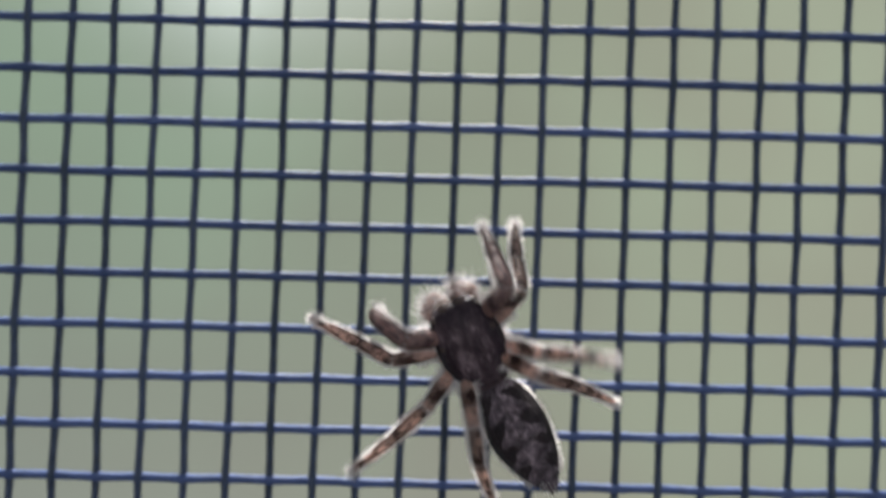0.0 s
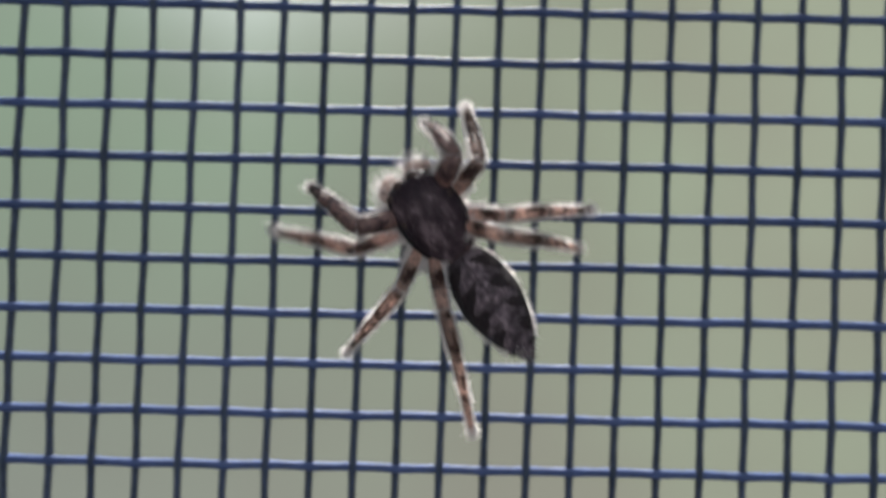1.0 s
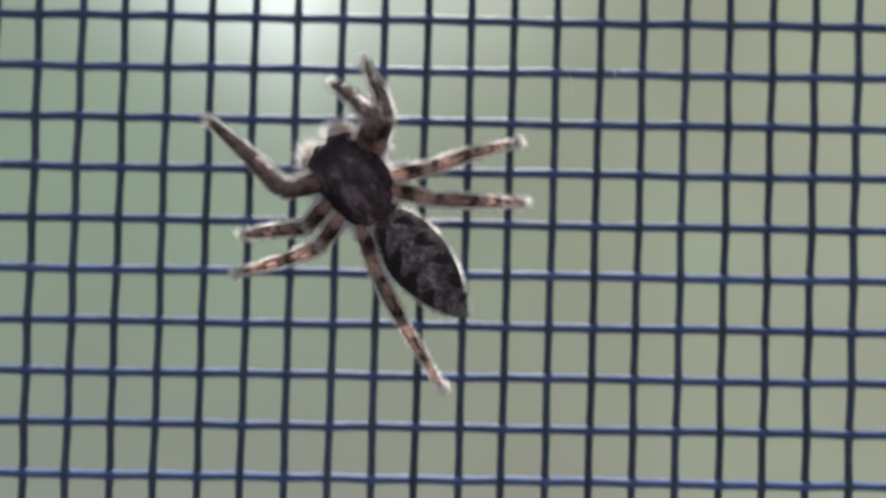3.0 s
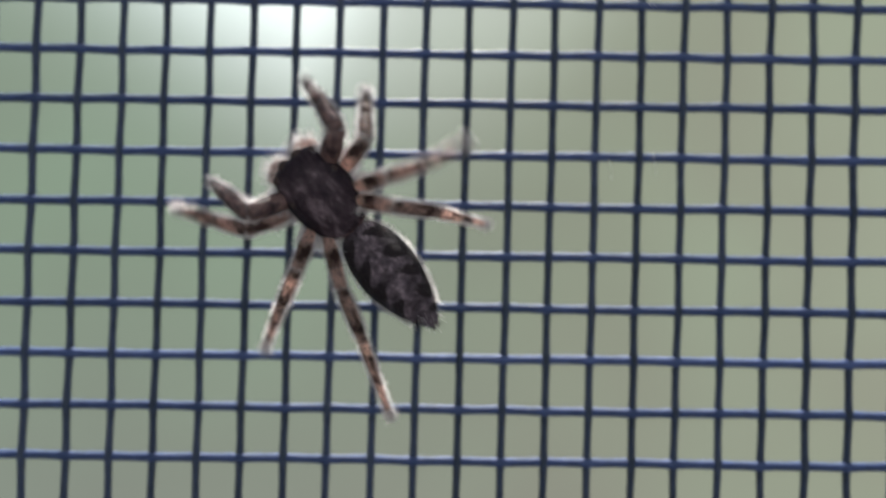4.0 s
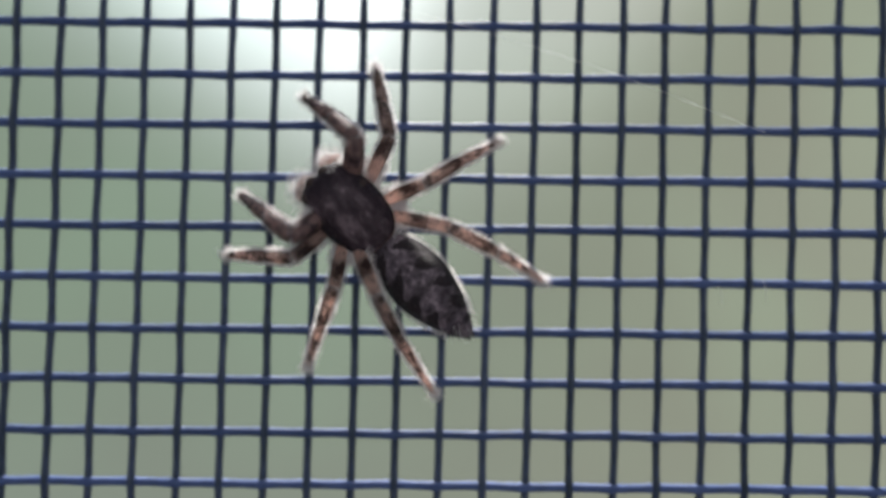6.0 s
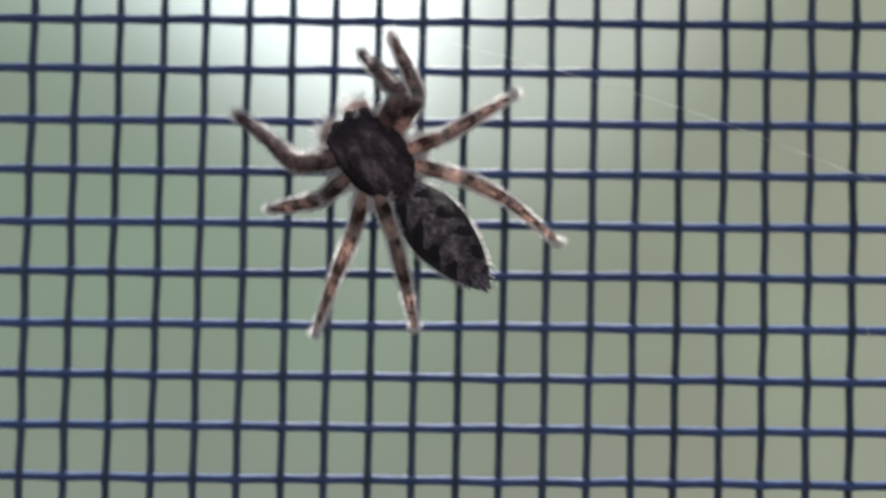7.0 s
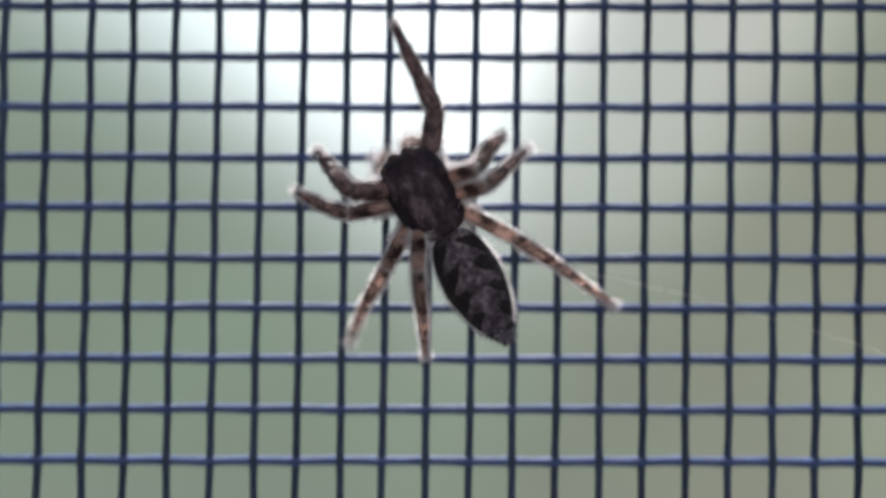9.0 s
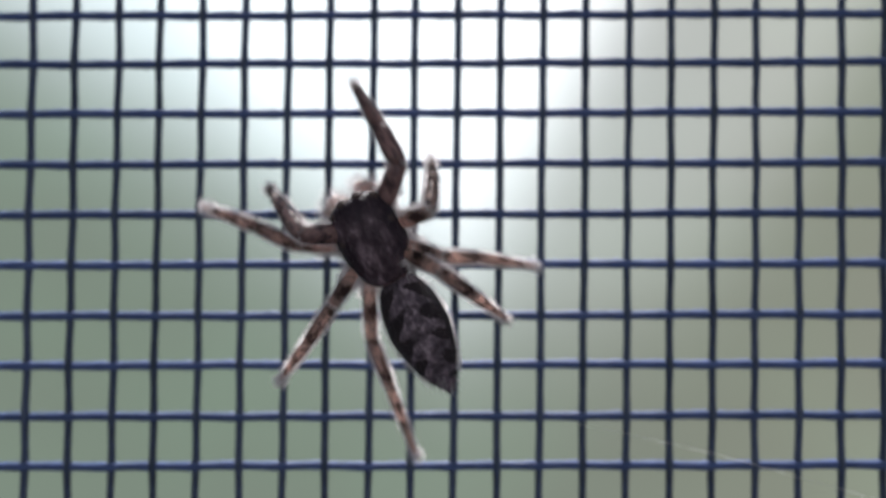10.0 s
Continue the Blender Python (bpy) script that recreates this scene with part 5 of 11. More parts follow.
    walk(foot, [
        (0, pose(0.001585, 0.000143, -0.001291, 141.95, 68.58, 161.48)), (0.133, pose(0.002119, 0.000406, -0.001305, 50.63, 70.65, 76.51)), (0.3, pose(0.002628, 0.000683, -0.00102, 16.21, 44.86, 47.9)),
        (0.4, pose(0.002476, 0.000566, -0.001161, 31.83, 60.78, 60.59)), (0.5, pose(0.002308, 0.000438, -0.001266, 69.49, 71.98, 94.88)), (0.667, pose(0.002231, 0.000407, -0.001291, 121.38, 67.63, 145.98)),
        (0.8, pose(0.002154, 0.000389, -0.001307, 148.16, 54.65, 170.76)), (0.9, pose(0.001848, 0.000289, -0.001328, 159.07, 52.7, 178.77)), (1, pose(0.001547, 0.000217, -0.001267, 166.67, 50.59, -175.91)),
        (1.1, pose(0.00175, 0.000249, -0.00132, 143.36, 64.47, 165.84)), (1.2, pose(0.001953, 0.000325, -0.001329, 93.68, 69.59, 122.52)), (1.333, pose(0.001945, 0.000244, -0.001346, 83.87, 70.09, 110.66)),
        (1.5, pose(0.001936, 0.000189, -0.001354, 70.96, 69.53, 96.74)), (1.667, pose(0.001846, 0.000268, -0.001332, 117.6, 67.68, 144.58)), (1.8, pose(0.001744, 0.000361, -0.001292, 146.41, 57.98, 174.16)),
        (1.9, pose(0.00166, 0.000277, -0.001293, 150.97, 55.63, 176.51)), (2, pose(0.001584, 0.000204, -0.001283, 154.36, 53.4, 177.92)), (2.1, pose(0.001567, 0.000231, -0.001272, 151.29, 56.94, 176.31)),
        (2.2, pose(0.001552, 0.000262, -0.001261, 148.04, 60.49, 174.31)), (2.333, pose(0.002598, 0.000692, -0.001031, 19.72, 42.78, 56.82)), (2.5, pose(0.003238, 0.000626, -0.000048, -6.11, -19.93, 37.77)),
        (2.667, pose(0.002753, 0.000678, -0.000938, 14.42, 35.31, 50.73)), (2.8, pose(0.001884, 0.000327, -0.001323, 116.22, 70.99, 141.97)), (2.9, pose(0.001659, 0.000234, -0.001301, 137.14, 65.07, 162.46)),
        (3, pose(0.001448, 0.000138, -0.001237, 149.58, 57.51, 174.34)), (3.1, pose(0.001474, 0.000205, -0.00124, 155.38, 54.76, 179.86)), (3.2, pose(0.001499, 0.000279, -0.001236, 160.28, 52.14, -175.33)),
        (3.333, pose(0.002573, 0.0007, -0.00104, 23.33, 47.44, 59.74)), (3.5, pose(0.003238, 0.000626, -0.000048, -6.11, -19.93, 37.77)), (3.6, pose(0.002753, 0.000678, -0.000938, 14.42, 35.31, 50.73)),
        (3.72, pose(0.001884, 0.000327, -0.001323, 116.22, 70.99, 141.97)), (3.8, pose(0.001712, 0.000246, -0.001312, 150.46, 62.06, 171.74)), (3.9, pose(0.001547, 0.000217, -0.001267, 166.67, 50.59, -175.91)),
        (4, pose(0.00175, 0.000249, -0.00132, 143.36, 64.47, 165.84)), (4.08, pose(0.001953, 0.000325, -0.001329, 93.68, 69.59, 122.52)), (4.2, pose(0.001957, 0.000398, -0.00131, 69.11, 66.44, 103.34)),
        (4.3, pose(0.001955, 0.000489, -0.001278, 50.27, 60.37, 90.53)), (4.4, pose(0.00273, 0.00092, -0.000726, 16.91, 34.8, 61.5)), (4.5, pose(0.003104, 0.000813, 0.000201, 2.84, 7.79, 46.51)),
        (4.667, pose(0.002783, 0.000866, -0.000738, 17.66, 36.14, 60.19)), (4.8, pose(0.002042, 0.00044, -0.001297, 53.1, 61.49, 90.11)), (4.9, pose(0.002417, 0.000672, -0.001126, 35.45, 53.13, 74.89)),
        (5, pose(0.002746, 0.000818, -0.000825, 23.72, 43.72, 64)), (5.1, pose(0.002551, 0.000705, -0.001048, 31.81, 51.02, 70.5)), (5.2, pose(0.002325, 0.000558, -0.001214, 42.48, 57.71, 79.05)),
        (5.4, pose(0.002325, 0.000558, -0.001214, 42.48, 57.71, 79.05)), (5.6, pose(0.002325, 0.000558, -0.001214, 42.48, 57.71, 79.05)), (5.767, pose(0.002109, 0.000434, -0.001296, 70.29, 68.51, 101.16)),
        (5.95, pose(0.001884, 0.000327, -0.001323, 116.22, 70.99, 141.97)), (6.133, pose(0.001772, 0.000288, -0.001316, 110.18, 71.39, 137.14)), (6.3, pose(0.001675, 0.000252, -0.001302, 100.73, 70.98, 129.93)),
        (6.4, pose(0.00228, 0.000556, -0.001225, 32.66, 55.34, 68.16)), (6.5, pose(0.002815, 0.000759, -0.000818, 11.11, 26.73, 52.21)), (6.667, pose(0.002312, 0.000504, -0.00124, 41.3, 63.3, 71.54)),
        (6.8, pose(0.00172, 0.000234, -0.001316, 146.76, 66.44, 167)), (6.9, pose(0.001631, 0.000289, -0.001281, 149.25, 62.69, 173.36)), (7, pose(0.00154, 0.000335, -0.001239, 150.97, 59.45, 178.98)),
        (7.1, pose(0.001377, 0.000209, -0.001192, 156.18, 55.25, -177.92)), (7.2, pose(0.001224, 0.000094, -0.001111, 160.05, 50.99, -176.16)), (7.333, pose(0.001519, 0.000203, -0.001259, 134.56, 65.05, 162.47)),
        (7.5, pose(0.00184, 0.000354, -0.001311, 81.95, 69.09, 114.51)), (7.667, pose(0.002069, 0.000425, -0.001301, 35.81, 59.76, 68.46)), (7.8, pose(0.002296, 0.000469, -0.001257, 15.79, 43.03, 47.24)),
        (7.9, pose(0.002254, 0.000535, -0.001239, 23.93, 58.47, 52.34)), (8, pose(0.00221, 0.000607, -0.001213, 38.52, 73.21, 63.96)), (8.1, pose(0.002004, 0.000451, -0.001293, 82.15, 78.71, 105.39)),
        (8.2, pose(0.001788, 0.000299, -0.001317, 130.89, 74.8, 151.61)), (8.333, pose(0.002126, 0.000466, -0.001284, 74.83, 74.34, 100.96)), (8.5, pose(0.002441, 0.00065, -0.00113, 42.24, 63.78, 74)),
        (8.667, pose(0.002952, 0.000727, -0.000693, 16.57, 45.19, 46.45)), (8.8, pose(0.003251, 0.000589, -0.000121, 6.02, 25, 31.56)), (8.9, pose(0.003174, 0.000626, -0.000393, 3.74, 15.89, 32.18)),
        (9, pose(0.003045, 0.000639, -0.000646, 1.55, 6.76, 32.61)), (9.1, pose(0.002665, 0.000631, -0.001031, 9.09, 24.56, 47.56)), (9.2, pose(0.002202, 0.000451, -0.001281, 24.33, 41.57, 66.82)),
        (9.333, pose(0.00183, 0.000327, -0.001317, 60.88, 66.65, 94.29)), (9.5, pose(0.001471, 0.00026, -0.001228, 141.71, 66.99, 168.38)), (9.667, pose(0.001332, 0.000163, -0.001173, 147.4, 62, 174.14)),
        (9.8, pose(0.001204, 0.000064, -0.001098, 151.58, 56.83, 178.24)), (9.9, pose(0.001919, 0.000468, -0.001284, 87.92, 72.3, 118.82)), (10, pose(0.002656, 0.000805, -0.000908, 26.39, 53.13, 61.24)),
    ])
    # second leg, left side
    thigh, shin, foot = LEGS[2, -1]
    walk(thigh, [
        (0, pose(-0.000681, 0.001547, 0.00115, -9.28, -24.37, 162.71)), (0.133, pose(-0.000681, 0.001547, 0.00115, -10.53, -26.13, 168.04)), (0.3, pose(-0.000681, 0.001547, 0.00115, -11.21, -27.69, 173.53)),
        (0.4, pose(-0.000681, 0.001547, 0.00115, -14.53, -33.39, 179.52)), (0.5, pose(-0.000681, 0.001547, 0.00115, -18.11, -38.77, -173.67)), (0.667, pose(-0.000681, 0.001547, 0.00115, -20.94, -42.01, -168.14)),
        (0.8, pose(-0.000681, 0.001547, 0.00115, -24.4, -44.96, -162.05)), (0.9, pose(-0.000681, 0.001547, 0.00115, -9.98, -22.44, 178.84)), (1, pose(-0.000681, 0.001547, 0.00115, 0.64, 1.65, 165.44)),
        (1.1, pose(-0.000681, 0.001547, 0.00115, -2.47, -5.62, 161.35)), (1.2, pose(-0.000681, 0.001547, 0.00115, -6.39, -12.86, 157.16)), (1.333, pose(-0.000681, 0.001547, 0.00115, -12.49, -23.82, 165.56)),
        (1.5, pose(-0.000681, 0.001547, 0.00115, -18.48, -34.24, 175.49)), (1.667, pose(-0.000681, 0.001547, 0.00115, -21.71, -37, -172.25)), (1.8, pose(-0.000681, 0.001547, 0.00115, -24.63, -38.42, -159.31)),
        (1.9, pose(-0.000681, 0.001547, 0.00115, -21.91, -44.25, -160.03)), (2, pose(-0.000681, 0.001547, 0.00115, -18.16, -50.08, -160.92)), (2.1, pose(-0.000681, 0.001547, 0.00115, -19.83, -39.74, -164.88)),
        (2.2, pose(-0.000681, 0.001547, 0.00115, -17.98, -29.31, -167.79)), (2.333, pose(-0.000681, 0.001547, 0.00115, -9.72, -18.51, 175.55)), (2.5, pose(-0.000681, 0.001547, 0.00115, -2.96, -6.44, 160.97)),
        (2.667, pose(-0.000681, 0.001547, 0.00115, -11.35, -22.84, 170.87)), (2.8, pose(-0.000681, 0.001547, 0.00115, -21.33, -38.47, -176.53)), (2.9, pose(-0.000681, 0.001547, 0.00115, -23.67, -41.42, -169.22)),
        (3, pose(-0.000681, 0.001547, 0.00115, -26, -43.87, -161.28)), (3.1, pose(-0.000681, 0.001547, 0.00115, -21.51, -43.04, -163.03)), (3.2, pose(-0.000681, 0.001547, 0.00115, -17.14, -42.19, -164.74)),
        (3.333, pose(-0.000681, 0.001547, 0.00115, -11.08, -25.28, 175.54)), (3.5, pose(-0.000681, 0.001547, 0.00115, -2.96, -6.44, 160.97)), (3.6, pose(-0.000681, 0.001547, 0.00115, -11.35, -22.84, 170.87)),
        (3.72, pose(-0.000681, 0.001547, 0.00115, -21.33, -38.47, -176.53)), (3.8, pose(-0.000681, 0.001547, 0.00115, -8.61, -18.62, 173.35)), (3.9, pose(-0.000681, 0.001547, 0.00115, 0.64, 1.65, 165.44)),
        (4, pose(-0.000681, 0.001547, 0.00115, -2.47, -5.62, 161.35)), (4.08, pose(-0.000681, 0.001547, 0.00115, -6.39, -12.86, 157.16)), (4.2, pose(-0.000681, 0.001547, 0.00115, -14.82, -25.12, 174.31)),
        (4.3, pose(-0.000681, 0.001547, 0.00115, -24.36, -35.02, -165.13)), (4.4, pose(-0.000681, 0.001547, 0.00115, -21.85, -37.68, -164.77)), (4.5, pose(-0.000681, 0.001547, 0.00115, -18.93, -40.33, -164.39)),
        (4.667, pose(-0.000681, 0.001547, 0.00115, -26.46, -42.68, -155.87)), (4.8, pose(-0.000681, 0.001547, 0.00115, -35.01, -44.36, -146.78)), (4.9, pose(-0.000681, 0.001547, 0.00115, -31.33, -45.04, -156.98)),
        (5, pose(-0.000681, 0.001547, 0.00115, -27.04, -44.81, -167.26)), (5.1, pose(-0.000681, 0.001547, 0.00115, -21.74, -37.15, -168.3)), (5.2, pose(-0.000681, 0.001547, 0.00115, -16.75, -29.49, -169.15)),
        (5.4, pose(-0.000681, 0.001547, 0.00115, -16.75, -29.49, -169.15)), (5.6, pose(-0.000681, 0.001547, 0.00115, -16.75, -29.49, -169.15)), (5.767, pose(-0.000681, 0.001547, 0.00115, -19.16, -34.03, -172.64)),
        (5.95, pose(-0.000681, 0.001547, 0.00115, -21.33, -38.47, -176.53)), (6.133, pose(-0.000681, 0.001547, 0.00115, -19.72, -35.3, -176.39)), (6.3, pose(-0.000681, 0.001547, 0.00115, -18.04, -32.12, -176.27)),
        (6.4, pose(-0.000681, 0.001547, 0.00115, -20.89, -35.9, -174.82)), (6.5, pose(-0.000681, 0.001547, 0.00115, -23.92, -39.67, -173.23)), (6.667, pose(-0.000681, 0.001547, 0.00115, -19.44, -34.08, -178.3)),
        (6.8, pose(-0.000681, 0.001547, 0.00115, -15.42, -28.3, 177.26)), (6.9, pose(-0.000681, 0.001547, 0.00115, -18.34, -36.09, -176.87)), (7, pose(-0.000681, 0.001547, 0.00115, -20.8, -43.54, -169.73)),
        (7.1, pose(-0.000681, 0.001547, 0.00115, -18.5, -42.47, -164.72)), (7.2, pose(-0.000681, 0.001547, 0.00115, -15.91, -41.18, -159.89)), (7.333, pose(-0.000681, 0.001547, 0.00115, -9.97, -24.57, 174.16)),
        (7.5, pose(-0.000681, 0.001547, 0.00115, -1.78, -4.65, 154.86)), (7.667, pose(-0.000681, 0.001547, 0.00115, -11.55, -22.24, 166.53)), (7.8, pose(-0.000681, 0.001547, 0.00115, -26.96, -38.76, -178.49)),
        (7.9, pose(-0.000681, 0.001547, 0.00115, -19.32, -33.67, 173.45)), (8, pose(-0.000681, 0.001547, 0.00115, -13.24, -28.11, 166.33)), (8.1, pose(-0.000681, 0.001547, 0.00115, -12.87, -27.44, 169.91)),
        (8.2, pose(-0.000681, 0.001547, 0.00115, -12.32, -26.68, 173.44)), (8.333, pose(-0.000681, 0.001547, 0.00115, -15.19, -34.36, 178.92)), (8.5, pose(-0.000681, 0.001547, 0.00115, -18.03, -41.74, -174.51)),
        (8.667, pose(-0.000681, 0.001547, 0.00115, -5.97, -18.19, 170.7)), (8.8, pose(-0.000681, 0.001547, 0.00115, 1.52, 6.2, 159.66)), (8.9, pose(-0.000681, 0.001547, 0.00115, -3.67, -11.76, 161.45)),
        (9, pose(-0.000681, 0.001547, 0.00115, -11.3, -29.7, 163.49)), (9.1, pose(-0.000681, 0.001547, 0.00115, -12.73, -34.36, 168.59)), (9.2, pose(-0.000681, 0.001547, 0.00115, -13.92, -38.78, 174.27)),
        (9.333, pose(-0.000681, 0.001547, 0.00115, -12.53, -42.91, -179.36)), (9.5, pose(-0.000681, 0.001547, 0.00115, -10.93, -46.64, -172.12)), (9.667, pose(-0.000681, 0.001547, 0.00115, -7.58, -27.34, 172.42)),
        (9.8, pose(-0.000681, 0.001547, 0.00115, -2.05, -6.86, 161.8)), (9.9, pose(-0.000681, 0.001547, 0.00115, -1.21, -4.56, 154.98)), (10, pose(-0.000681, 0.001547, 0.00115, -0.5, -2.2, 148.2)),
    ])
    walk(shin, [
        (0, pose(0.00187, 0, 0, -13.24, 48.36, -37.07)), (0.133, pose(0.00187, 0, 0, -18.65, 57.29, -42.3)), (0.3, pose(0.00187, 0, 0, -27.57, 65.36, -50.2)),
        (0.4, pose(0.00187, 0, 0, -57.88, 73.45, -79.8)), (0.5, pose(0.00187, 0, 0, -105.25, 73.58, -125.82)), (0.667, pose(0.00187, 0, 0, -106.47, 72.82, -127.42)),
        (0.8, pose(0.00187, 0, 0, -107.02, 71.98, -128.7)), (0.9, pose(0.00187, 0, 0, -24.09, 53.22, -51.94)), (1, pose(0.00187, 0, 0, -4.58, 16.9, -36.62)),
        (1.1, pose(0.00187, 0, 0, -8, 28.3, -40.15)), (1.2, pose(0.00187, 0, 0, -11.99, 39.63, -44.41)), (1.333, pose(0.00187, 0, 0, -18.09, 58.66, -47.04)),
        (1.5, pose(0.00187, 0, 0, -32.39, 75.81, -58.18)), (1.667, pose(0.00187, 0, 0, -77.35, 76.28, -103.84)), (1.8, pose(0.00187, 0, 0, -107.18, 70.98, -134.02)),
        (1.9, pose(0.00187, 0, 0, -127.49, 74.75, -147.46)), (2, pose(0.00187, 0, 0, -152.2, 76.36, -166.14)), (2.1, pose(0.00187, 0, 0, -99.68, 76.87, -121.63)),
        (2.2, pose(0.00187, 0, 0, -62.91, 66.37, -93.69)), (2.333, pose(0.00187, 0, 0, -28.96, 56.24, -60.42)), (2.5, pose(0.00187, 0, 0, -12.16, 40.41, -42.96)),
        (2.667, pose(0.00187, 0, 0, -26.54, 60.81, -54.82)), (2.8, pose(0.00187, 0, 0, -71.92, 75.3, -97.07)), (2.9, pose(0.00187, 0, 0, -92.12, 75.2, -116.52)),
        (3, pose(0.00187, 0, 0, -107.97, 73.49, -131.78)), (3.1, pose(0.00187, 0, 0, -104.21, 75.29, -125.2)), (3.2, pose(0.00187, 0, 0, -99.45, 76.9, -117.22)),
        (3.333, pose(0.00187, 0, 0, -30.11, 66.09, -54.53)), (3.5, pose(0.00187, 0, 0, -12.16, 40.41, -42.96)), (3.6, pose(0.00187, 0, 0, -26.54, 60.81, -54.82)),
        (3.72, pose(0.00187, 0, 0, -71.92, 75.3, -97.07)), (3.8, pose(0.00187, 0, 0, -18.1, 48.92, -47.4)), (3.9, pose(0.00187, 0, 0, -4.58, 16.9, -36.62)),
        (4, pose(0.00187, 0, 0, -8, 28.3, -40.15)), (4.08, pose(0.00187, 0, 0, -11.99, 39.63, -44.41)), (4.2, pose(0.00187, 0, 0, -35.06, 62.03, -67.08)),
        (4.3, pose(0.00187, 0, 0, -95.78, 71.66, -125.97)), (4.4, pose(0.00187, 0, 0, -104.62, 75.52, -129.9)), (4.5, pose(0.00187, 0, 0, -115.45, 78.88, -135.95)),
        (4.667, pose(0.00187, 0, 0, -104.49, 74.23, -129.75)), (4.8, pose(0.00187, 0, 0, -98.87, 69.27, -128.7)), (4.9, pose(0.00187, 0, 0, -88.96, 74.56, -116.44)),
        (5, pose(0.00187, 0, 0, -69.02, 78.78, -93.98)), (5.1, pose(0.00187, 0, 0, -47.47, 70.22, -75.25)), (5.2, pose(0.00187, 0, 0, -38.04, 60.85, -68.86)),
        (5.4, pose(0.00187, 0, 0, -38.04, 60.85, -68.86)), (5.6, pose(0.00187, 0, 0, -38.04, 60.85, -68.86)), (5.767, pose(0.00187, 0, 0, -50.01, 68.91, -77.87)),
        (5.95, pose(0.00187, 0, 0, -71.92, 75.3, -97.07)), (6.133, pose(0.00187, 0, 0, -61.07, 68.67, -88.24)), (6.3, pose(0.00187, 0, 0, -54.72, 61.69, -84.34)),
        (6.4, pose(0.00187, 0, 0, -61.02, 64.92, -89.58)), (6.5, pose(0.00187, 0, 0, -68.88, 67.89, -96.37)), (6.667, pose(0.00187, 0, 0, -49.19, 69.68, -77.21)),
        (6.8, pose(0.00187, 0, 0, -29.19, 68.85, -57.21)), (6.9, pose(0.00187, 0, 0, -68.7, 77.55, -92.5)), (7, pose(0.00187, 0, 0, -125.87, 75.09, -145.44)),
        (7.1, pose(0.00187, 0, 0, -113.32, 74, -131.62)), (7.2, pose(0.00187, 0, 0, -102.05, 71.86, -118.86)), (7.333, pose(0.00187, 0, 0, -31.24, 62.18, -55.19)),
        (7.5, pose(0.00187, 0, 0, -9.49, 32.35, -38.3)), (7.667, pose(0.00187, 0, 0, -25.38, 56.29, -55.8)), (7.8, pose(0.00187, 0, 0, -80.77, 73.17, -110.61)),
        (7.9, pose(0.00187, 0, 0, -53.22, 70.59, -81.22)), (8, pose(0.00187, 0, 0, -35.14, 65.33, -60.96)), (8.1, pose(0.00187, 0, 0, -40.49, 66.09, -66.25)),
        (8.2, pose(0.00187, 0, 0, -45.86, 66.61, -71.31)), (8.333, pose(0.00187, 0, 0, -70.91, 75, -92.48)), (8.5, pose(0.00187, 0, 0, -115.26, 77.73, -133.88)),
        (8.667, pose(0.00187, 0, 0, -21.64, 59.53, -42.27)), (8.8, pose(0.00187, 0, 0, -6.75, 27.57, -28.04)), (8.9, pose(0.00187, 0, 0, -13.34, 52.19, -33.81)),
        (9, pose(0.00187, 0, 0, -33.51, 76.73, -53.18)), (9.1, pose(0.00187, 0, 0, -54.21, 79.04, -72.57)), (9.2, pose(0.00187, 0, 0, -79.66, 78.89, -96.52)),
        (9.333, pose(0.00187, 0, 0, -117.85, 78.6, -130.51)), (9.5, pose(0.00187, 0, 0, -141.88, 75.71, -151.16)), (9.667, pose(0.00187, 0, 0, -23.6, 63.8, -40.28)),
        (9.8, pose(0.00187, 0, 0, -6.36, 26.97, -30.35)), (9.9, pose(0.00187, 0, 0, -3.13, 14.58, -27.07)), (10, pose(0.00187, 0, 0, -0.41, 2.1, -23.84)),
    ])
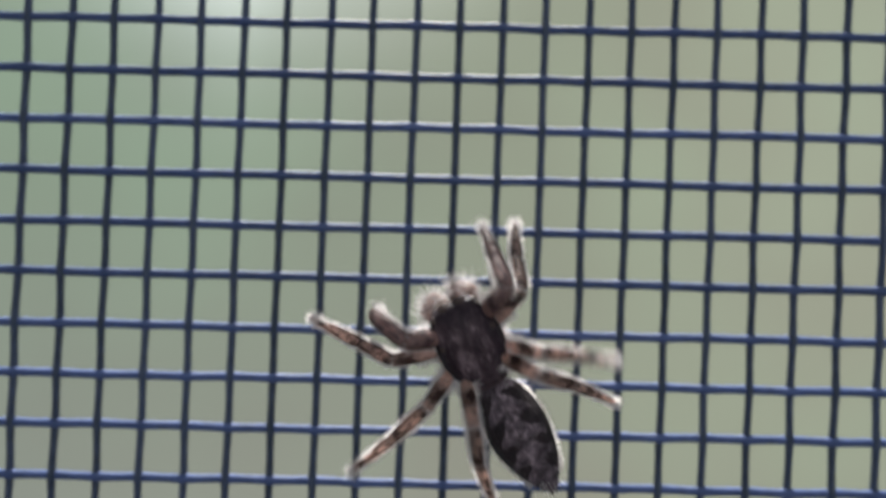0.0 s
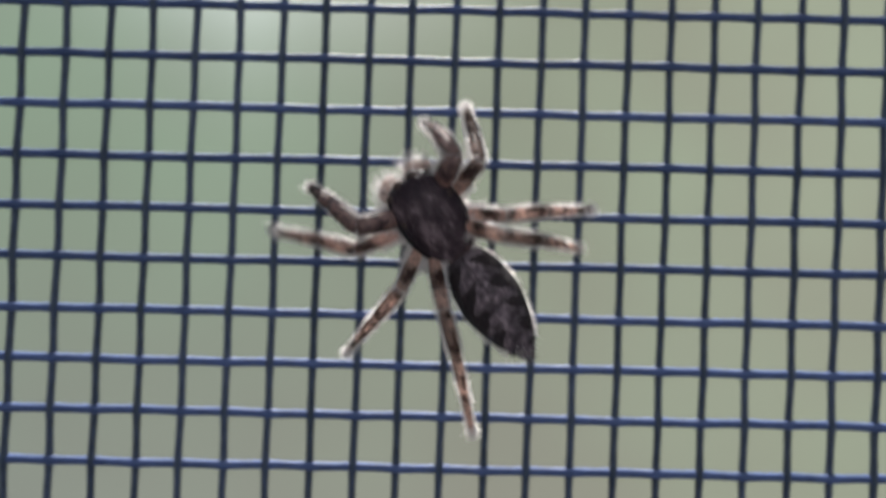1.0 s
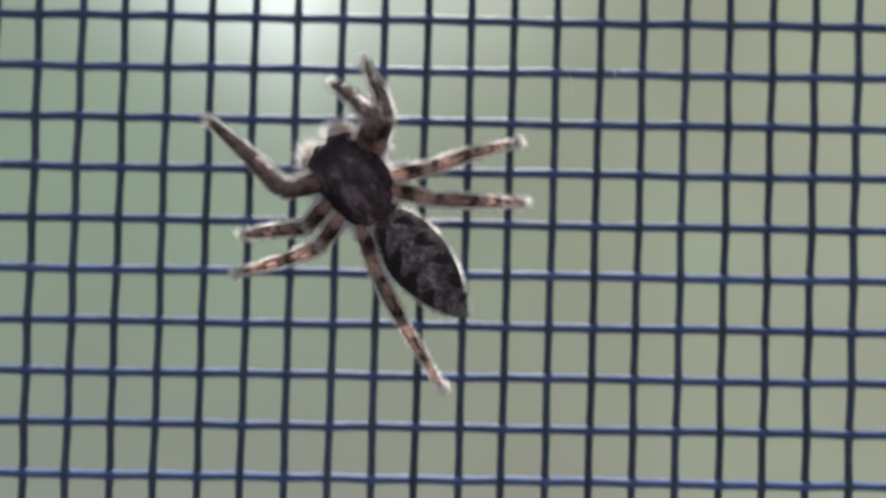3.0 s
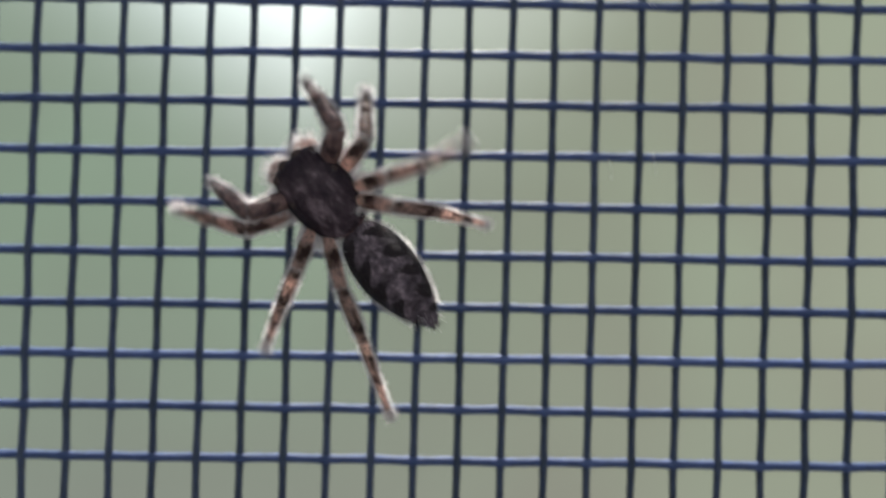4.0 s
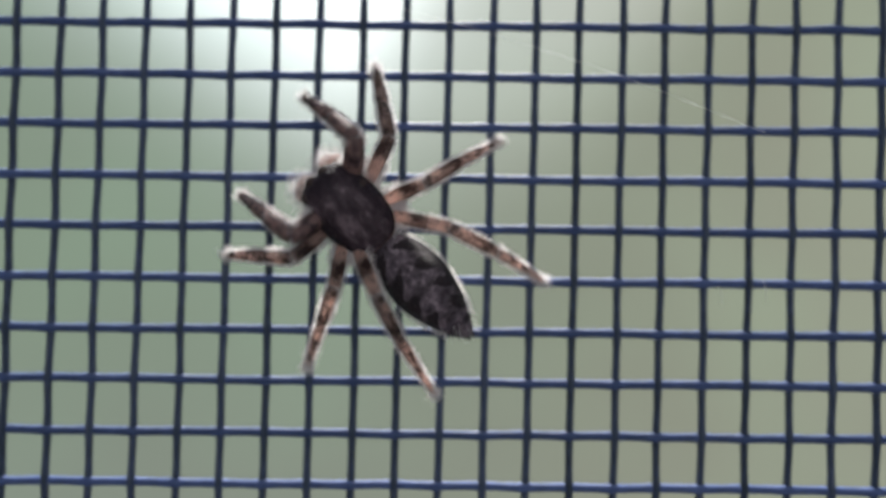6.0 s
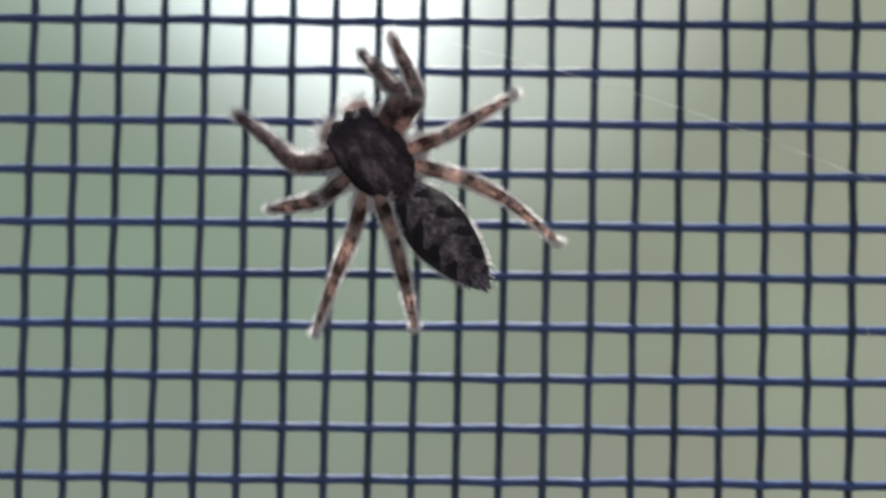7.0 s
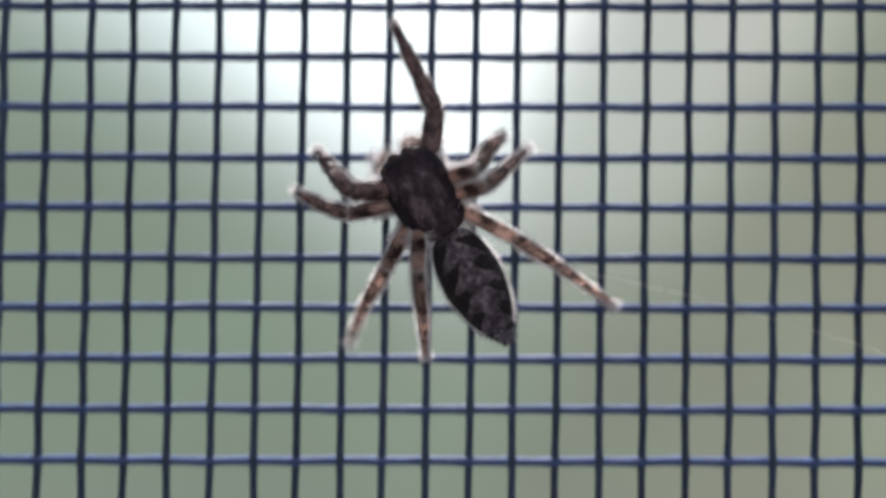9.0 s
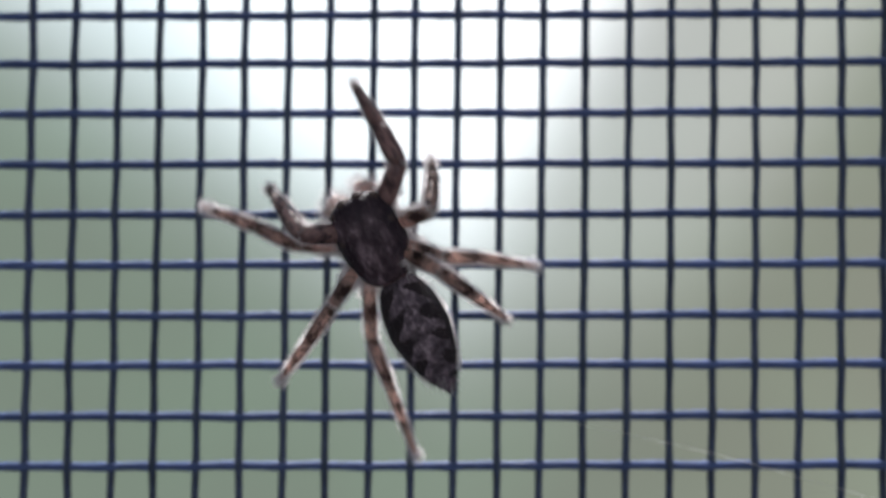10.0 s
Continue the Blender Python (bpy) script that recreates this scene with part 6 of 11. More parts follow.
    walk(foot, [
        (0, pose(0.002538, -0.000505, -0.000942, -9.95, 38.15, -35.44)), (0.133, pose(0.002374, -0.000458, -0.00106, -19.7, 55.18, -44)), (0.3, pose(0.002206, -0.000404, -0.001145, -40.33, 70.65, -62.3)),
        (0.4, pose(0.001934, -0.000353, -0.001208, -65.48, 77.07, -86.88)), (0.5, pose(0.001662, -0.000289, -0.001209, -108.05, 78.56, -128.87)), (0.667, pose(0.001644, -0.000296, -0.001204, -80.93, 78.95, -102.74)),
        (0.8, pose(0.001626, -0.000304, -0.001198, -57.18, 76.72, -80.36)), (0.9, pose(0.002335, -0.000594, -0.001009, -12.52, 46.22, -39.87)), (1, pose(0.002838, -0.000719, -0.000366, -2.21, 10.5, -33.14)),
        (1.1, pose(0.002718, -0.000715, -0.000597, -7.89, 28.17, -39.99)), (1.2, pose(0.002563, -0.000679, -0.000804, -17.75, 44.86, -50.4)), (1.333, pose(0.002317, -0.00048, -0.001076, -45.89, 63.55, -75.15)),
        (1.5, pose(0.002033, -0.000262, -0.001222, -106.95, 68.38, -130.79)), (1.667, pose(0.001798, -0.00029, -0.001224, -115.95, 70.46, -140.78)), (1.8, pose(0.001585, -0.000295, -0.001191, -117.76, 72.3, -144.35)),
        (1.9, pose(0.001591, -0.000178, -0.001216, -135.19, 71.46, -154.62)), (2, pose(0.001582, -0.000071, -0.001224, -149.2, 69.43, -162.14)), (2.1, pose(0.00172, -0.000244, -0.001227, -49.73, 71.87, -73.36)),
        (2.2, pose(0.001837, -0.000504, -0.001154, -15.44, 45.45, -49.98)), (2.333, pose(0.002216, -0.000609, -0.001048, -9.3, 31.01, -44.39)), (2.5, pose(0.002572, -0.000654, -0.000817, -4.44, 15.35, -40.92)),
        (2.667, pose(0.002224, -0.000502, -0.0011, -15.45, 42.64, -47.24)), (2.8, pose(0.001831, -0.000317, -0.001219, -41.46, 67, -68.42)), (2.9, pose(0.001726, -0.000288, -0.001218, -54.48, 71.79, -80.33)),
        (3, pose(0.001631, -0.000267, -0.001208, -71.67, 74.92, -96.77)), (3.1, pose(0.001686, -0.000261, -0.001219, -89.8, 77.7, -111.24)), (3.2, pose(0.001739, -0.000254, -0.001227, -114.64, 79.3, -132.28)),
        (3.333, pose(0.002166, -0.000416, -0.001152, -21.68, 55.45, -47.91)), (3.5, pose(0.002572, -0.000654, -0.000817, -4.44, 15.35, -40.92)), (3.6, pose(0.002224, -0.000502, -0.0011, -15.45, 42.64, -47.24)),
        (3.72, pose(0.001831, -0.000317, -0.001219, -41.46, 67, -68.42)), (3.8, pose(0.00243, -0.000609, -0.00095, -12.28, 40, -42.66)), (3.9, pose(0.002838, -0.000719, -0.000366, -2.21, 10.5, -33.14)),
        (4, pose(0.002718, -0.000715, -0.000597, -7.89, 28.17, -39.99)), (4.08, pose(0.002563, -0.000679, -0.000804, -17.75, 44.86, -50.4)), (4.2, pose(0.0021, -0.000544, -0.001113, -37.46, 62.51, -69.43)),
        (4.3, pose(0.001637, -0.000321, -0.001196, -80.47, 71.3, -111.44)), (4.4, pose(0.001668, -0.000242, -0.00122, -98.82, 72.99, -124.17)), (4.5, pose(0.001695, -0.000169, -0.001236, -118.2, 73.29, -138.1)),
        (4.667, pose(0.001651, -0.000263, -0.001213, -98.57, 73.87, -124.02)), (4.8, pose(0.001591, -0.000348, -0.001178, -80.36, 73, -111.18)), (4.9, pose(0.001721, -0.0003, -0.001215, -68.07, 71.23, -96.57)),
        (5, pose(0.001853, -0.000245, -0.001236, -55.69, 68.21, -82.23)), (5.1, pose(0.001979, -0.000412, -0.001186, -39.78, 65.09, -68.6)), (5.2, pose(0.002091, -0.000572, -0.0011, -27.28, 60.49, -57.64)),
        (5.4, pose(0.002091, -0.000572, -0.0011, -27.28, 60.49, -57.64)), (5.6, pose(0.002091, -0.000572, -0.0011, -27.28, 60.49, -57.64)), (5.767, pose(0.001965, -0.000443, -0.001176, -34.05, 64.04, -62.84)),
        (5.95, pose(0.001831, -0.000317, -0.001219, -41.46, 67, -68.42)), (6.133, pose(0.001884, -0.000458, -0.001174, -32.11, 66.34, -59.91)), (6.3, pose(0.001929, -0.000595, -0.001109, -23.5, 64.99, -51.89)),
        (6.4, pose(0.001874, -0.000534, -0.001141, -25.37, 64.59, -53.92)), (6.5, pose(0.001817, -0.000471, -0.001167, -26.95, 64.19, -55.51)), (6.667, pose(0.001967, -0.000427, -0.001182, -38.6, 65.16, -67.54)),
        (6.8, pose(0.002116, -0.000382, -0.001175, -50.97, 65.06, -79.97)), (6.9, pose(0.001858, -0.000271, -0.00123, -73.49, 73.18, -97.5)), (7, pose(0.001603, -0.000184, -0.001218, -109.23, 76.43, -129.22)),
        (7.1, pose(0.001639, -0.00026, -0.001211, -127.92, 77.91, -146.42)), (7.2, pose(0.001681, -0.000344, -0.001197, -147.24, 79.49, -164.19)), (7.333, pose(0.002206, -0.000483, -0.001114, -18.06, 58.25, -41.72)),
        (7.5, pose(0.002705, -0.00066, -0.000674, -2.54, 12.22, -32.77)), (7.667, pose(0.002263, -0.000578, -0.001048, -15.27, 42.96, -47.93)), (7.8, pose(0.001742, -0.000342, -0.001206, -59.45, 68.63, -90.66)),
        (7.9, pose(0.001934, -0.000414, -0.001188, -35.78, 63.51, -65.25)), (8, pose(0.002125, -0.00046, -0.001145, -21.28, 56.1, -48.34)), (8.1, pose(0.002076, -0.000468, -0.001152, -23.09, 59.86, -49.45)),
        (8.2, pose(0.00203, -0.000474, -0.001156, -24.57, 63.38, -50.09)), (8.333, pose(0.001856, -0.000326, -0.001217, -38.78, 71.45, -61.25)), (8.5, pose(0.001684, -0.000193, -0.001231, -66.46, 76.74, -86.15)),
        (8.667, pose(0.002343, -0.00043, -0.001086, -7.53, 37.26, -29.88)), (8.8, pose(0.002856, -0.000525, -0.000583, 0.79, -8.21, -19.18)), (8.9, pose(0.002512, -0.00043, -0.000995, -6.66, 31.33, -29.77)),
        (9, pose(0.002043, -0.000232, -0.001226, -40.14, 67.82, -61.28)), (9.1, pose(0.001942, -0.000228, -0.001237, -64.75, 76.25, -83.25)), (9.2, pose(0.001842, -0.000241, -0.001236, -113.34, 79.35, -129.65)),
        (9.333, pose(0.001708, -0.000189, -0.001235, -137.61, 80.14, -150.32)), (9.5, pose(0.001598, -0.00015, -0.001221, -152.86, 80.45, -162.68)), (9.667, pose(0.002294, -0.00036, -0.001131, -11.96, 58.69, -28.24)),
        (9.8, pose(0.002839, -0.000567, -0.000571, -2.61, 16.54, -25.63)), (9.9, pose(0.002956, -0.000555, -0.000317, -0.82, 6.48, -22.09)), (10, pose(0.003022, -0.000509, -0.000046, 0.37, -3.64, -18.69)),
    ])
    # second leg, right side
    thigh, shin, foot = LEGS[2, 1]
    walk(thigh, [
        (0, pose(0.000681, 0.001547, 0.00115, 12.6, -33.62, 25.14)), (0.133, pose(0.000681, 0.001547, 0.00115, 8.82, -39.03, 21.5)), (0.3, pose(0.000681, 0.001547, 0.00115, 3.21, -44.31, 17.27)),
        (0.4, pose(0.000681, 0.001547, 0.00115, 3.85, -45.22, 10.06)), (0.5, pose(0.000681, 0.001547, 0.00115, 4.39, -45.67, 2.67)), (0.667, pose(0.000681, 0.001547, 0.00115, 10.45, -36.92, 20.01)),
        (0.8, pose(0.000681, 0.001547, 0.00115, 10.87, -26.2, 33.43)), (0.9, pose(0.000681, 0.001547, 0.00115, 15.81, -34.22, 23.89)), (1, pose(0.000681, 0.001547, 0.00115, 21.14, -41.35, 12.46)),
        (1.1, pose(0.000681, 0.001547, 0.00115, 21.36, -41.54, 2.31)), (1.2, pose(0.000681, 0.001547, 0.00115, 20.74, -40.85, -7.76)), (1.333, pose(0.000681, 0.001547, 0.00115, 14.47, -42.07, -8.66)),
        (1.5, pose(0.000681, 0.001547, 0.00115, 8.45, -43.29, -9.6)), (1.667, pose(0.000681, 0.001547, 0.00115, 8.69, -33.77, 7.93)), (1.8, pose(0.000681, 0.001547, 0.00115, 6.71, -22.31, 21.64)),
        (1.9, pose(0.000681, 0.001547, 0.00115, 11.15, -27.87, 15.91)), (2, pose(0.000681, 0.001547, 0.00115, 17, -33.16, 9.58)), (2.1, pose(0.000681, 0.001547, 0.00115, 20.7, -37.89, 2.65)),
        (2.2, pose(0.000681, 0.001547, 0.00115, 24.65, -42.17, -5.18)), (2.333, pose(0.000681, 0.001547, 0.00115, 30.46, -48.95, -16.8)), (2.5, pose(0.000681, 0.001547, 0.00115, 37.53, -54.23, -31.6)),
        (2.667, pose(0.000681, 0.001547, 0.00115, 17.79, -36.28, 1.69)), (2.8, pose(0.000681, 0.001547, 0.00115, 5.11, -12.88, 20.91)), (2.9, pose(0.000681, 0.001547, 0.00115, 13.4, -28.88, 21.68)),
        (3, pose(0.000681, 0.001547, 0.00115, 24.11, -44.87, 22.74)), (3.1, pose(0.000681, 0.001547, 0.00115, 21.59, -34.56, 20.37)), (3.2, pose(0.000681, 0.001547, 0.00115, 16.94, -24.22, 18.52)),
        (3.333, pose(0.000681, 0.001547, 0.00115, 25.86, -41.87, -0.7)), (3.5, pose(0.000681, 0.001547, 0.00115, 37.53, -54.23, -31.6)), (3.6, pose(0.000681, 0.001547, 0.00115, 17.79, -36.28, 1.69)),
        (3.72, pose(0.000681, 0.001547, 0.00115, 5.11, -12.88, 20.91)), (3.8, pose(0.000681, 0.001547, 0.00115, 12.2, -27.18, 17.23)), (3.9, pose(0.000681, 0.001547, 0.00115, 21.14, -41.35, 12.46)),
        (4, pose(0.000681, 0.001547, 0.00115, 21.36, -41.54, 2.31)), (4.08, pose(0.000681, 0.001547, 0.00115, 20.74, -40.85, -7.76)), (4.2, pose(0.000681, 0.001547, 0.00115, 17.73, -33.48, 2.93)),
        (4.3, pose(0.000681, 0.001547, 0.00115, 14, -25.35, 11.86)), (4.4, pose(0.000681, 0.001547, 0.00115, 20.7, -33.63, 0.89)), (4.5, pose(0.000681, 0.001547, 0.00115, 28.71, -40.74, -12.23)),
        (4.667, pose(0.000681, 0.001547, 0.00115, 26.5, -42.23, -18.21)), (4.8, pose(0.000681, 0.001547, 0.00115, 22.97, -43.4, -24.44)), (4.9, pose(0.000681, 0.001547, 0.00115, 20.91, -42.28, -22.93)),
        (5, pose(0.000681, 0.001547, 0.00115, 18.97, -41.15, -21.47)), (5.1, pose(0.000681, 0.001547, 0.00115, 20.19, -43.89, -22.27)), (5.2, pose(0.000681, 0.001547, 0.00115, 21.36, -46.63, -23.15)),
        (5.4, pose(0.000681, 0.001547, 0.00115, 21.36, -46.63, -23.15)), (5.6, pose(0.000681, 0.001547, 0.00115, 21.36, -46.63, -23.15)), (5.767, pose(0.000681, 0.001547, 0.00115, 13.69, -31.6, 2.89)),
        (5.95, pose(0.000681, 0.001547, 0.00115, 5.11, -12.88, 20.91)), (6.133, pose(0.000681, 0.001547, 0.00115, 12.16, -22.03, 9.59)), (6.3, pose(0.000681, 0.001547, 0.00115, 22.1, -30.31, -3.21)),
        (6.4, pose(0.000681, 0.001547, 0.00115, 28.79, -38.51, -13.81)), (6.5, pose(0.000681, 0.001547, 0.00115, 36.27, -45.53, -26.91)), (6.667, pose(0.000681, 0.001547, 0.00115, 12.88, -23.68, 6.42)),
        (6.8, pose(0.000681, 0.001547, 0.00115, -1.12, 3.02, 29.09)), (6.9, pose(0.000681, 0.001547, 0.00115, 10.52, -19.49, 18.88)), (7, pose(0.000681, 0.001547, 0.00115, 31.64, -41.23, 5.27)),
        (7.1, pose(0.000681, 0.001547, 0.00115, 33.36, -41.7, 1.43)), (7.2, pose(0.000681, 0.001547, 0.00115, 34.5, -42.04, -2.46)), (7.333, pose(0.000681, 0.001547, 0.00115, 32.36, -42.7, -11.77)),
        (7.5, pose(0.000681, 0.001547, 0.00115, 29.11, -42.6, -21.16)), (7.667, pose(0.000681, 0.001547, 0.00115, 24.84, -43.06, -20.4)), (7.8, pose(0.000681, 0.001547, 0.00115, 21.04, -43.52, -19.62)),
        (7.9, pose(0.000681, 0.001547, 0.00115, 9.2, -25.12, 6.39)), (8, pose(0.000681, 0.001547, 0.00115, 0.94, -3.48, 24.97)), (8.1, pose(0.000681, 0.001547, 0.00115, 7.06, -18.92, 23.8)),
        (8.2, pose(0.000681, 0.001547, 0.00115, 16.9, -34.35, 22.39)), (8.333, pose(0.000681, 0.001547, 0.00115, 16.6, -34.61, 18.14)), (8.5, pose(0.000681, 0.001547, 0.00115, 15.79, -34.73, 13.88)),
        (8.667, pose(0.000681, 0.001547, 0.00115, 18.5, -41.57, 3.04)), (8.8, pose(0.000681, 0.001547, 0.00115, 20.96, -47.16, -10.09)), (8.9, pose(0.000681, 0.001547, 0.00115, 22.24, -50.88, -15.7)),
        (9, pose(0.000681, 0.001547, 0.00115, 23.7, -54.29, -22.24)), (9.1, pose(0.000681, 0.001547, 0.00115, 21.59, -52.1, -21.5)), (9.2, pose(0.000681, 0.001547, 0.00115, 19.7, -49.91, -20.82)),
        (9.333, pose(0.000681, 0.001547, 0.00115, 21.28, -46.03, -1.85)), (9.5, pose(0.000681, 0.001547, 0.00115, 23.86, -39.5, 13.9)), (9.667, pose(0.000681, 0.001547, 0.00115, 26.08, -37.27, 8.89)),
        (9.8, pose(0.000681, 0.001547, 0.00115, 27.93, -34.85, 4.18)), (9.9, pose(0.000681, 0.001547, 0.00115, 31.77, -40.87, -3.86)), (10, pose(0.000681, 0.001547, 0.00115, 35.23, -46.23, -13.42)),
    ])
    walk(shin, [
        (0, pose(0.00187, 0, 0, 55.33, 70.62, 75.04)), (0.133, pose(0.00187, 0, 0, 74.79, 80.56, 85.7)), (0.3, pose(0.00187, 0, 0, 135.74, 86.13, 138.96)),
        (0.4, pose(0.00187, 0, 0, 116.05, 82.51, 119.66)), (0.5, pose(0.00187, 0, 0, 108.57, 78.36, 112.48)), (0.667, pose(0.00187, 0, 0, 31.43, 68.62, 46.86)),
        (0.8, pose(0.00187, 0, 0, 10.97, 42.87, 36.87)), (0.9, pose(0.00187, 0, 0, 28.93, 63.98, 53.43)), (1, pose(0.00187, 0, 0, 90.58, 76.18, 112.85)),
        (1.1, pose(0.00187, 0, 0, 99.11, 75.19, 121.16)), (1.2, pose(0.00187, 0, 0, 100.47, 74.09, 122.35)), (1.333, pose(0.00187, 0, 0, 102.39, 75.42, 117.47)),
        (1.5, pose(0.00187, 0, 0, 102.91, 76.82, 111.45)), (1.667, pose(0.00187, 0, 0, 39.7, 71.49, 53.94)), (1.8, pose(0.00187, 0, 0, 16.22, 52.94, 35.92)),
        (1.9, pose(0.00187, 0, 0, 25.47, 58.79, 49.2)), (2, pose(0.00187, 0, 0, 39.03, 63.8, 66.2)), (2.1, pose(0.00187, 0, 0, 58.66, 70.95, 84.5)),
        (2.2, pose(0.00187, 0, 0, 89.69, 74.41, 114.43)), (2.333, pose(0.00187, 0, 0, 126.05, 68.87, 147.99)), (2.5, pose(0.00187, 0, 0, 143.19, 59.87, 162.83)),
        (2.667, pose(0.00187, 0, 0, 55.55, 70.38, 79.73)), (2.8, pose(0.00187, 0, 0, 12, 39.73, 39.66)), (2.9, pose(0.00187, 0, 0, 23.73, 60.14, 49.67)),
        (3, pose(0.00187, 0, 0, 62.52, 78.05, 85.34)), (3.1, pose(0.00187, 0, 0, 21.96, 66.1, 51.91)), (3.2, pose(0.00187, 0, 0, 9.87, 49.58, 45.81)),
        (3.333, pose(0.00187, 0, 0, 69.09, 73.39, 95.83)), (3.5, pose(0.00187, 0, 0, 143.19, 59.87, 162.83)), (3.6, pose(0.00187, 0, 0, 55.55, 70.38, 79.73)),
        (3.72, pose(0.00187, 0, 0, 12, 39.73, 39.66)), (3.8, pose(0.00187, 0, 0, 28.51, 61.97, 53.97)), (3.9, pose(0.00187, 0, 0, 90.58, 76.18, 112.85)),
        (4, pose(0.00187, 0, 0, 99.11, 75.19, 121.16)), (4.08, pose(0.00187, 0, 0, 100.47, 74.09, 122.35)), (4.2, pose(0.00187, 0, 0, 56.86, 70.8, 83.07)),
        (4.3, pose(0.00187, 0, 0, 31.46, 59.87, 62.33)), (4.4, pose(0.00187, 0, 0, 48.45, 67.01, 78.78)), (4.5, pose(0.00187, 0, 0, 73.63, 70.38, 103.69)),
        (4.667, pose(0.00187, 0, 0, 84.34, 71.73, 110.79)), (4.8, pose(0.00187, 0, 0, 92.02, 71.68, 114.35)), (4.9, pose(0.00187, 0, 0, 84.89, 70.99, 106.59)),
        (5, pose(0.00187, 0, 0, 78.43, 70.07, 99.51)), (5.1, pose(0.00187, 0, 0, 104.41, 71.65, 123.44)), (5.2, pose(0.00187, 0, 0, 129.54, 69.72, 146.75)),
        (5.4, pose(0.00187, 0, 0, 129.54, 69.72, 146.75)), (5.6, pose(0.00187, 0, 0, 129.54, 69.72, 146.75)), (5.767, pose(0.00187, 0, 0, 42.49, 68.97, 65.5)),
        (5.95, pose(0.00187, 0, 0, 12, 39.73, 39.66)), (6.133, pose(0.00187, 0, 0, 23.62, 54.46, 55.76)), (6.3, pose(0.00187, 0, 0, 49.61, 66.99, 84.71)),
        (6.4, pose(0.00187, 0, 0, 87.66, 71.18, 118.96)), (6.5, pose(0.00187, 0, 0, 122.37, 67.12, 150.44)), (6.667, pose(0.00187, 0, 0, 23.38, 51.42, 55.89)),
        (6.8, pose(0.00187, 0, 0, 1.68, 7.11, 33.76)), (6.9, pose(0.00187, 0, 0, 14.95, 41.94, 49.07)), (7, pose(0.00187, 0, 0, 68.48, 72.48, 100.3)),
        (7.1, pose(0.00187, 0, 0, 75.96, 73.07, 108.23)), (7.2, pose(0.00187, 0, 0, 82.94, 72.87, 115.39)), (7.333, pose(0.00187, 0, 0, 101.44, 69.62, 130.85)),
        (7.5, pose(0.00187, 0, 0, 112.39, 66.2, 138.53)), (7.667, pose(0.00187, 0, 0, 106.96, 67.92, 129.99)), (7.8, pose(0.00187, 0, 0, 100.98, 69.51, 121.01)),
        (7.9, pose(0.00187, 0, 0, 20.46, 49.5, 44.97)), (8, pose(0.00187, 0, 0, 1.99, 9.78, 26.67)), (8.1, pose(0.00187, 0, 0, 8.28, 31.66, 35.22)),
        (8.2, pose(0.00187, 0, 0, 19.41, 53.87, 46.61)), (8.333, pose(0.00187, 0, 0, 27.84, 64.85, 52.74)), (8.5, pose(0.00187, 0, 0, 42.23, 74.92, 64.67)),
        (8.667, pose(0.00187, 0, 0, 101.54, 77.41, 120.96)), (8.8, pose(0.00187, 0, 0, 137.26, 69.89, 153.81)), (8.9, pose(0.00187, 0, 0, 141.11, 67.14, 155.91)),
        (9, pose(0.00187, 0, 0, 143.01, 64.21, 156.2)), (9.1, pose(0.00187, 0, 0, 134.93, 67.28, 148.6)), (9.2, pose(0.00187, 0, 0, 124.77, 69.88, 138.94)),
        (9.333, pose(0.00187, 0, 0, 99.37, 75.28, 118.37)), (9.5, pose(0.00187, 0, 0, 42.41, 75.84, 69.43)), (9.667, pose(0.00187, 0, 0, 47.3, 72.3, 78.69)),
        (9.8, pose(0.00187, 0, 0, 50.12, 68.67, 86.04)), (9.9, pose(0.00187, 0, 0, 90.83, 72.81, 122.11)), (10, pose(0.00187, 0, 0, 127.55, 68.59, 154.52)),
    ])
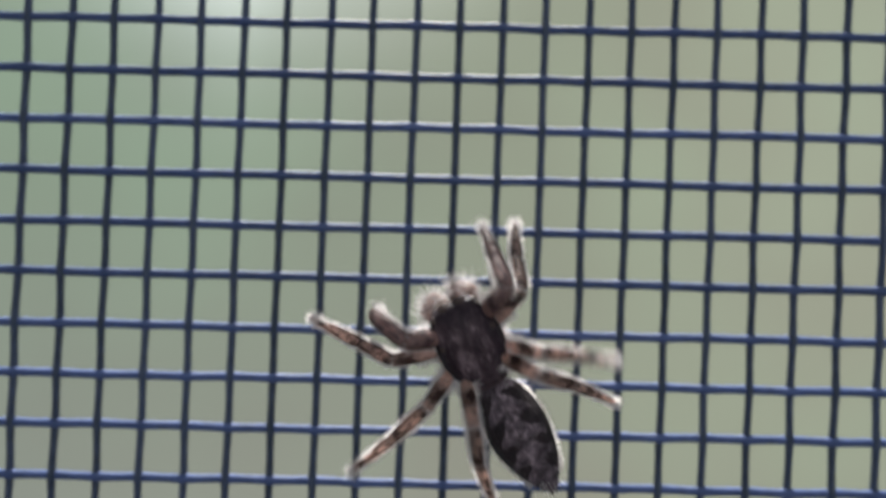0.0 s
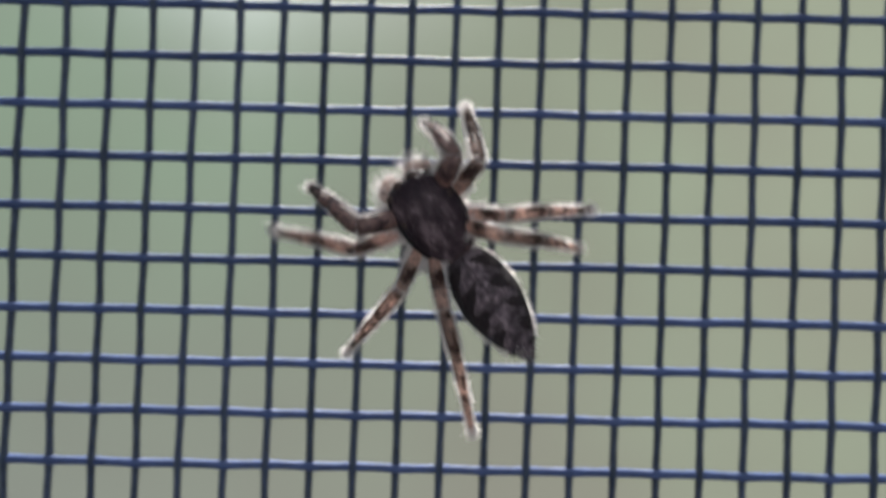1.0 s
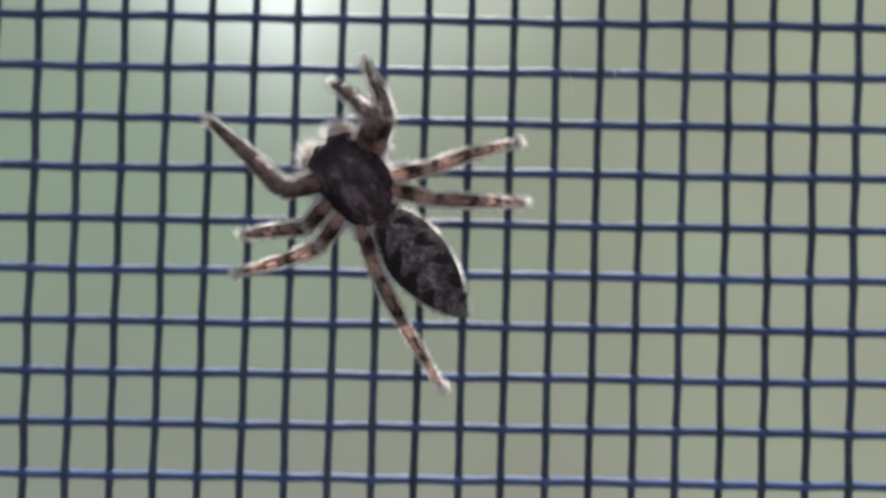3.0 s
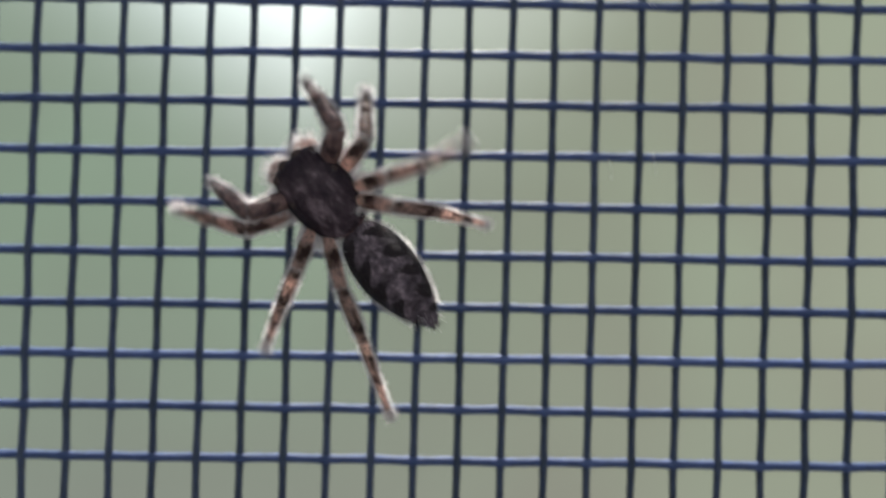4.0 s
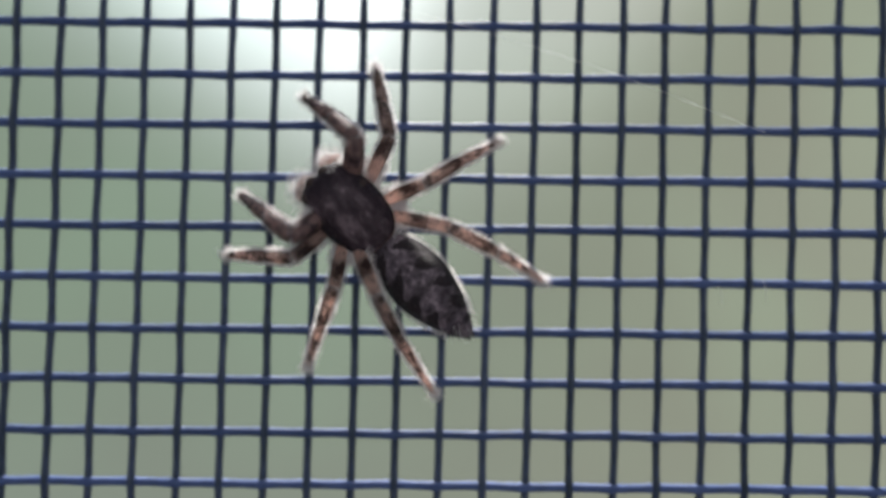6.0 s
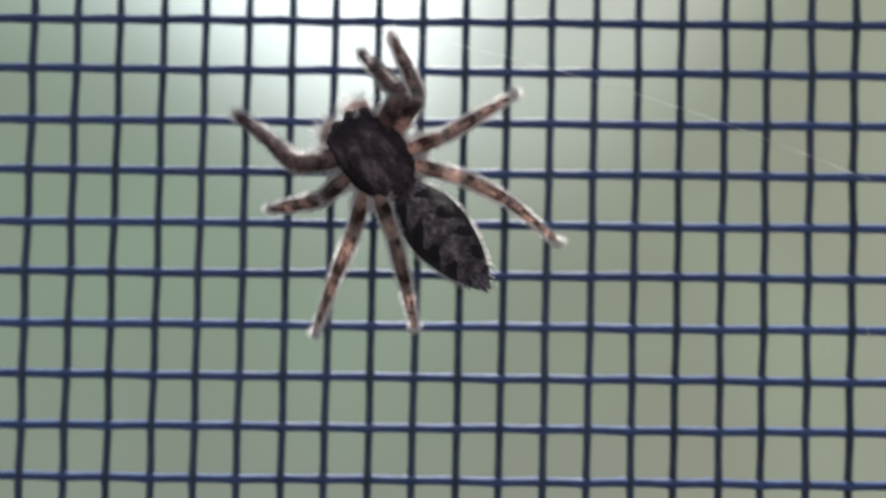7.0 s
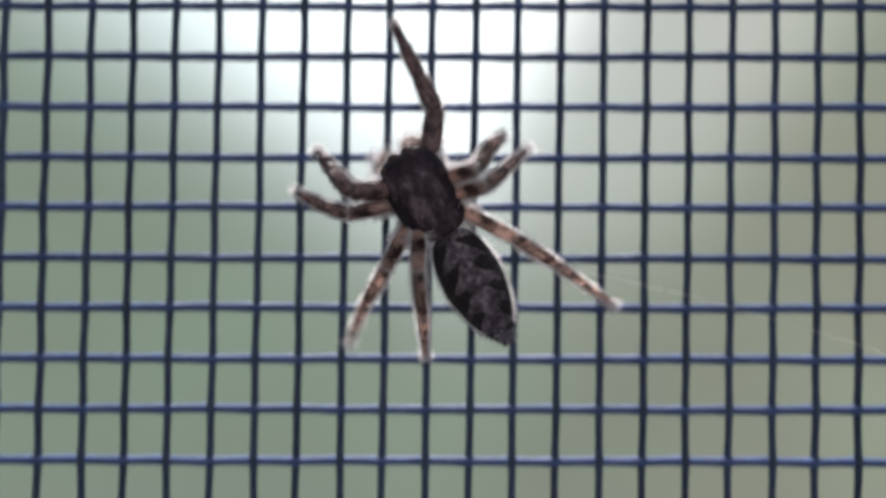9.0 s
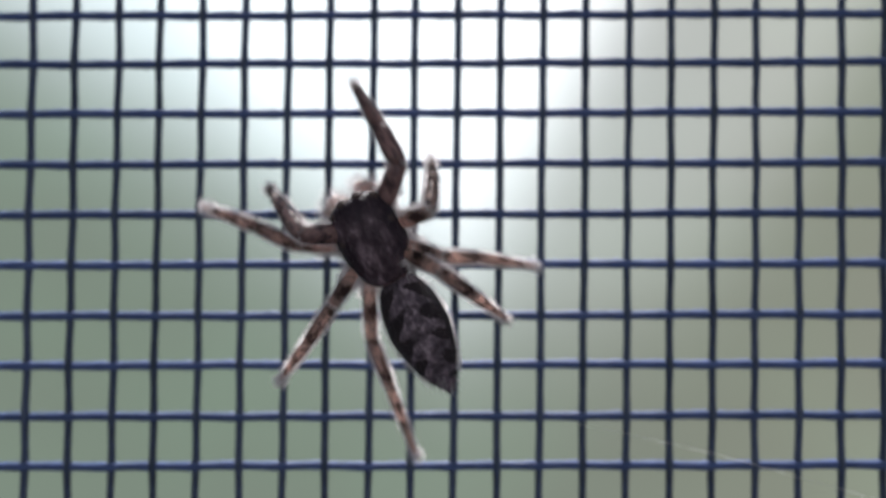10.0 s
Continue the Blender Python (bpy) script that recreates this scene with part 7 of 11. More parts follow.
    walk(foot, [
        (0, pose(0.001978, 0.000404, -0.001189, 58.46, 81.06, 76.93)), (0.133, pose(0.001886, 0.000206, -0.001243, 136.71, 82.96, 147.2)), (0.3, pose(0.001806, 0.000056, -0.001257, 173.2, 77.02, 176.31)),
        (0.4, pose(0.001789, 0.000143, -0.001249, -177.32, 73.9, -173.4)), (0.5, pose(0.001773, 0.000235, -0.001234, -169.82, 71.7, -165.01)), (0.667, pose(0.002184, 0.000335, -0.001173, 132.75, 81.67, 146.03)),
        (0.8, pose(0.002609, 0.000554, -0.000857, 33.75, 66.22, 57.11)), (0.9, pose(0.002199, 0.000444, -0.001132, 64.17, 75.16, 86.76)), (1, pose(0.001753, 0.000277, -0.001224, 113.45, 75.36, 135.05)),
        (1.1, pose(0.001703, 0.000276, -0.001218, 127.19, 73.87, 148.44)), (1.2, pose(0.001685, 0.000292, -0.001212, 133.98, 73.33, 155.02)), (1.333, pose(0.001724, 0.000282, -0.001219, 152.8, 76.67, 167.63)),
        (1.5, pose(0.001765, 0.000267, -0.001227, 178.61, 79.52, -172.54)), (1.667, pose(0.002105, 0.000323, -0.001195, 37.14, 81.96, 50.15)), (1.8, pose(0.002485, 0.000445, -0.001006, 13.93, 58.83, 32.06)),
        (1.9, pose(0.002297, 0.000494, -0.001078, 30.02, 69.33, 51.78)), (2, pose(0.002094, 0.000509, -0.001131, 68.7, 76.18, 93.37)), (2.1, pose(0.001909, 0.000409, -0.001191, 104.03, 75.81, 128.04)),
        (2.2, pose(0.00173, 0.000308, -0.001214, 128.65, 71.46, 151.9)), (2.333, pose(0.001485, 0.000241, -0.001175, 149.77, 66.2, 171.32)), (2.5, pose(0.001266, 0.000187, -0.00109, 159.66, 60.5, -179.37)),
        (2.667, pose(0.001945, 0.000416, -0.001187, 59.17, 76.12, 82.51)), (2.8, pose(0.002616, 0.000618, -0.000805, 11.38, 42.17, 37.96)), (2.9, pose(0.002276, 0.000478, -0.001093, 31.09, 63.26, 56.81)),
        (3, pose(0.001891, 0.00026, -0.001233, 93.23, 74.15, 115.42)), (3.1, pose(0.002185, 0.000402, -0.001152, 101.72, 66.88, 128.91)), (3.2, pose(0.002439, 0.000586, -0.000959, 107.52, 60.36, 138.27)),
        (3.333, pose(0.001833, 0.000358, -0.001207, 148.37, 61.46, 170.91)), (3.5, pose(0.001266, 0.000187, -0.00109, 159.66, 60.5, -179.37)), (3.6, pose(0.001945, 0.000416, -0.001187, 59.17, 76.12, 82.51)),
        (3.72, pose(0.002616, 0.000618, -0.000805, 11.38, 42.17, 37.96)), (3.8, pose(0.002218, 0.000479, -0.001112, 31.51, 65.74, 56.29)), (3.9, pose(0.001753, 0.000277, -0.001224, 113.45, 75.36, 135.05)),
        (4, pose(0.001703, 0.000276, -0.001218, 127.19, 73.87, 148.44)), (4.08, pose(0.001685, 0.000292, -0.001212, 133.98, 73.33, 155.02)), (4.2, pose(0.00192, 0.000411, -0.00119, 86.98, 75.78, 111.8)),
        (4.3, pose(0.002164, 0.00056, -0.00109, 45.61, 68.01, 74.82)), (4.4, pose(0.001966, 0.000483, -0.00116, 84.58, 73.45, 112.79)), (4.5, pose(0.00177, 0.000411, -0.001187, 124.71, 69.95, 152.2)),
        (4.667, pose(0.00173, 0.000369, -0.001196, 145.8, 65.64, 169.45)), (4.8, pose(0.001707, 0.000361, -0.001196, 159.93, 61.73, 179.9)), (4.9, pose(0.001753, 0.000393, -0.001191, 159.69, 65.45, 179.29)),
        (5, pose(0.001799, 0.000424, -0.001185, 159.59, 69.16, 178.69)), (5.1, pose(0.001651, 0.000331, -0.001196, 159.58, 67.86, 177.83)), (5.2, pose(0.001505, 0.00024, -0.001182, 159.44, 66.58, 176.76)),
        (5.4, pose(0.001505, 0.00024, -0.001182, 159.44, 66.58, 176.76)), (5.6, pose(0.001505, 0.00024, -0.001182, 159.44, 66.58, 176.76)), (5.767, pose(0.002058, 0.000411, -0.001176, 52.65, 75.41, 74.59)),
        (5.95, pose(0.002616, 0.000618, -0.000805, 11.38, 42.17, 37.96)), (6.133, pose(0.002282, 0.000606, -0.001025, 33.77, 60.92, 64.92)), (6.3, pose(0.001915, 0.00049, -0.00116, 91.5, 69.09, 124.17)),
        (6.4, pose(0.001673, 0.000356, -0.001193, 121.32, 68.36, 150.67)), (6.5, pose(0.001444, 0.000242, -0.001161, 140.71, 64.01, 167.84)), (6.667, pose(0.002311, 0.000651, -0.000985, 33.2, 63.16, 63.2)),
        (6.8, pose(0.002909, 0.000695, -0.000156, 5.4, 23.97, 33.5)), (6.9, pose(0.002484, 0.000708, -0.000842, 20.96, 49.58, 54)), (7, pose(0.001802, 0.000373, -0.001202, 72.23, 68.83, 104.27)),
        (7.1, pose(0.001755, 0.000348, -0.001205, 103.86, 68.49, 134.62)), (7.2, pose(0.001711, 0.000335, -0.001204, 129.08, 63.73, 158.2)), (7.333, pose(0.001583, 0.000332, -0.001181, 139.42, 65.05, 166.74)),
        (7.5, pose(0.001489, 0.000337, -0.001153, 144.36, 68.12, 170.19)), (7.667, pose(0.001566, 0.000363, -0.001168, 143, 73.3, 166.01)), (7.8, pose(0.001643, 0.000378, -0.00118, 140.1, 78.45, 160.23)),
        (7.9, pose(0.002449, 0.000578, -0.000958, 17.62, 65.13, 38.13)), (8, pose(0.00298, 0.000557, -0.000214, 4.53, 29.68, 24.22)), (8.1, pose(0.002746, 0.000618, -0.000661, 16.41, 54.6, 39.58)),
        (8.2, pose(0.00238, 0.00054, -0.001018, 63.95, 74.06, 87.87)), (8.333, pose(0.002194, 0.000426, -0.001141, 75.64, 74.8, 98.61)), (8.5, pose(0.00201, 0.000296, -0.001217, 86.67, 74.77, 108.22)),
        (8.667, pose(0.001729, 0.000235, -0.00123, 127.56, 75.12, 146.31)), (8.8, pose(0.001481, 0.000191, -0.001183, 150.17, 71.65, 167.21)), (8.9, pose(0.001423, 0.0002, -0.001161, 162.41, 66.54, 178.04)),
        (9, pose(0.001368, 0.000221, -0.001135, 169.78, 61.55, -175.47)), (9.1, pose(0.001455, 0.000253, -0.001162, 164.61, 71.25, 179.78)), (9.2, pose(0.001543, 0.000285, -0.001183, 149.59, 80.52, 165.08)),
        (9.333, pose(0.001718, 0.000282, -0.001219, 149.89, 70.76, 167.74)), (9.5, pose(0.001978, 0.000289, -0.001222, 126.32, 65.12, 149.84)), (9.667, pose(0.001945, 0.000376, -0.0012, 121.56, 64.94, 149.1)),
        (9.8, pose(0.001902, 0.000457, -0.001174, 116.62, 64.66, 148.3)), (9.9, pose(0.001672, 0.000315, -0.001204, 135.9, 62.34, 163.74)), (10, pose(0.001455, 0.000198, -0.001173, 148.35, 58.78, 173.14)),
    ])
    # third leg, left side
    thigh, shin, foot = LEGS[3, -1]
    walk(thigh, [
        (0, pose(-0.000628, 0.001023, 0.00115, -3.21, -39.93, -156.21)), (0.133, pose(-0.000628, 0.001023, 0.00115, -0.42, -9.05, -153.83)), (0.3, pose(-0.000628, 0.001023, 0.00115, 0.24, 21.84, -151.87)),
        (0.4, pose(-0.000628, 0.001023, 0.00115, -0.05, 10.61, -151.27)), (0.5, pose(-0.000628, 0.001023, 0.00115, 0.01, -0.62, -150.72)), (0.667, pose(-0.000628, 0.001023, 0.00115, -2.57, -23.24, -154.74)),
        (0.8, pose(-0.000628, 0.001023, 0.00115, -11.5, -45.72, -160.51)), (0.9, pose(-0.000628, 0.001023, 0.00115, -8.86, -39.86, -154.93)), (1, pose(-0.000628, 0.001023, 0.00115, -6.19, -33.78, -150.25)),
        (1.1, pose(-0.000628, 0.001023, 0.00115, -5.33, -35.81, -146.21)), (1.2, pose(-0.000628, 0.001023, 0.00115, -4.6, -37.7, -141.96)), (1.333, pose(-0.000628, 0.001023, 0.00115, -2.25, -35.61, -137.62)),
        (1.5, pose(-0.000628, 0.001023, 0.00115, -0.34, -33.37, -133.51)), (1.667, pose(-0.000628, 0.001023, 0.00115, -6.54, -36.5, -145.79)), (1.8, pose(-0.000628, 0.001023, 0.00115, -14.85, -38.29, -158.87)),
        (1.9, pose(-0.000628, 0.001023, 0.00115, -15.46, -44.71, -154.94)), (2, pose(-0.000628, 0.001023, 0.00115, -14.87, -50.96, -150.05)), (2.1, pose(-0.000628, 0.001023, 0.00115, -12.52, -46.51, -145.96)),
        (2.2, pose(-0.000628, 0.001023, 0.00115, -10.27, -41.94, -142.49)), (2.333, pose(-0.000628, 0.001023, 0.00115, -6.06, -38.03, -139.07)), (2.5, pose(-0.000628, 0.001023, 0.00115, -3.02, -34.04, -136)),
        (2.667, pose(-0.000628, 0.001023, 0.00115, -4.71, -35.34, -137.44)), (2.8, pose(-0.000628, 0.001023, 0.00115, -6.55, -36.62, -138.92)), (2.9, pose(-0.000628, 0.001023, 0.00115, -13.84, -38.62, -147.86)),
        (3, pose(-0.000628, 0.001023, 0.00115, -21.59, -39.91, -157.21)), (3.1, pose(-0.000628, 0.001023, 0.00115, -20.04, -40.59, -157.17)), (3.2, pose(-0.000628, 0.001023, 0.00115, -18.26, -41.26, -157.13)),
        (3.333, pose(-0.000628, 0.001023, 0.00115, -9.61, -38.12, -146.04)), (3.5, pose(-0.000628, 0.001023, 0.00115, -3.02, -34.04, -136)), (3.6, pose(-0.000628, 0.001023, 0.00115, -4.71, -35.34, -137.44)),
        (3.72, pose(-0.000628, 0.001023, 0.00115, -6.55, -36.62, -138.92)), (3.8, pose(-0.000628, 0.001023, 0.00115, -6.33, -35.33, -144.68)), (3.9, pose(-0.000628, 0.001023, 0.00115, -6.19, -33.78, -150.25)),
        (4, pose(-0.000628, 0.001023, 0.00115, -5.33, -35.81, -146.21)), (4.08, pose(-0.000628, 0.001023, 0.00115, -4.6, -37.7, -141.96)), (4.2, pose(-0.000628, 0.001023, 0.00115, -3.89, -33.72, -138.37)),
        (4.3, pose(-0.000628, 0.001023, 0.00115, -3.19, -29.65, -135.11)), (4.4, pose(-0.000628, 0.001023, 0.00115, -5.43, -28.58, -139.78)), (4.5, pose(-0.000628, 0.001023, 0.00115, -7.85, -27.35, -144.35)),
        (4.667, pose(-0.000628, 0.001023, 0.00115, -8.5, -27.88, -146.34)), (4.8, pose(-0.000628, 0.001023, 0.00115, -9.19, -28.38, -148.34)), (4.9, pose(-0.000628, 0.001023, 0.00115, -8.72, -26.77, -148.82)),
        (5, pose(-0.000628, 0.001023, 0.00115, -8.23, -25.15, -149.28)), (5.1, pose(-0.000628, 0.001023, 0.00115, -7.05, -23.39, -149.43)), (5.2, pose(-0.000628, 0.001023, 0.00115, -5.95, -21.62, -149.57)),
        (5.4, pose(-0.000628, 0.001023, 0.00115, -5.95, -21.62, -149.57)), (5.6, pose(-0.000628, 0.001023, 0.00115, -5.95, -21.62, -149.57)), (5.767, pose(-0.000628, 0.001023, 0.00115, -6.49, -29.22, -144.64)),
        (5.95, pose(-0.000628, 0.001023, 0.00115, -6.55, -36.62, -138.92)), (6.133, pose(-0.000628, 0.001023, 0.00115, -6.23, -29.43, -150.38)), (6.3, pose(-0.000628, 0.001023, 0.00115, -5.37, -21.4, -160.25)),
        (6.4, pose(-0.000628, 0.001023, 0.00115, -4.35, -20.51, -158.15)), (6.5, pose(-0.000628, 0.001023, 0.00115, -3.43, -19.59, -156.08)), (6.667, pose(-0.000628, 0.001023, 0.00115, -0.61, -5.64, -153.28)),
        (6.8, pose(-0.000628, 0.001023, 0.00115, 0.38, 8.32, -150.61)), (6.9, pose(-0.000628, 0.001023, 0.00115, -0.99, -11.44, -146.5)), (7, pose(-0.000628, 0.001023, 0.00115, -4.17, -31.14, -141.75)),
        (7.1, pose(-0.000628, 0.001023, 0.00115, -10.44, -38.91, -145.4)), (7.2, pose(-0.000628, 0.001023, 0.00115, -21.23, -46.53, -149.95)), (7.333, pose(-0.000628, 0.001023, 0.00115, -12.53, -45.23, -145.38)),
        (7.5, pose(-0.000628, 0.001023, 0.00115, -4.99, -43.75, -141.02)), (7.667, pose(-0.000628, 0.001023, 0.00115, -1.43, -37.64, -138.69)), (7.8, pose(-0.000628, 0.001023, 0.00115, 0.92, -31.5, -136.72)),
        (7.9, pose(-0.000628, 0.001023, 0.00115, 1.32, -24.9, -136.81)), (8, pose(-0.000628, 0.001023, 0.00115, 1.38, -18.3, -136.9)), (8.1, pose(-0.000628, 0.001023, 0.00115, -3.68, -33.57, -147.47)),
        (8.2, pose(-0.000628, 0.001023, 0.00115, -11.46, -47.57, -162.43)), (8.333, pose(-0.000628, 0.001023, 0.00115, -9.05, -43.94, -158.92)), (8.5, pose(-0.000628, 0.001023, 0.00115, -6.09, -40.21, -155.82)),
        (8.667, pose(-0.000628, 0.001023, 0.00115, -0.73, -30.18, -150.17)), (8.8, pose(-0.000628, 0.001023, 0.00115, 1.86, -19.95, -145.59)), (8.9, pose(-0.000628, 0.001023, 0.00115, 0.64, -22.57, -145.97)),
        (9, pose(-0.000628, 0.001023, 0.00115, -0.97, -25.19, -146.37)), (9.1, pose(-0.000628, 0.001023, 0.00115, -7.31, -37.07, -159.84)), (9.2, pose(-0.000628, 0.001023, 0.00115, -12.86, -46.9, -177.81)),
        (9.333, pose(-0.000628, 0.001023, 0.00115, -13.8, -47.21, -170.17)), (9.5, pose(-0.000628, 0.001023, 0.00115, -14.14, -47, -162.51)), (9.667, pose(-0.000628, 0.001023, 0.00115, -12.06, -44.74, -155.17)),
        (9.8, pose(-0.000628, 0.001023, 0.00115, -9.81, -42.05, -148.44)), (9.9, pose(-0.000628, 0.001023, 0.00115, -6.54, -40.55, -148.46)), (10, pose(-0.000628, 0.001023, 0.00115, -3.64, -39.04, -148.48)),
    ])
    walk(shin, [
        (0, pose(0.00199, 0, 0, -0.25, 62.4, -4.1)), (0.133, pose(0.00199, 0, 0, 0.18, 18.33, -2.04)), (0.3, pose(0.00199, 0, 0, -0.77, -25.74, 1.18)),
        (0.4, pose(0.00199, 0, 0, -0.08, -1.9, 2.66)), (0.5, pose(0.00199, 0, 0, 1.28, 21.91, 4.64)), (0.667, pose(0.00199, 0, 0, -1.53, 55.42, -7.82)),
        (0.8, pose(0.00199, 0, 0, -59.57, 84.49, -70.69)), (0.9, pose(0.00199, 0, 0, -28.63, 79.36, -39.51)), (1, pose(0.00199, 0, 0, -17.34, 72.61, -27.27)),
        (1.1, pose(0.00199, 0, 0, -15.57, 70.33, -23.82)), (1.2, pose(0.00199, 0, 0, -14.68, 67.61, -21.75)), (1.333, pose(0.00199, 0, 0, -6.33, 62.12, -10.3)),
        (1.5, pose(0.00199, 0, 0, -0.96, 55.46, -1.68)), (1.667, pose(0.00199, 0, 0, -13.51, 69.01, -23.19)), (1.8, pose(0.00199, 0, 0, -38.3, 73.28, -57.5)),
        (1.9, pose(0.00199, 0, 0, -111.64, 81.9, -126.52)), (2, pose(0.00199, 0, 0, -167.36, 71.79, -178.48)), (2.1, pose(0.00199, 0, 0, -156.6, 74.34, -167.42)),
        (2.2, pose(0.00199, 0, 0, -143.7, 76.54, -154.16)), (2.333, pose(0.00199, 0, 0, -20.15, 75.16, -28.47)), (2.5, pose(0.00199, 0, 0, -5.11, 50.56, -11.07)),
        (2.667, pose(0.00199, 0, 0, -8.81, 61.44, -16.6)), (2.8, pose(0.00199, 0, 0, -17.8, 71.88, -27.39)), (2.9, pose(0.00199, 0, 0, -37.52, 77.23, -54.88)),
        (3, pose(0.00199, 0, 0, -56.94, 76.92, -81.37)), (3.1, pose(0.00199, 0, 0, -53.05, 77.95, -75.45)), (3.2, pose(0.00199, 0, 0, -48.88, 78.66, -69.09)),
        (3.333, pose(0.00199, 0, 0, -13.73, 67.92, -26.78)), (3.5, pose(0.00199, 0, 0, -5.11, 50.56, -11.07)), (3.6, pose(0.00199, 0, 0, -8.81, 61.44, -16.6)),
        (3.72, pose(0.00199, 0, 0, -17.8, 71.88, -27.39)), (3.8, pose(0.00199, 0, 0, -17.52, 72.52, -27.15)), (3.9, pose(0.00199, 0, 0, -17.34, 72.61, -27.27)),
        (4, pose(0.00199, 0, 0, -15.57, 70.33, -23.82)), (4.08, pose(0.00199, 0, 0, -14.68, 67.61, -21.75)), (4.2, pose(0.00199, 0, 0, -10.56, 61.95, -17.73)),
        (4.3, pose(0.00199, 0, 0, -7.55, 55.97, -14.67)), (4.4, pose(0.00199, 0, 0, -14.96, 63.82, -26.44)), (4.5, pose(0.00199, 0, 0, -29.46, 69.28, -45.92)),
        (4.667, pose(0.00199, 0, 0, -30.27, 69.44, -47.55)), (4.8, pose(0.00199, 0, 0, -30.78, 69.54, -48.92)), (4.9, pose(0.00199, 0, 0, -21.63, 64.93, -40.37)),
        (5, pose(0.00199, 0, 0, -15.33, 59.94, -34.53)), (5.1, pose(0.00199, 0, 0, -9.34, 51.29, -27.76)), (5.2, pose(0.00199, 0, 0, -5.7, 42.41, -23.07)),
        (5.4, pose(0.00199, 0, 0, -5.7, 42.41, -23.07)), (5.6, pose(0.00199, 0, 0, -5.7, 42.41, -23.07)), (5.767, pose(0.00199, 0, 0, -10.07, 57.54, -23.3)),
        (5.95, pose(0.00199, 0, 0, -17.8, 71.88, -27.39)), (6.133, pose(0.00199, 0, 0, -16.08, 67.86, -28.18)), (6.3, pose(0.00199, 0, 0, -16.36, 60.94, -31.99)),
        (6.4, pose(0.00199, 0, 0, -12.56, 58.07, -26.18)), (6.5, pose(0.00199, 0, 0, -9.58, 54.83, -21.21)), (6.667, pose(0.00199, 0, 0, -1.91, 22.48, -11.16)),
        (6.8, pose(0.00199, 0, 0, 0.51, -10.32, -5.45)), (6.9, pose(0.00199, 0, 0, -2.01, 22.5, -10.15)), (7, pose(0.00199, 0, 0, -9.37, 55.13, -18.24)),
        (7.1, pose(0.00199, 0, 0, -21.64, 73.88, -35.09)), (7.2, pose(0.00199, 0, 0, -130.72, 83.67, -149.5)), (7.333, pose(0.00199, 0, 0, -60.46, 83.21, -72.77)),
        (7.5, pose(0.00199, 0, 0, -35.04, 76.13, -41.03)), (7.667, pose(0.00199, 0, 0, -22.24, 69.24, -25.48)), (7.8, pose(0.00199, 0, 0, -14.33, 61.76, -14.68)),
        (7.9, pose(0.00199, 0, 0, -4.54, 45.81, -3.49)), (8, pose(0.00199, 0, 0, -0.65, 29.27, 2.83)), (8.1, pose(0.00199, 0, 0, -2.86, 53.38, -9.09)),
        (8.2, pose(0.00199, 0, 0, -10.28, 73.71, -21)), (8.333, pose(0.00199, 0, 0, -39.45, 79.52, -49.2)), (8.5, pose(0.00199, 0, 0, -90.04, 80.86, -97.2)),
        (8.667, pose(0.00199, 0, 0, -11.36, 66.32, -13.63)), (8.8, pose(0.00199, 0, 0, -2.15, 41.67, 1.86)), (8.9, pose(0.00199, 0, 0, -3.81, 50.58, -3.39)),
        (9, pose(0.00199, 0, 0, -6.9, 59.31, -10.07)), (9.1, pose(0.00199, 0, 0, -13.64, 71.64, -23.9)), (9.2, pose(0.00199, 0, 0, -18.98, 77.73, -31.16)),
        (9.333, pose(0.00199, 0, 0, -45.81, 82.49, -58.51)), (9.5, pose(0.00199, 0, 0, -93.32, 83.54, -106.13)), (9.667, pose(0.00199, 0, 0, -44.63, 82.03, -56.82)),
        (9.8, pose(0.00199, 0, 0, -21.99, 75.97, -33.3)), (9.9, pose(0.00199, 0, 0, -8.12, 68.51, -16.3)), (10, pose(0.00199, 0, 0, -2.13, 60.39, -6.93)),
    ])
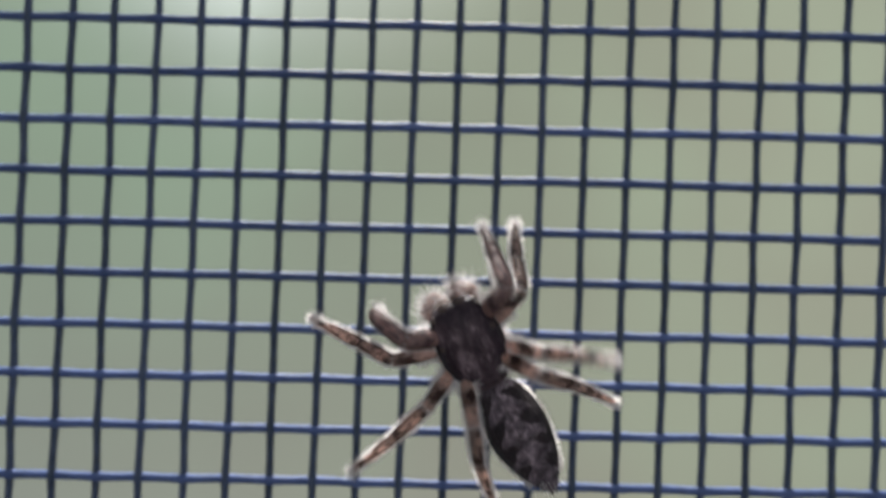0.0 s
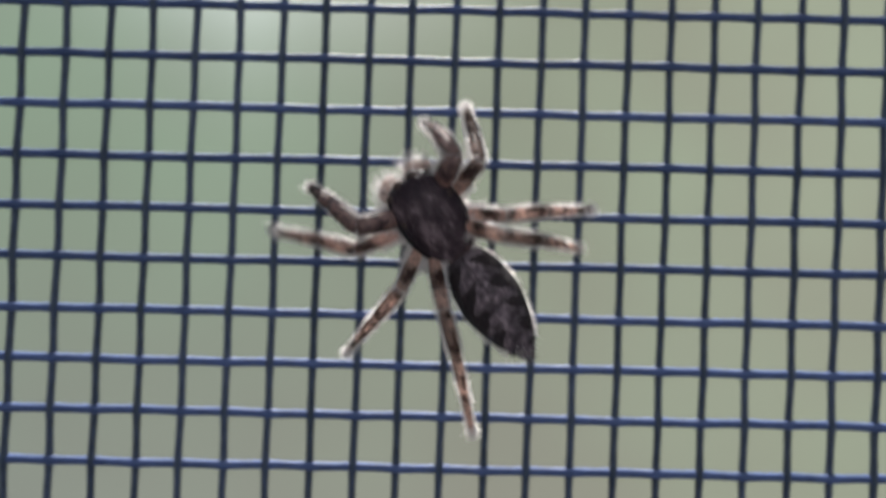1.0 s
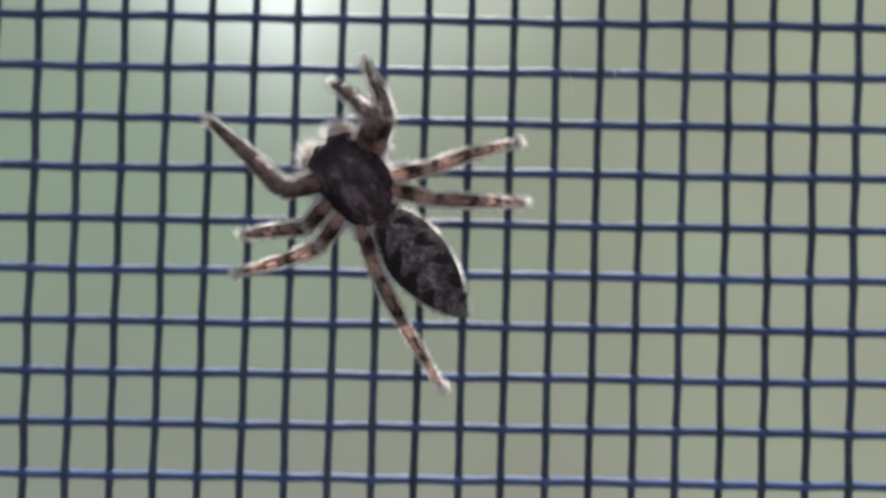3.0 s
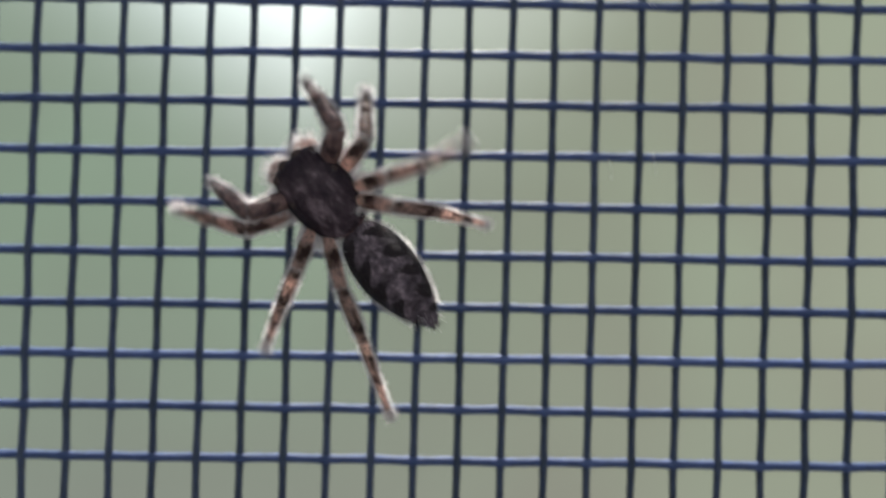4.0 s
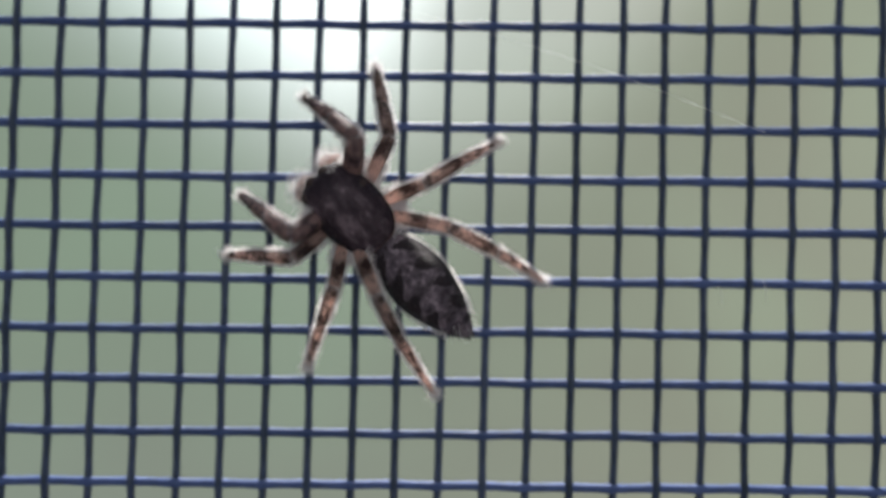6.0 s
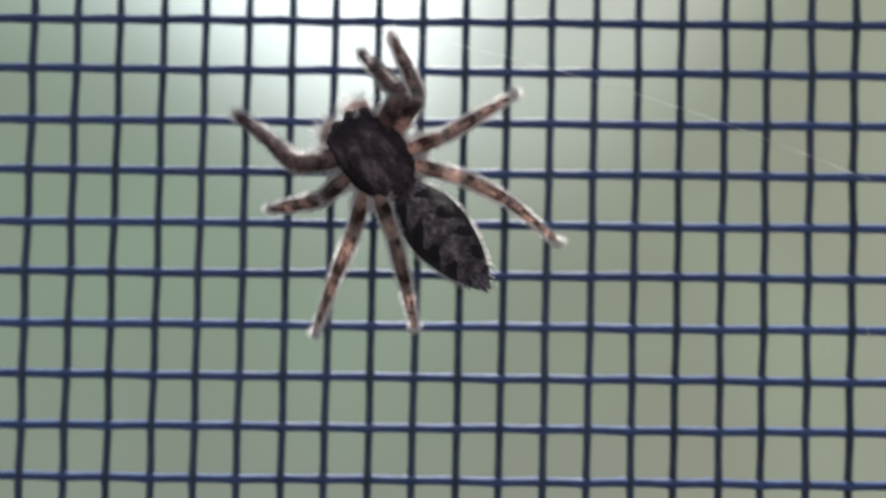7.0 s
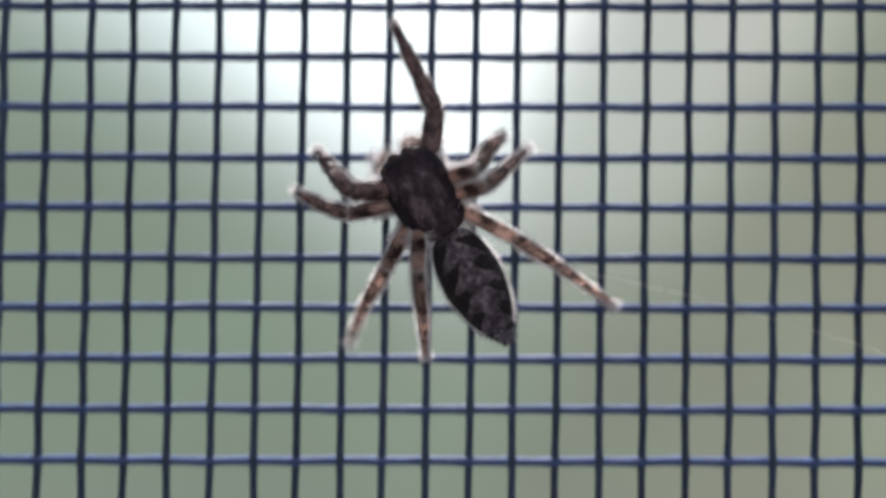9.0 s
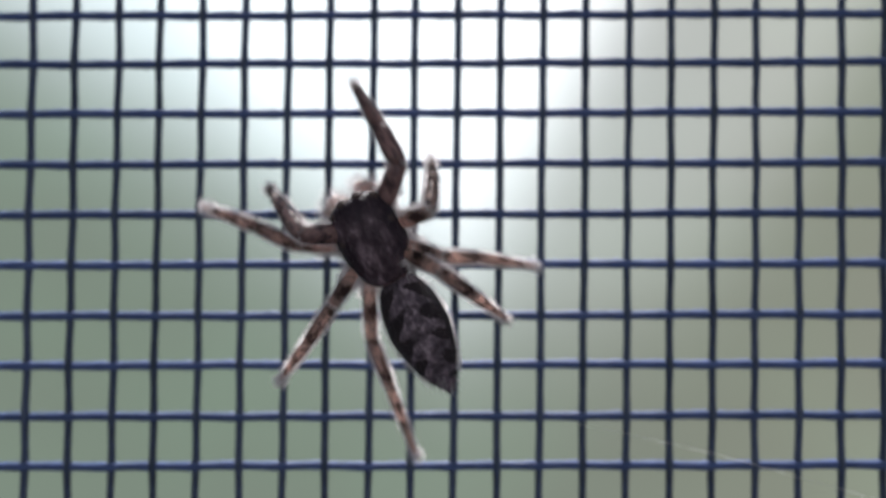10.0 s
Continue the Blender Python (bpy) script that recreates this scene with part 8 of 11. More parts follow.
    walk(foot, [
        (0, pose(0.00272, -0.000052, -0.0014, -7.2, 61.31, -12.02)), (0.133, pose(0.003489, -0.000053, -0.000497, -1.37, 23.1, -6.09)), (0.3, pose(0.003413, 0.000029, 0.000686, 0.54, -15.3, -2.63)),
        (0.4, pose(0.003567, 0.000073, 0.000052, -0.04, 1.46, -1.46)), (0.5, pose(0.003451, 0.000119, -0.00059, -0.46, 18.21, -0.26)), (0.667, pose(0.002878, -0.000122, -0.001301, -6.07, 48.24, -14.07)),
        (0.8, pose(0.00204, -0.000143, -0.001573, -31.02, 75.55, -42.85)), (0.9, pose(0.002215, -0.000186, -0.001553, -21.67, 72.43, -33.08)), (1, pose(0.00241, -0.000216, -0.001508, -13.08, 68.27, -23.2)),
        (1.1, pose(0.002477, -0.000215, -0.001488, -7.8, 68, -15.74)), (1.2, pose(0.002549, -0.000223, -0.001461, -2.95, 66.96, -9.14)), (1.333, pose(0.002717, -0.000132, -0.001397, -0.77, 56.26, -4.06)),
        (1.5, pose(0.002885, -0.000026, -0.001302, 0.01, 45.11, -0.51)), (1.667, pose(0.00251, -0.000223, -0.001475, -8.32, 59.33, -18.4)), (1.8, pose(0.002234, -0.000383, -0.001513, -24.35, 67.04, -44.16)),
        (1.9, pose(0.001857, -0.000179, -0.001564, -62.1, 79.34, -77.58)), (2, pose(0.001496, -0.000013, -0.001501, -139.44, 76.47, -150.4)), (2.1, pose(0.001574, -0.000093, -0.001521, -95.97, 83.09, -107.55)),
        (2.2, pose(0.001659, -0.00016, -0.001537, -27.72, 79.28, -39.37)), (2.333, pose(0.002346, -0.000193, -0.001527, -16.12, 76.84, -24.22)), (2.5, pose(0.002975, -0.000193, -0.00122, -4.03, 73.44, -8.67)),
        (2.667, pose(0.002714, -0.000216, -0.001388, -9.22, 72.11, -16.28)), (2.8, pose(0.002426, -0.000226, -0.001502, -12.49, 70.49, -21.95)), (2.9, pose(0.002191, -0.000286, -0.001541, -27.6, 67.59, -46.16)),
        (3, pose(0.002044, -0.000354, -0.001539, -29.42, 60.86, -56.6)), (3.1, pose(0.002073, -0.000319, -0.001545, -40.92, 68.45, -64.78)), (3.2, pose(0.002101, -0.00029, -0.001549, -60.84, 74.91, -81.34)),
        (3.333, pose(0.00252, -0.000268, -0.001464, -43.07, 78.38, -55.67)), (3.5, pose(0.002975, -0.000193, -0.00122, -4.03, 73.44, -8.67)), (3.6, pose(0.002714, -0.000216, -0.001388, -9.22, 72.11, -16.28)),
        (3.72, pose(0.002426, -0.000226, -0.001502, -12.49, 70.49, -21.95)), (3.8, pose(0.002412, -0.000217, -0.001507, -12.95, 69.65, -22.62)), (3.9, pose(0.00241, -0.000216, -0.001508, -13.08, 68.27, -23.2)),
        (4, pose(0.002477, -0.000215, -0.001488, -7.8, 68, -15.74)), (4.08, pose(0.002549, -0.000223, -0.001461, -2.95, 66.96, -9.14)), (4.2, pose(0.002698, -0.000226, -0.001394, -2.3, 57.92, -8.52)),
        (4.3, pose(0.002845, -0.000224, -0.001309, -1.87, 48.7, -8.07)), (4.4, pose(0.002614, -0.00031, -0.001418, -5.09, 49.72, -16.51)), (4.5, pose(0.002379, -0.000402, -0.001478, -7.94, 49.86, -25.13)),
        (4.667, pose(0.002364, -0.000409, -0.001479, -10.03, 53.41, -28.04)), (4.8, pose(0.002353, -0.000416, -0.00148, -12.64, 56.79, -31.48)), (4.9, pose(0.0025, -0.000434, -0.001431, -15.49, 58.58, -34.72)),
        (5, pose(0.002642, -0.000449, -0.001367, -18.75, 60.28, -38.3)), (5.1, pose(0.002864, -0.00046, -0.001233, -20.87, 62.84, -39.05)), (5.2, pose(0.003063, -0.000457, -0.001066, -23.06, 65.45, -39.74)),
        (5.4, pose(0.003063, -0.000457, -0.001066, -23.06, 65.45, -39.74)), (5.6, pose(0.003063, -0.000457, -0.001066, -23.06, 65.45, -39.74)), (5.767, pose(0.002769, -0.000335, -0.001333, -17.53, 68.8, -30.14)),
        (5.95, pose(0.002426, -0.000226, -0.001502, -12.49, 70.49, -21.95)), (6.133, pose(0.002515, -0.000281, -0.001464, -7.55, 51.14, -20.54)), (6.3, pose(0.002641, -0.000407, -0.001381, -3.83, 29.89, -21.07)),
        (6.4, pose(0.00274, -0.000369, -0.001341, -3.23, 29.98, -17.92)), (6.5, pose(0.002838, -0.000329, -0.001292, -2.56, 29.99, -14.67)), (6.667, pose(0.003422, -0.000283, -0.000604, -0.51, 11, -8.84)),
        (6.8, pose(0.003537, -0.000148, 0.000283, 0.06, -7.97, -3)), (6.9, pose(0.003427, -0.000257, -0.000605, -0.3, 14.99, -6.05)), (7, pose(0.002848, -0.000283, -0.001296, -1.41, 38.02, -9.16)),
        (7.1, pose(0.002349, -0.000252, -0.001518, -23.75, 70.4, -37.68)), (7.2, pose(0.00184, -0.000088, -0.00157, -133.88, 68.6, -150.79)), (7.333, pose(0.002045, -0.000179, -0.001569, -155.14, 72, -166.17)),
        (7.5, pose(0.002276, -0.000249, -0.001534, 174.54, 76.91, 169.21)), (7.667, pose(0.002495, -0.000241, -0.001477, 100.45, 85.07, 98.55)), (7.8, pose(0.002713, -0.000189, -0.001392, 32.8, 75.61, 35.13)),
        (7.9, pose(0.003089, -0.000067, -0.001133, 15.7, 66.63, 19.86)), (8, pose(0.003367, 0.000068, -0.000772, 8.25, 56.82, 13.99)), (8.1, pose(0.002921, -0.000149, -0.001268, -10.17, 68.27, -16.45)),
        (8.2, pose(0.002404, -0.000159, -0.001517, -24, 70.24, -35.62)), (8.333, pose(0.002178, -0.000218, -0.001554, -14.29, 73.69, -24.14)), (8.5, pose(0.001959, -0.000249, -0.00156, 0.34, 75.46, -6.81)),
        (8.667, pose(0.002607, -0.00015, -0.001447, 6.43, 66.37, 5.76)), (8.8, pose(0.00317, 0.000038, -0.00105, 10.68, 54.97, 18.06)), (8.9, pose(0.002991, -0.000059, -0.001221, 6.76, 57.89, 9.5)),
        (9, pose(0.002784, -0.000141, -0.001359, 2.17, 60.27, 0.44)), (9.1, pose(0.002445, -0.000202, -0.0015, -11.05, 60.08, -22.26)), (9.2, pose(0.002277, -0.000174, -0.001544, -12.07, 52.99, -26.76)),
        (9.333, pose(0.002098, -0.000176, -0.001566, -16.43, 62.06, -30.91)), (9.5, pose(0.001941, -0.000171, -0.00157, -23.06, 70.17, -37.18)), (9.667, pose(0.00211, -0.000183, -0.001565, -24.15, 71.52, -37.21)),
        (9.8, pose(0.00231, -0.00021, -0.001533, -21.51, 72.1, -33.19)), (9.9, pose(0.002545, -0.000162, -0.00147, -15.04, 70.29, -23.52)), (10, pose(0.002765, -0.000094, -0.001374, -9.33, 68.23, -14.51)),
    ])
    # third leg, right side
    thigh, shin, foot = LEGS[3, 1]
    walk(thigh, [
        (0, pose(0.000628, 0.001023, 0.00115, -3.84, -48.25, -31.22)), (0.133, pose(0.000628, 0.001023, 0.00115, 1.59, -45.88, -13.42)), (0.3, pose(0.000628, 0.001023, 0.00115, 8.48, -41.05, 2.24)),
        (0.4, pose(0.000628, 0.001023, 0.00115, 6.24, -44.45, -1.19)), (0.5, pose(0.000628, 0.001023, 0.00115, 3.56, -47.73, -5.04)), (0.667, pose(0.000628, 0.001023, 0.00115, 4.13, -48.66, -15.16)),
        (0.8, pose(0.000628, 0.001023, 0.00115, 5.24, -48.69, -25.48)), (0.9, pose(0.000628, 0.001023, 0.00115, 4.38, -46.1, -32.9)), (1, pose(0.000628, 0.001023, 0.00115, 3.71, -43.08, -39.61)),
        (1.1, pose(0.000628, 0.001023, 0.00115, 8.54, -48.2, -30.58)), (1.2, pose(0.000628, 0.001023, 0.00115, 13.09, -52.47, -19.73)), (1.333, pose(0.000628, 0.001023, 0.00115, 15.11, -51.27, -20.18)),
        (1.5, pose(0.000628, 0.001023, 0.00115, 17.11, -50.06, -20.61)), (1.667, pose(0.000628, 0.001023, 0.00115, 11.65, -48.29, -23.15)), (1.8, pose(0.000628, 0.001023, 0.00115, 6.34, -46.46, -25.52)),
        (1.9, pose(0.000628, 0.001023, 0.00115, 1.77, -43.28, -25.71)), (2, pose(0.000628, 0.001023, 0.00115, -1.93, -40.09, -25.88)), (2.1, pose(0.000628, 0.001023, 0.00115, -0.61, -35.46, -33.57)),
        (2.2, pose(0.000628, 0.001023, 0.00115, 0.31, -30.4, -40.39)), (2.333, pose(0.000628, 0.001023, 0.00115, 6.42, -37.17, -26.84)), (2.5, pose(0.000628, 0.001023, 0.00115, 12.02, -42.12, -11.02)),
        (2.667, pose(0.000628, 0.001023, 0.00115, 8.98, -39.2, -17.04)), (2.8, pose(0.000628, 0.001023, 0.00115, 6.01, -35.99, -22.56)), (2.9, pose(0.000628, 0.001023, 0.00115, 5.47, -36.59, -27.36)),
        (3, pose(0.000628, 0.001023, 0.00115, 5.05, -37, -32.22)), (3.1, pose(0.000628, 0.001023, 0.00115, 2.94, -29.38, -33.27)), (3.2, pose(0.000628, 0.001023, 0.00115, 1.36, -21.76, -34.18)),
        (3.333, pose(0.000628, 0.001023, 0.00115, 5.83, -32.46, -23.91)), (3.5, pose(0.000628, 0.001023, 0.00115, 12.02, -42.12, -11.02)), (3.6, pose(0.000628, 0.001023, 0.00115, 8.98, -39.2, -17.04)),
        (3.72, pose(0.000628, 0.001023, 0.00115, 6.01, -35.99, -22.56)), (3.8, pose(0.000628, 0.001023, 0.00115, 4.79, -39.85, -30.65)), (3.9, pose(0.000628, 0.001023, 0.00115, 3.71, -43.08, -39.61)),
        (4, pose(0.000628, 0.001023, 0.00115, 8.54, -48.2, -30.58)), (4.08, pose(0.000628, 0.001023, 0.00115, 13.09, -52.47, -19.73)), (4.2, pose(0.000628, 0.001023, 0.00115, 11.46, -47.15, -29.89)),
        (4.3, pose(0.000628, 0.001023, 0.00115, 5.59, -41.1, -38.08)), (4.4, pose(0.000628, 0.001023, 0.00115, 2.22, -33.62, -41.13)), (4.5, pose(0.000628, 0.001023, 0.00115, 0.05, -26.08, -43.69)),
        (4.667, pose(0.000628, 0.001023, 0.00115, 12.53, -39.3, -39.97)), (4.8, pose(0.000628, 0.001023, 0.00115, 31.19, -52.34, -34.5)), (4.9, pose(0.000628, 0.001023, 0.00115, 24.96, -49.8, -29.34)),
        (5, pose(0.000628, 0.001023, 0.00115, 19.45, -47.05, -24.72)), (5.1, pose(0.000628, 0.001023, 0.00115, 20.22, -48.99, -25.04)), (5.2, pose(0.000628, 0.001023, 0.00115, 20.99, -50.93, -25.39)),
        (5.4, pose(0.000628, 0.001023, 0.00115, 20.99, -50.93, -25.39)), (5.6, pose(0.000628, 0.001023, 0.00115, 20.99, -50.93, -25.39)), (5.767, pose(0.000628, 0.001023, 0.00115, 11.96, -43.47, -23.8)),
        (5.95, pose(0.000628, 0.001023, 0.00115, 6.01, -35.99, -22.56)), (6.133, pose(0.000628, 0.001023, 0.00115, 2.72, -27.4, -32.41)), (6.3, pose(0.000628, 0.001023, 0.00115, 0.11, -18.22, -40.79)),
        (6.4, pose(0.000628, 0.001023, 0.00115, 1.41, -27.69, -41.69)), (6.5, pose(0.000628, 0.001023, 0.00115, 3.48, -37.15, -42.77)), (6.667, pose(0.000628, 0.001023, 0.00115, 10.39, -44.65, -36.14)),
        (6.8, pose(0.000628, 0.001023, 0.00115, 18.63, -51.66, -27.62)), (6.9, pose(0.000628, 0.001023, 0.00115, 15.07, -48.83, -28.57)), (7, pose(0.000628, 0.001023, 0.00115, 11.87, -45.99, -29.41)),
        (7.1, pose(0.000628, 0.001023, 0.00115, 11.11, -41.01, -33.62)), (7.2, pose(0.000628, 0.001023, 0.00115, 9.95, -35.9, -37.23)), (7.333, pose(0.000628, 0.001023, 0.00115, 13.81, -41.49, -27.54)),
        (7.5, pose(0.000628, 0.001023, 0.00115, 16.99, -46.12, -16.19)), (7.667, pose(0.000628, 0.001023, 0.00115, 17.93, -48.26, -22.34)), (7.8, pose(0.000628, 0.001023, 0.00115, 17.79, -50.04, -28.97)),
        (7.9, pose(0.000628, 0.001023, 0.00115, 14.85, -49.5, -32.02)), (8, pose(0.000628, 0.001023, 0.00115, 12.11, -48.89, -34.99)), (8.1, pose(0.000628, 0.001023, 0.00115, 12.43, -47.94, -39.8)),
        (8.2, pose(0.000628, 0.001023, 0.00115, 12.63, -46.8, -44.42)), (8.333, pose(0.000628, 0.001023, 0.00115, 8.83, -46.1, -45.49)), (8.5, pose(0.000628, 0.001023, 0.00115, 5.61, -45.4, -46.53)),
        (8.667, pose(0.000628, 0.001023, 0.00115, 9.84, -43.11, -27.02)), (8.8, pose(0.000628, 0.001023, 0.00115, 12.11, -37.85, -9.75)), (8.9, pose(0.000628, 0.001023, 0.00115, 16.69, -47.19, -16.24)),
        (9, pose(0.000628, 0.001023, 0.00115, 21.9, -56.01, -25.42)), (9.1, pose(0.000628, 0.001023, 0.00115, 18.19, -54.06, -30.08)), (9.2, pose(0.000628, 0.001023, 0.00115, 14.63, -51.94, -34.31)),
        (9.333, pose(0.000628, 0.001023, 0.00115, 7.52, -49.69, -36.47)), (9.5, pose(0.000628, 0.001023, 0.00115, 1.78, -47.41, -38.44)), (9.667, pose(0.000628, 0.001023, 0.00115, -0.09, -26.48, -41.75)),
        (9.8, pose(0.000628, 0.001023, 0.00115, -0.27, -5.5, -44)), (9.9, pose(0.000628, 0.001023, 0.00115, 1.29, -23.35, -46.83)), (10, pose(0.000628, 0.001023, 0.00115, 6.87, -41.13, -50.58)),
    ])
    walk(shin, [
        (0, pose(0.00199, 0, 0, -164, 86.38, -167.38)), (0.133, pose(0.00199, 0, 0, -161.38, 88.82, -159.83)), (0.3, pose(0.00199, 0, 0, -15.16, 81.24, -5.72)),
        (0.4, pose(0.00199, 0, 0, -124.28, 86.33, -117.89)), (0.5, pose(0.00199, 0, 0, -158.49, 77.26, -154.77)), (0.667, pose(0.00199, 0, 0, -165.94, 81.21, -162.16)),
        (0.8, pose(0.00199, 0, 0, 166.3, 85.49, 170.84)), (0.9, pose(0.00199, 0, 0, 43, 86.32, 47.27)), (1, pose(0.00199, 0, 0, 20.93, 78.77, 25.26)),
        (1.1, pose(0.00199, 0, 0, 142.71, 88.59, 150.26)), (1.2, pose(0.00199, 0, 0, -174.98, 79.15, -165.02)), (1.333, pose(0.00199, 0, 0, 171.97, 74.34, -176.53)),
        (1.5, pose(0.00199, 0, 0, 164.66, 69.19, 177.49)), (1.667, pose(0.00199, 0, 0, 128.33, 81.81, 138.25)), (1.8, pose(0.00199, 0, 0, 43.8, 76.1, 50.64)),
        (1.9, pose(0.00199, 0, 0, 20.26, 67.9, 23.6)), (2, pose(0.00199, 0, 0, 10.23, 58, 9.73)), (2.1, pose(0.00199, 0, 0, 9.01, 49.87, 10.86)),
        (2.2, pose(0.00199, 0, 0, 7.35, 41.3, 11.59)), (2.333, pose(0.00199, 0, 0, 8.83, 67.35, 17.94)), (2.5, pose(0.00199, 0, 0, 74.77, 83.83, 87.82)),
        (2.667, pose(0.00199, 0, 0, 27.97, 78.73, 39.27)), (2.8, pose(0.00199, 0, 0, 15.91, 69.94, 25.08)), (2.9, pose(0.00199, 0, 0, 15.54, 68.24, 23.99)),
        (3, pose(0.00199, 0, 0, 15.12, 66.13, 23.13)), (3.1, pose(0.00199, 0, 0, 7.97, 51.05, 15.41)), (3.2, pose(0.00199, 0, 0, 4.5, 35.72, 11.08)),
        (3.333, pose(0.00199, 0, 0, 9.43, 63.42, 19.6)), (3.5, pose(0.00199, 0, 0, 74.77, 83.83, 87.82)), (3.6, pose(0.00199, 0, 0, 27.97, 78.73, 39.27)),
        (3.72, pose(0.00199, 0, 0, 15.91, 69.94, 25.08)), (3.8, pose(0.00199, 0, 0, 18.85, 75.17, 25.16)), (3.9, pose(0.00199, 0, 0, 20.93, 78.77, 25.26)),
        (4, pose(0.00199, 0, 0, 142.71, 88.59, 150.26)), (4.08, pose(0.00199, 0, 0, -174.98, 79.15, -165.02)), (4.2, pose(0.00199, 0, 0, 6.86, 83.07, 17.36)),
        (4.3, pose(0.00199, 0, 0, 18, 62.44, 26.5)), (4.4, pose(0.00199, 0, 0, 9.3, 48.2, 15.73)), (4.5, pose(0.00199, 0, 0, 4.39, 33.42, 8.04)),
        (4.667, pose(0.00199, 0, 0, 17.99, 68.9, 34.05)), (4.8, pose(0.00199, 0, 0, 137.65, 70.93, 157.82)), (4.9, pose(0.00199, 0, 0, 143.69, 71.08, 161.78)),
        (5, pose(0.00199, 0, 0, 150.25, 71.07, 166.08)), (5.1, pose(0.00199, 0, 0, 152.09, 70.24, 167.35)), (5.2, pose(0.00199, 0, 0, 153.76, 69.4, 168.45)),
        (5.4, pose(0.00199, 0, 0, 153.76, 69.4, 168.45)), (5.6, pose(0.00199, 0, 0, 153.76, 69.4, 168.45)), (5.767, pose(0.00199, 0, 0, 86.43, 82.47, 98.79)),
        (5.95, pose(0.00199, 0, 0, 15.91, 69.94, 25.08)), (6.133, pose(0.00199, 0, 0, 5.3, 45.52, 12.64)), (6.3, pose(0.00199, 0, 0, 2.3, 19.27, 7.26)),
        (6.4, pose(0.00199, 0, 0, 7.44, 47.98, 12.65)), (6.5, pose(0.00199, 0, 0, 27.1, 75.91, 32.4)), (6.667, pose(0.00199, 0, 0, 66.04, 80.65, 76.67)),
        (6.8, pose(0.00199, 0, 0, 102.66, 80.56, 116.67)), (6.9, pose(0.00199, 0, 0, 77.34, 81.99, 90.27)), (7, pose(0.00199, 0, 0, 47.1, 81.5, 58.65)),
        (7.1, pose(0.00199, 0, 0, 26.05, 73.32, 39.53)), (7.2, pose(0.00199, 0, 0, 18.7, 64.14, 34.03)), (7.333, pose(0.00199, 0, 0, 23.88, 71.7, 40.1)),
        (7.5, pose(0.00199, 0, 0, 28.74, 77.19, 45.04)), (7.667, pose(0.00199, 0, 0, 121.84, 83.49, 137.03)), (7.8, pose(0.00199, 0, 0, 167.17, 72.57, -179.07)),
        (7.9, pose(0.00199, 0, 0, 159, 76.35, 170.79)), (8, pose(0.00199, 0, 0, 142.87, 79.5, 152.78)), (8.1, pose(0.00199, 0, 0, 128.53, 79.84, 139.07)),
        (8.2, pose(0.00199, 0, 0, 113.01, 79.54, 124.27)), (8.333, pose(0.00199, 0, 0, 56.95, 81.61, 65.63)), (8.5, pose(0.00199, 0, 0, 19.13, 75.71, 25.2)),
        (8.667, pose(0.00199, 0, 0, 20.17, 76.94, 31)), (8.8, pose(0.00199, 0, 0, 21.33, 69.38, 37.75)), (8.9, pose(0.00199, 0, 0, 105.39, 81.91, 120.14)),
        (9, pose(0.00199, 0, 0, 162.22, 65.89, 174.76)), (9.1, pose(0.00199, 0, 0, 156.67, 69.03, 167.96)), (9.2, pose(0.00199, 0, 0, 148.08, 72.28, 158)),
        (9.333, pose(0.00199, 0, 0, 78.75, 82.41, 85.19)), (9.5, pose(0.00199, 0, 0, 19.7, 70.31, 22.46)), (9.667, pose(0.00199, 0, 0, 5.4, 37.84, 8.56)),
        (9.8, pose(0.00199, 0, 0, 0.49, 4.64, 3.25)), (9.9, pose(0.00199, 0, 0, 6.74, 43.71, 12.7)), (10, pose(0.00199, 0, 0, 51.51, 80.17, 59.72)),
    ])
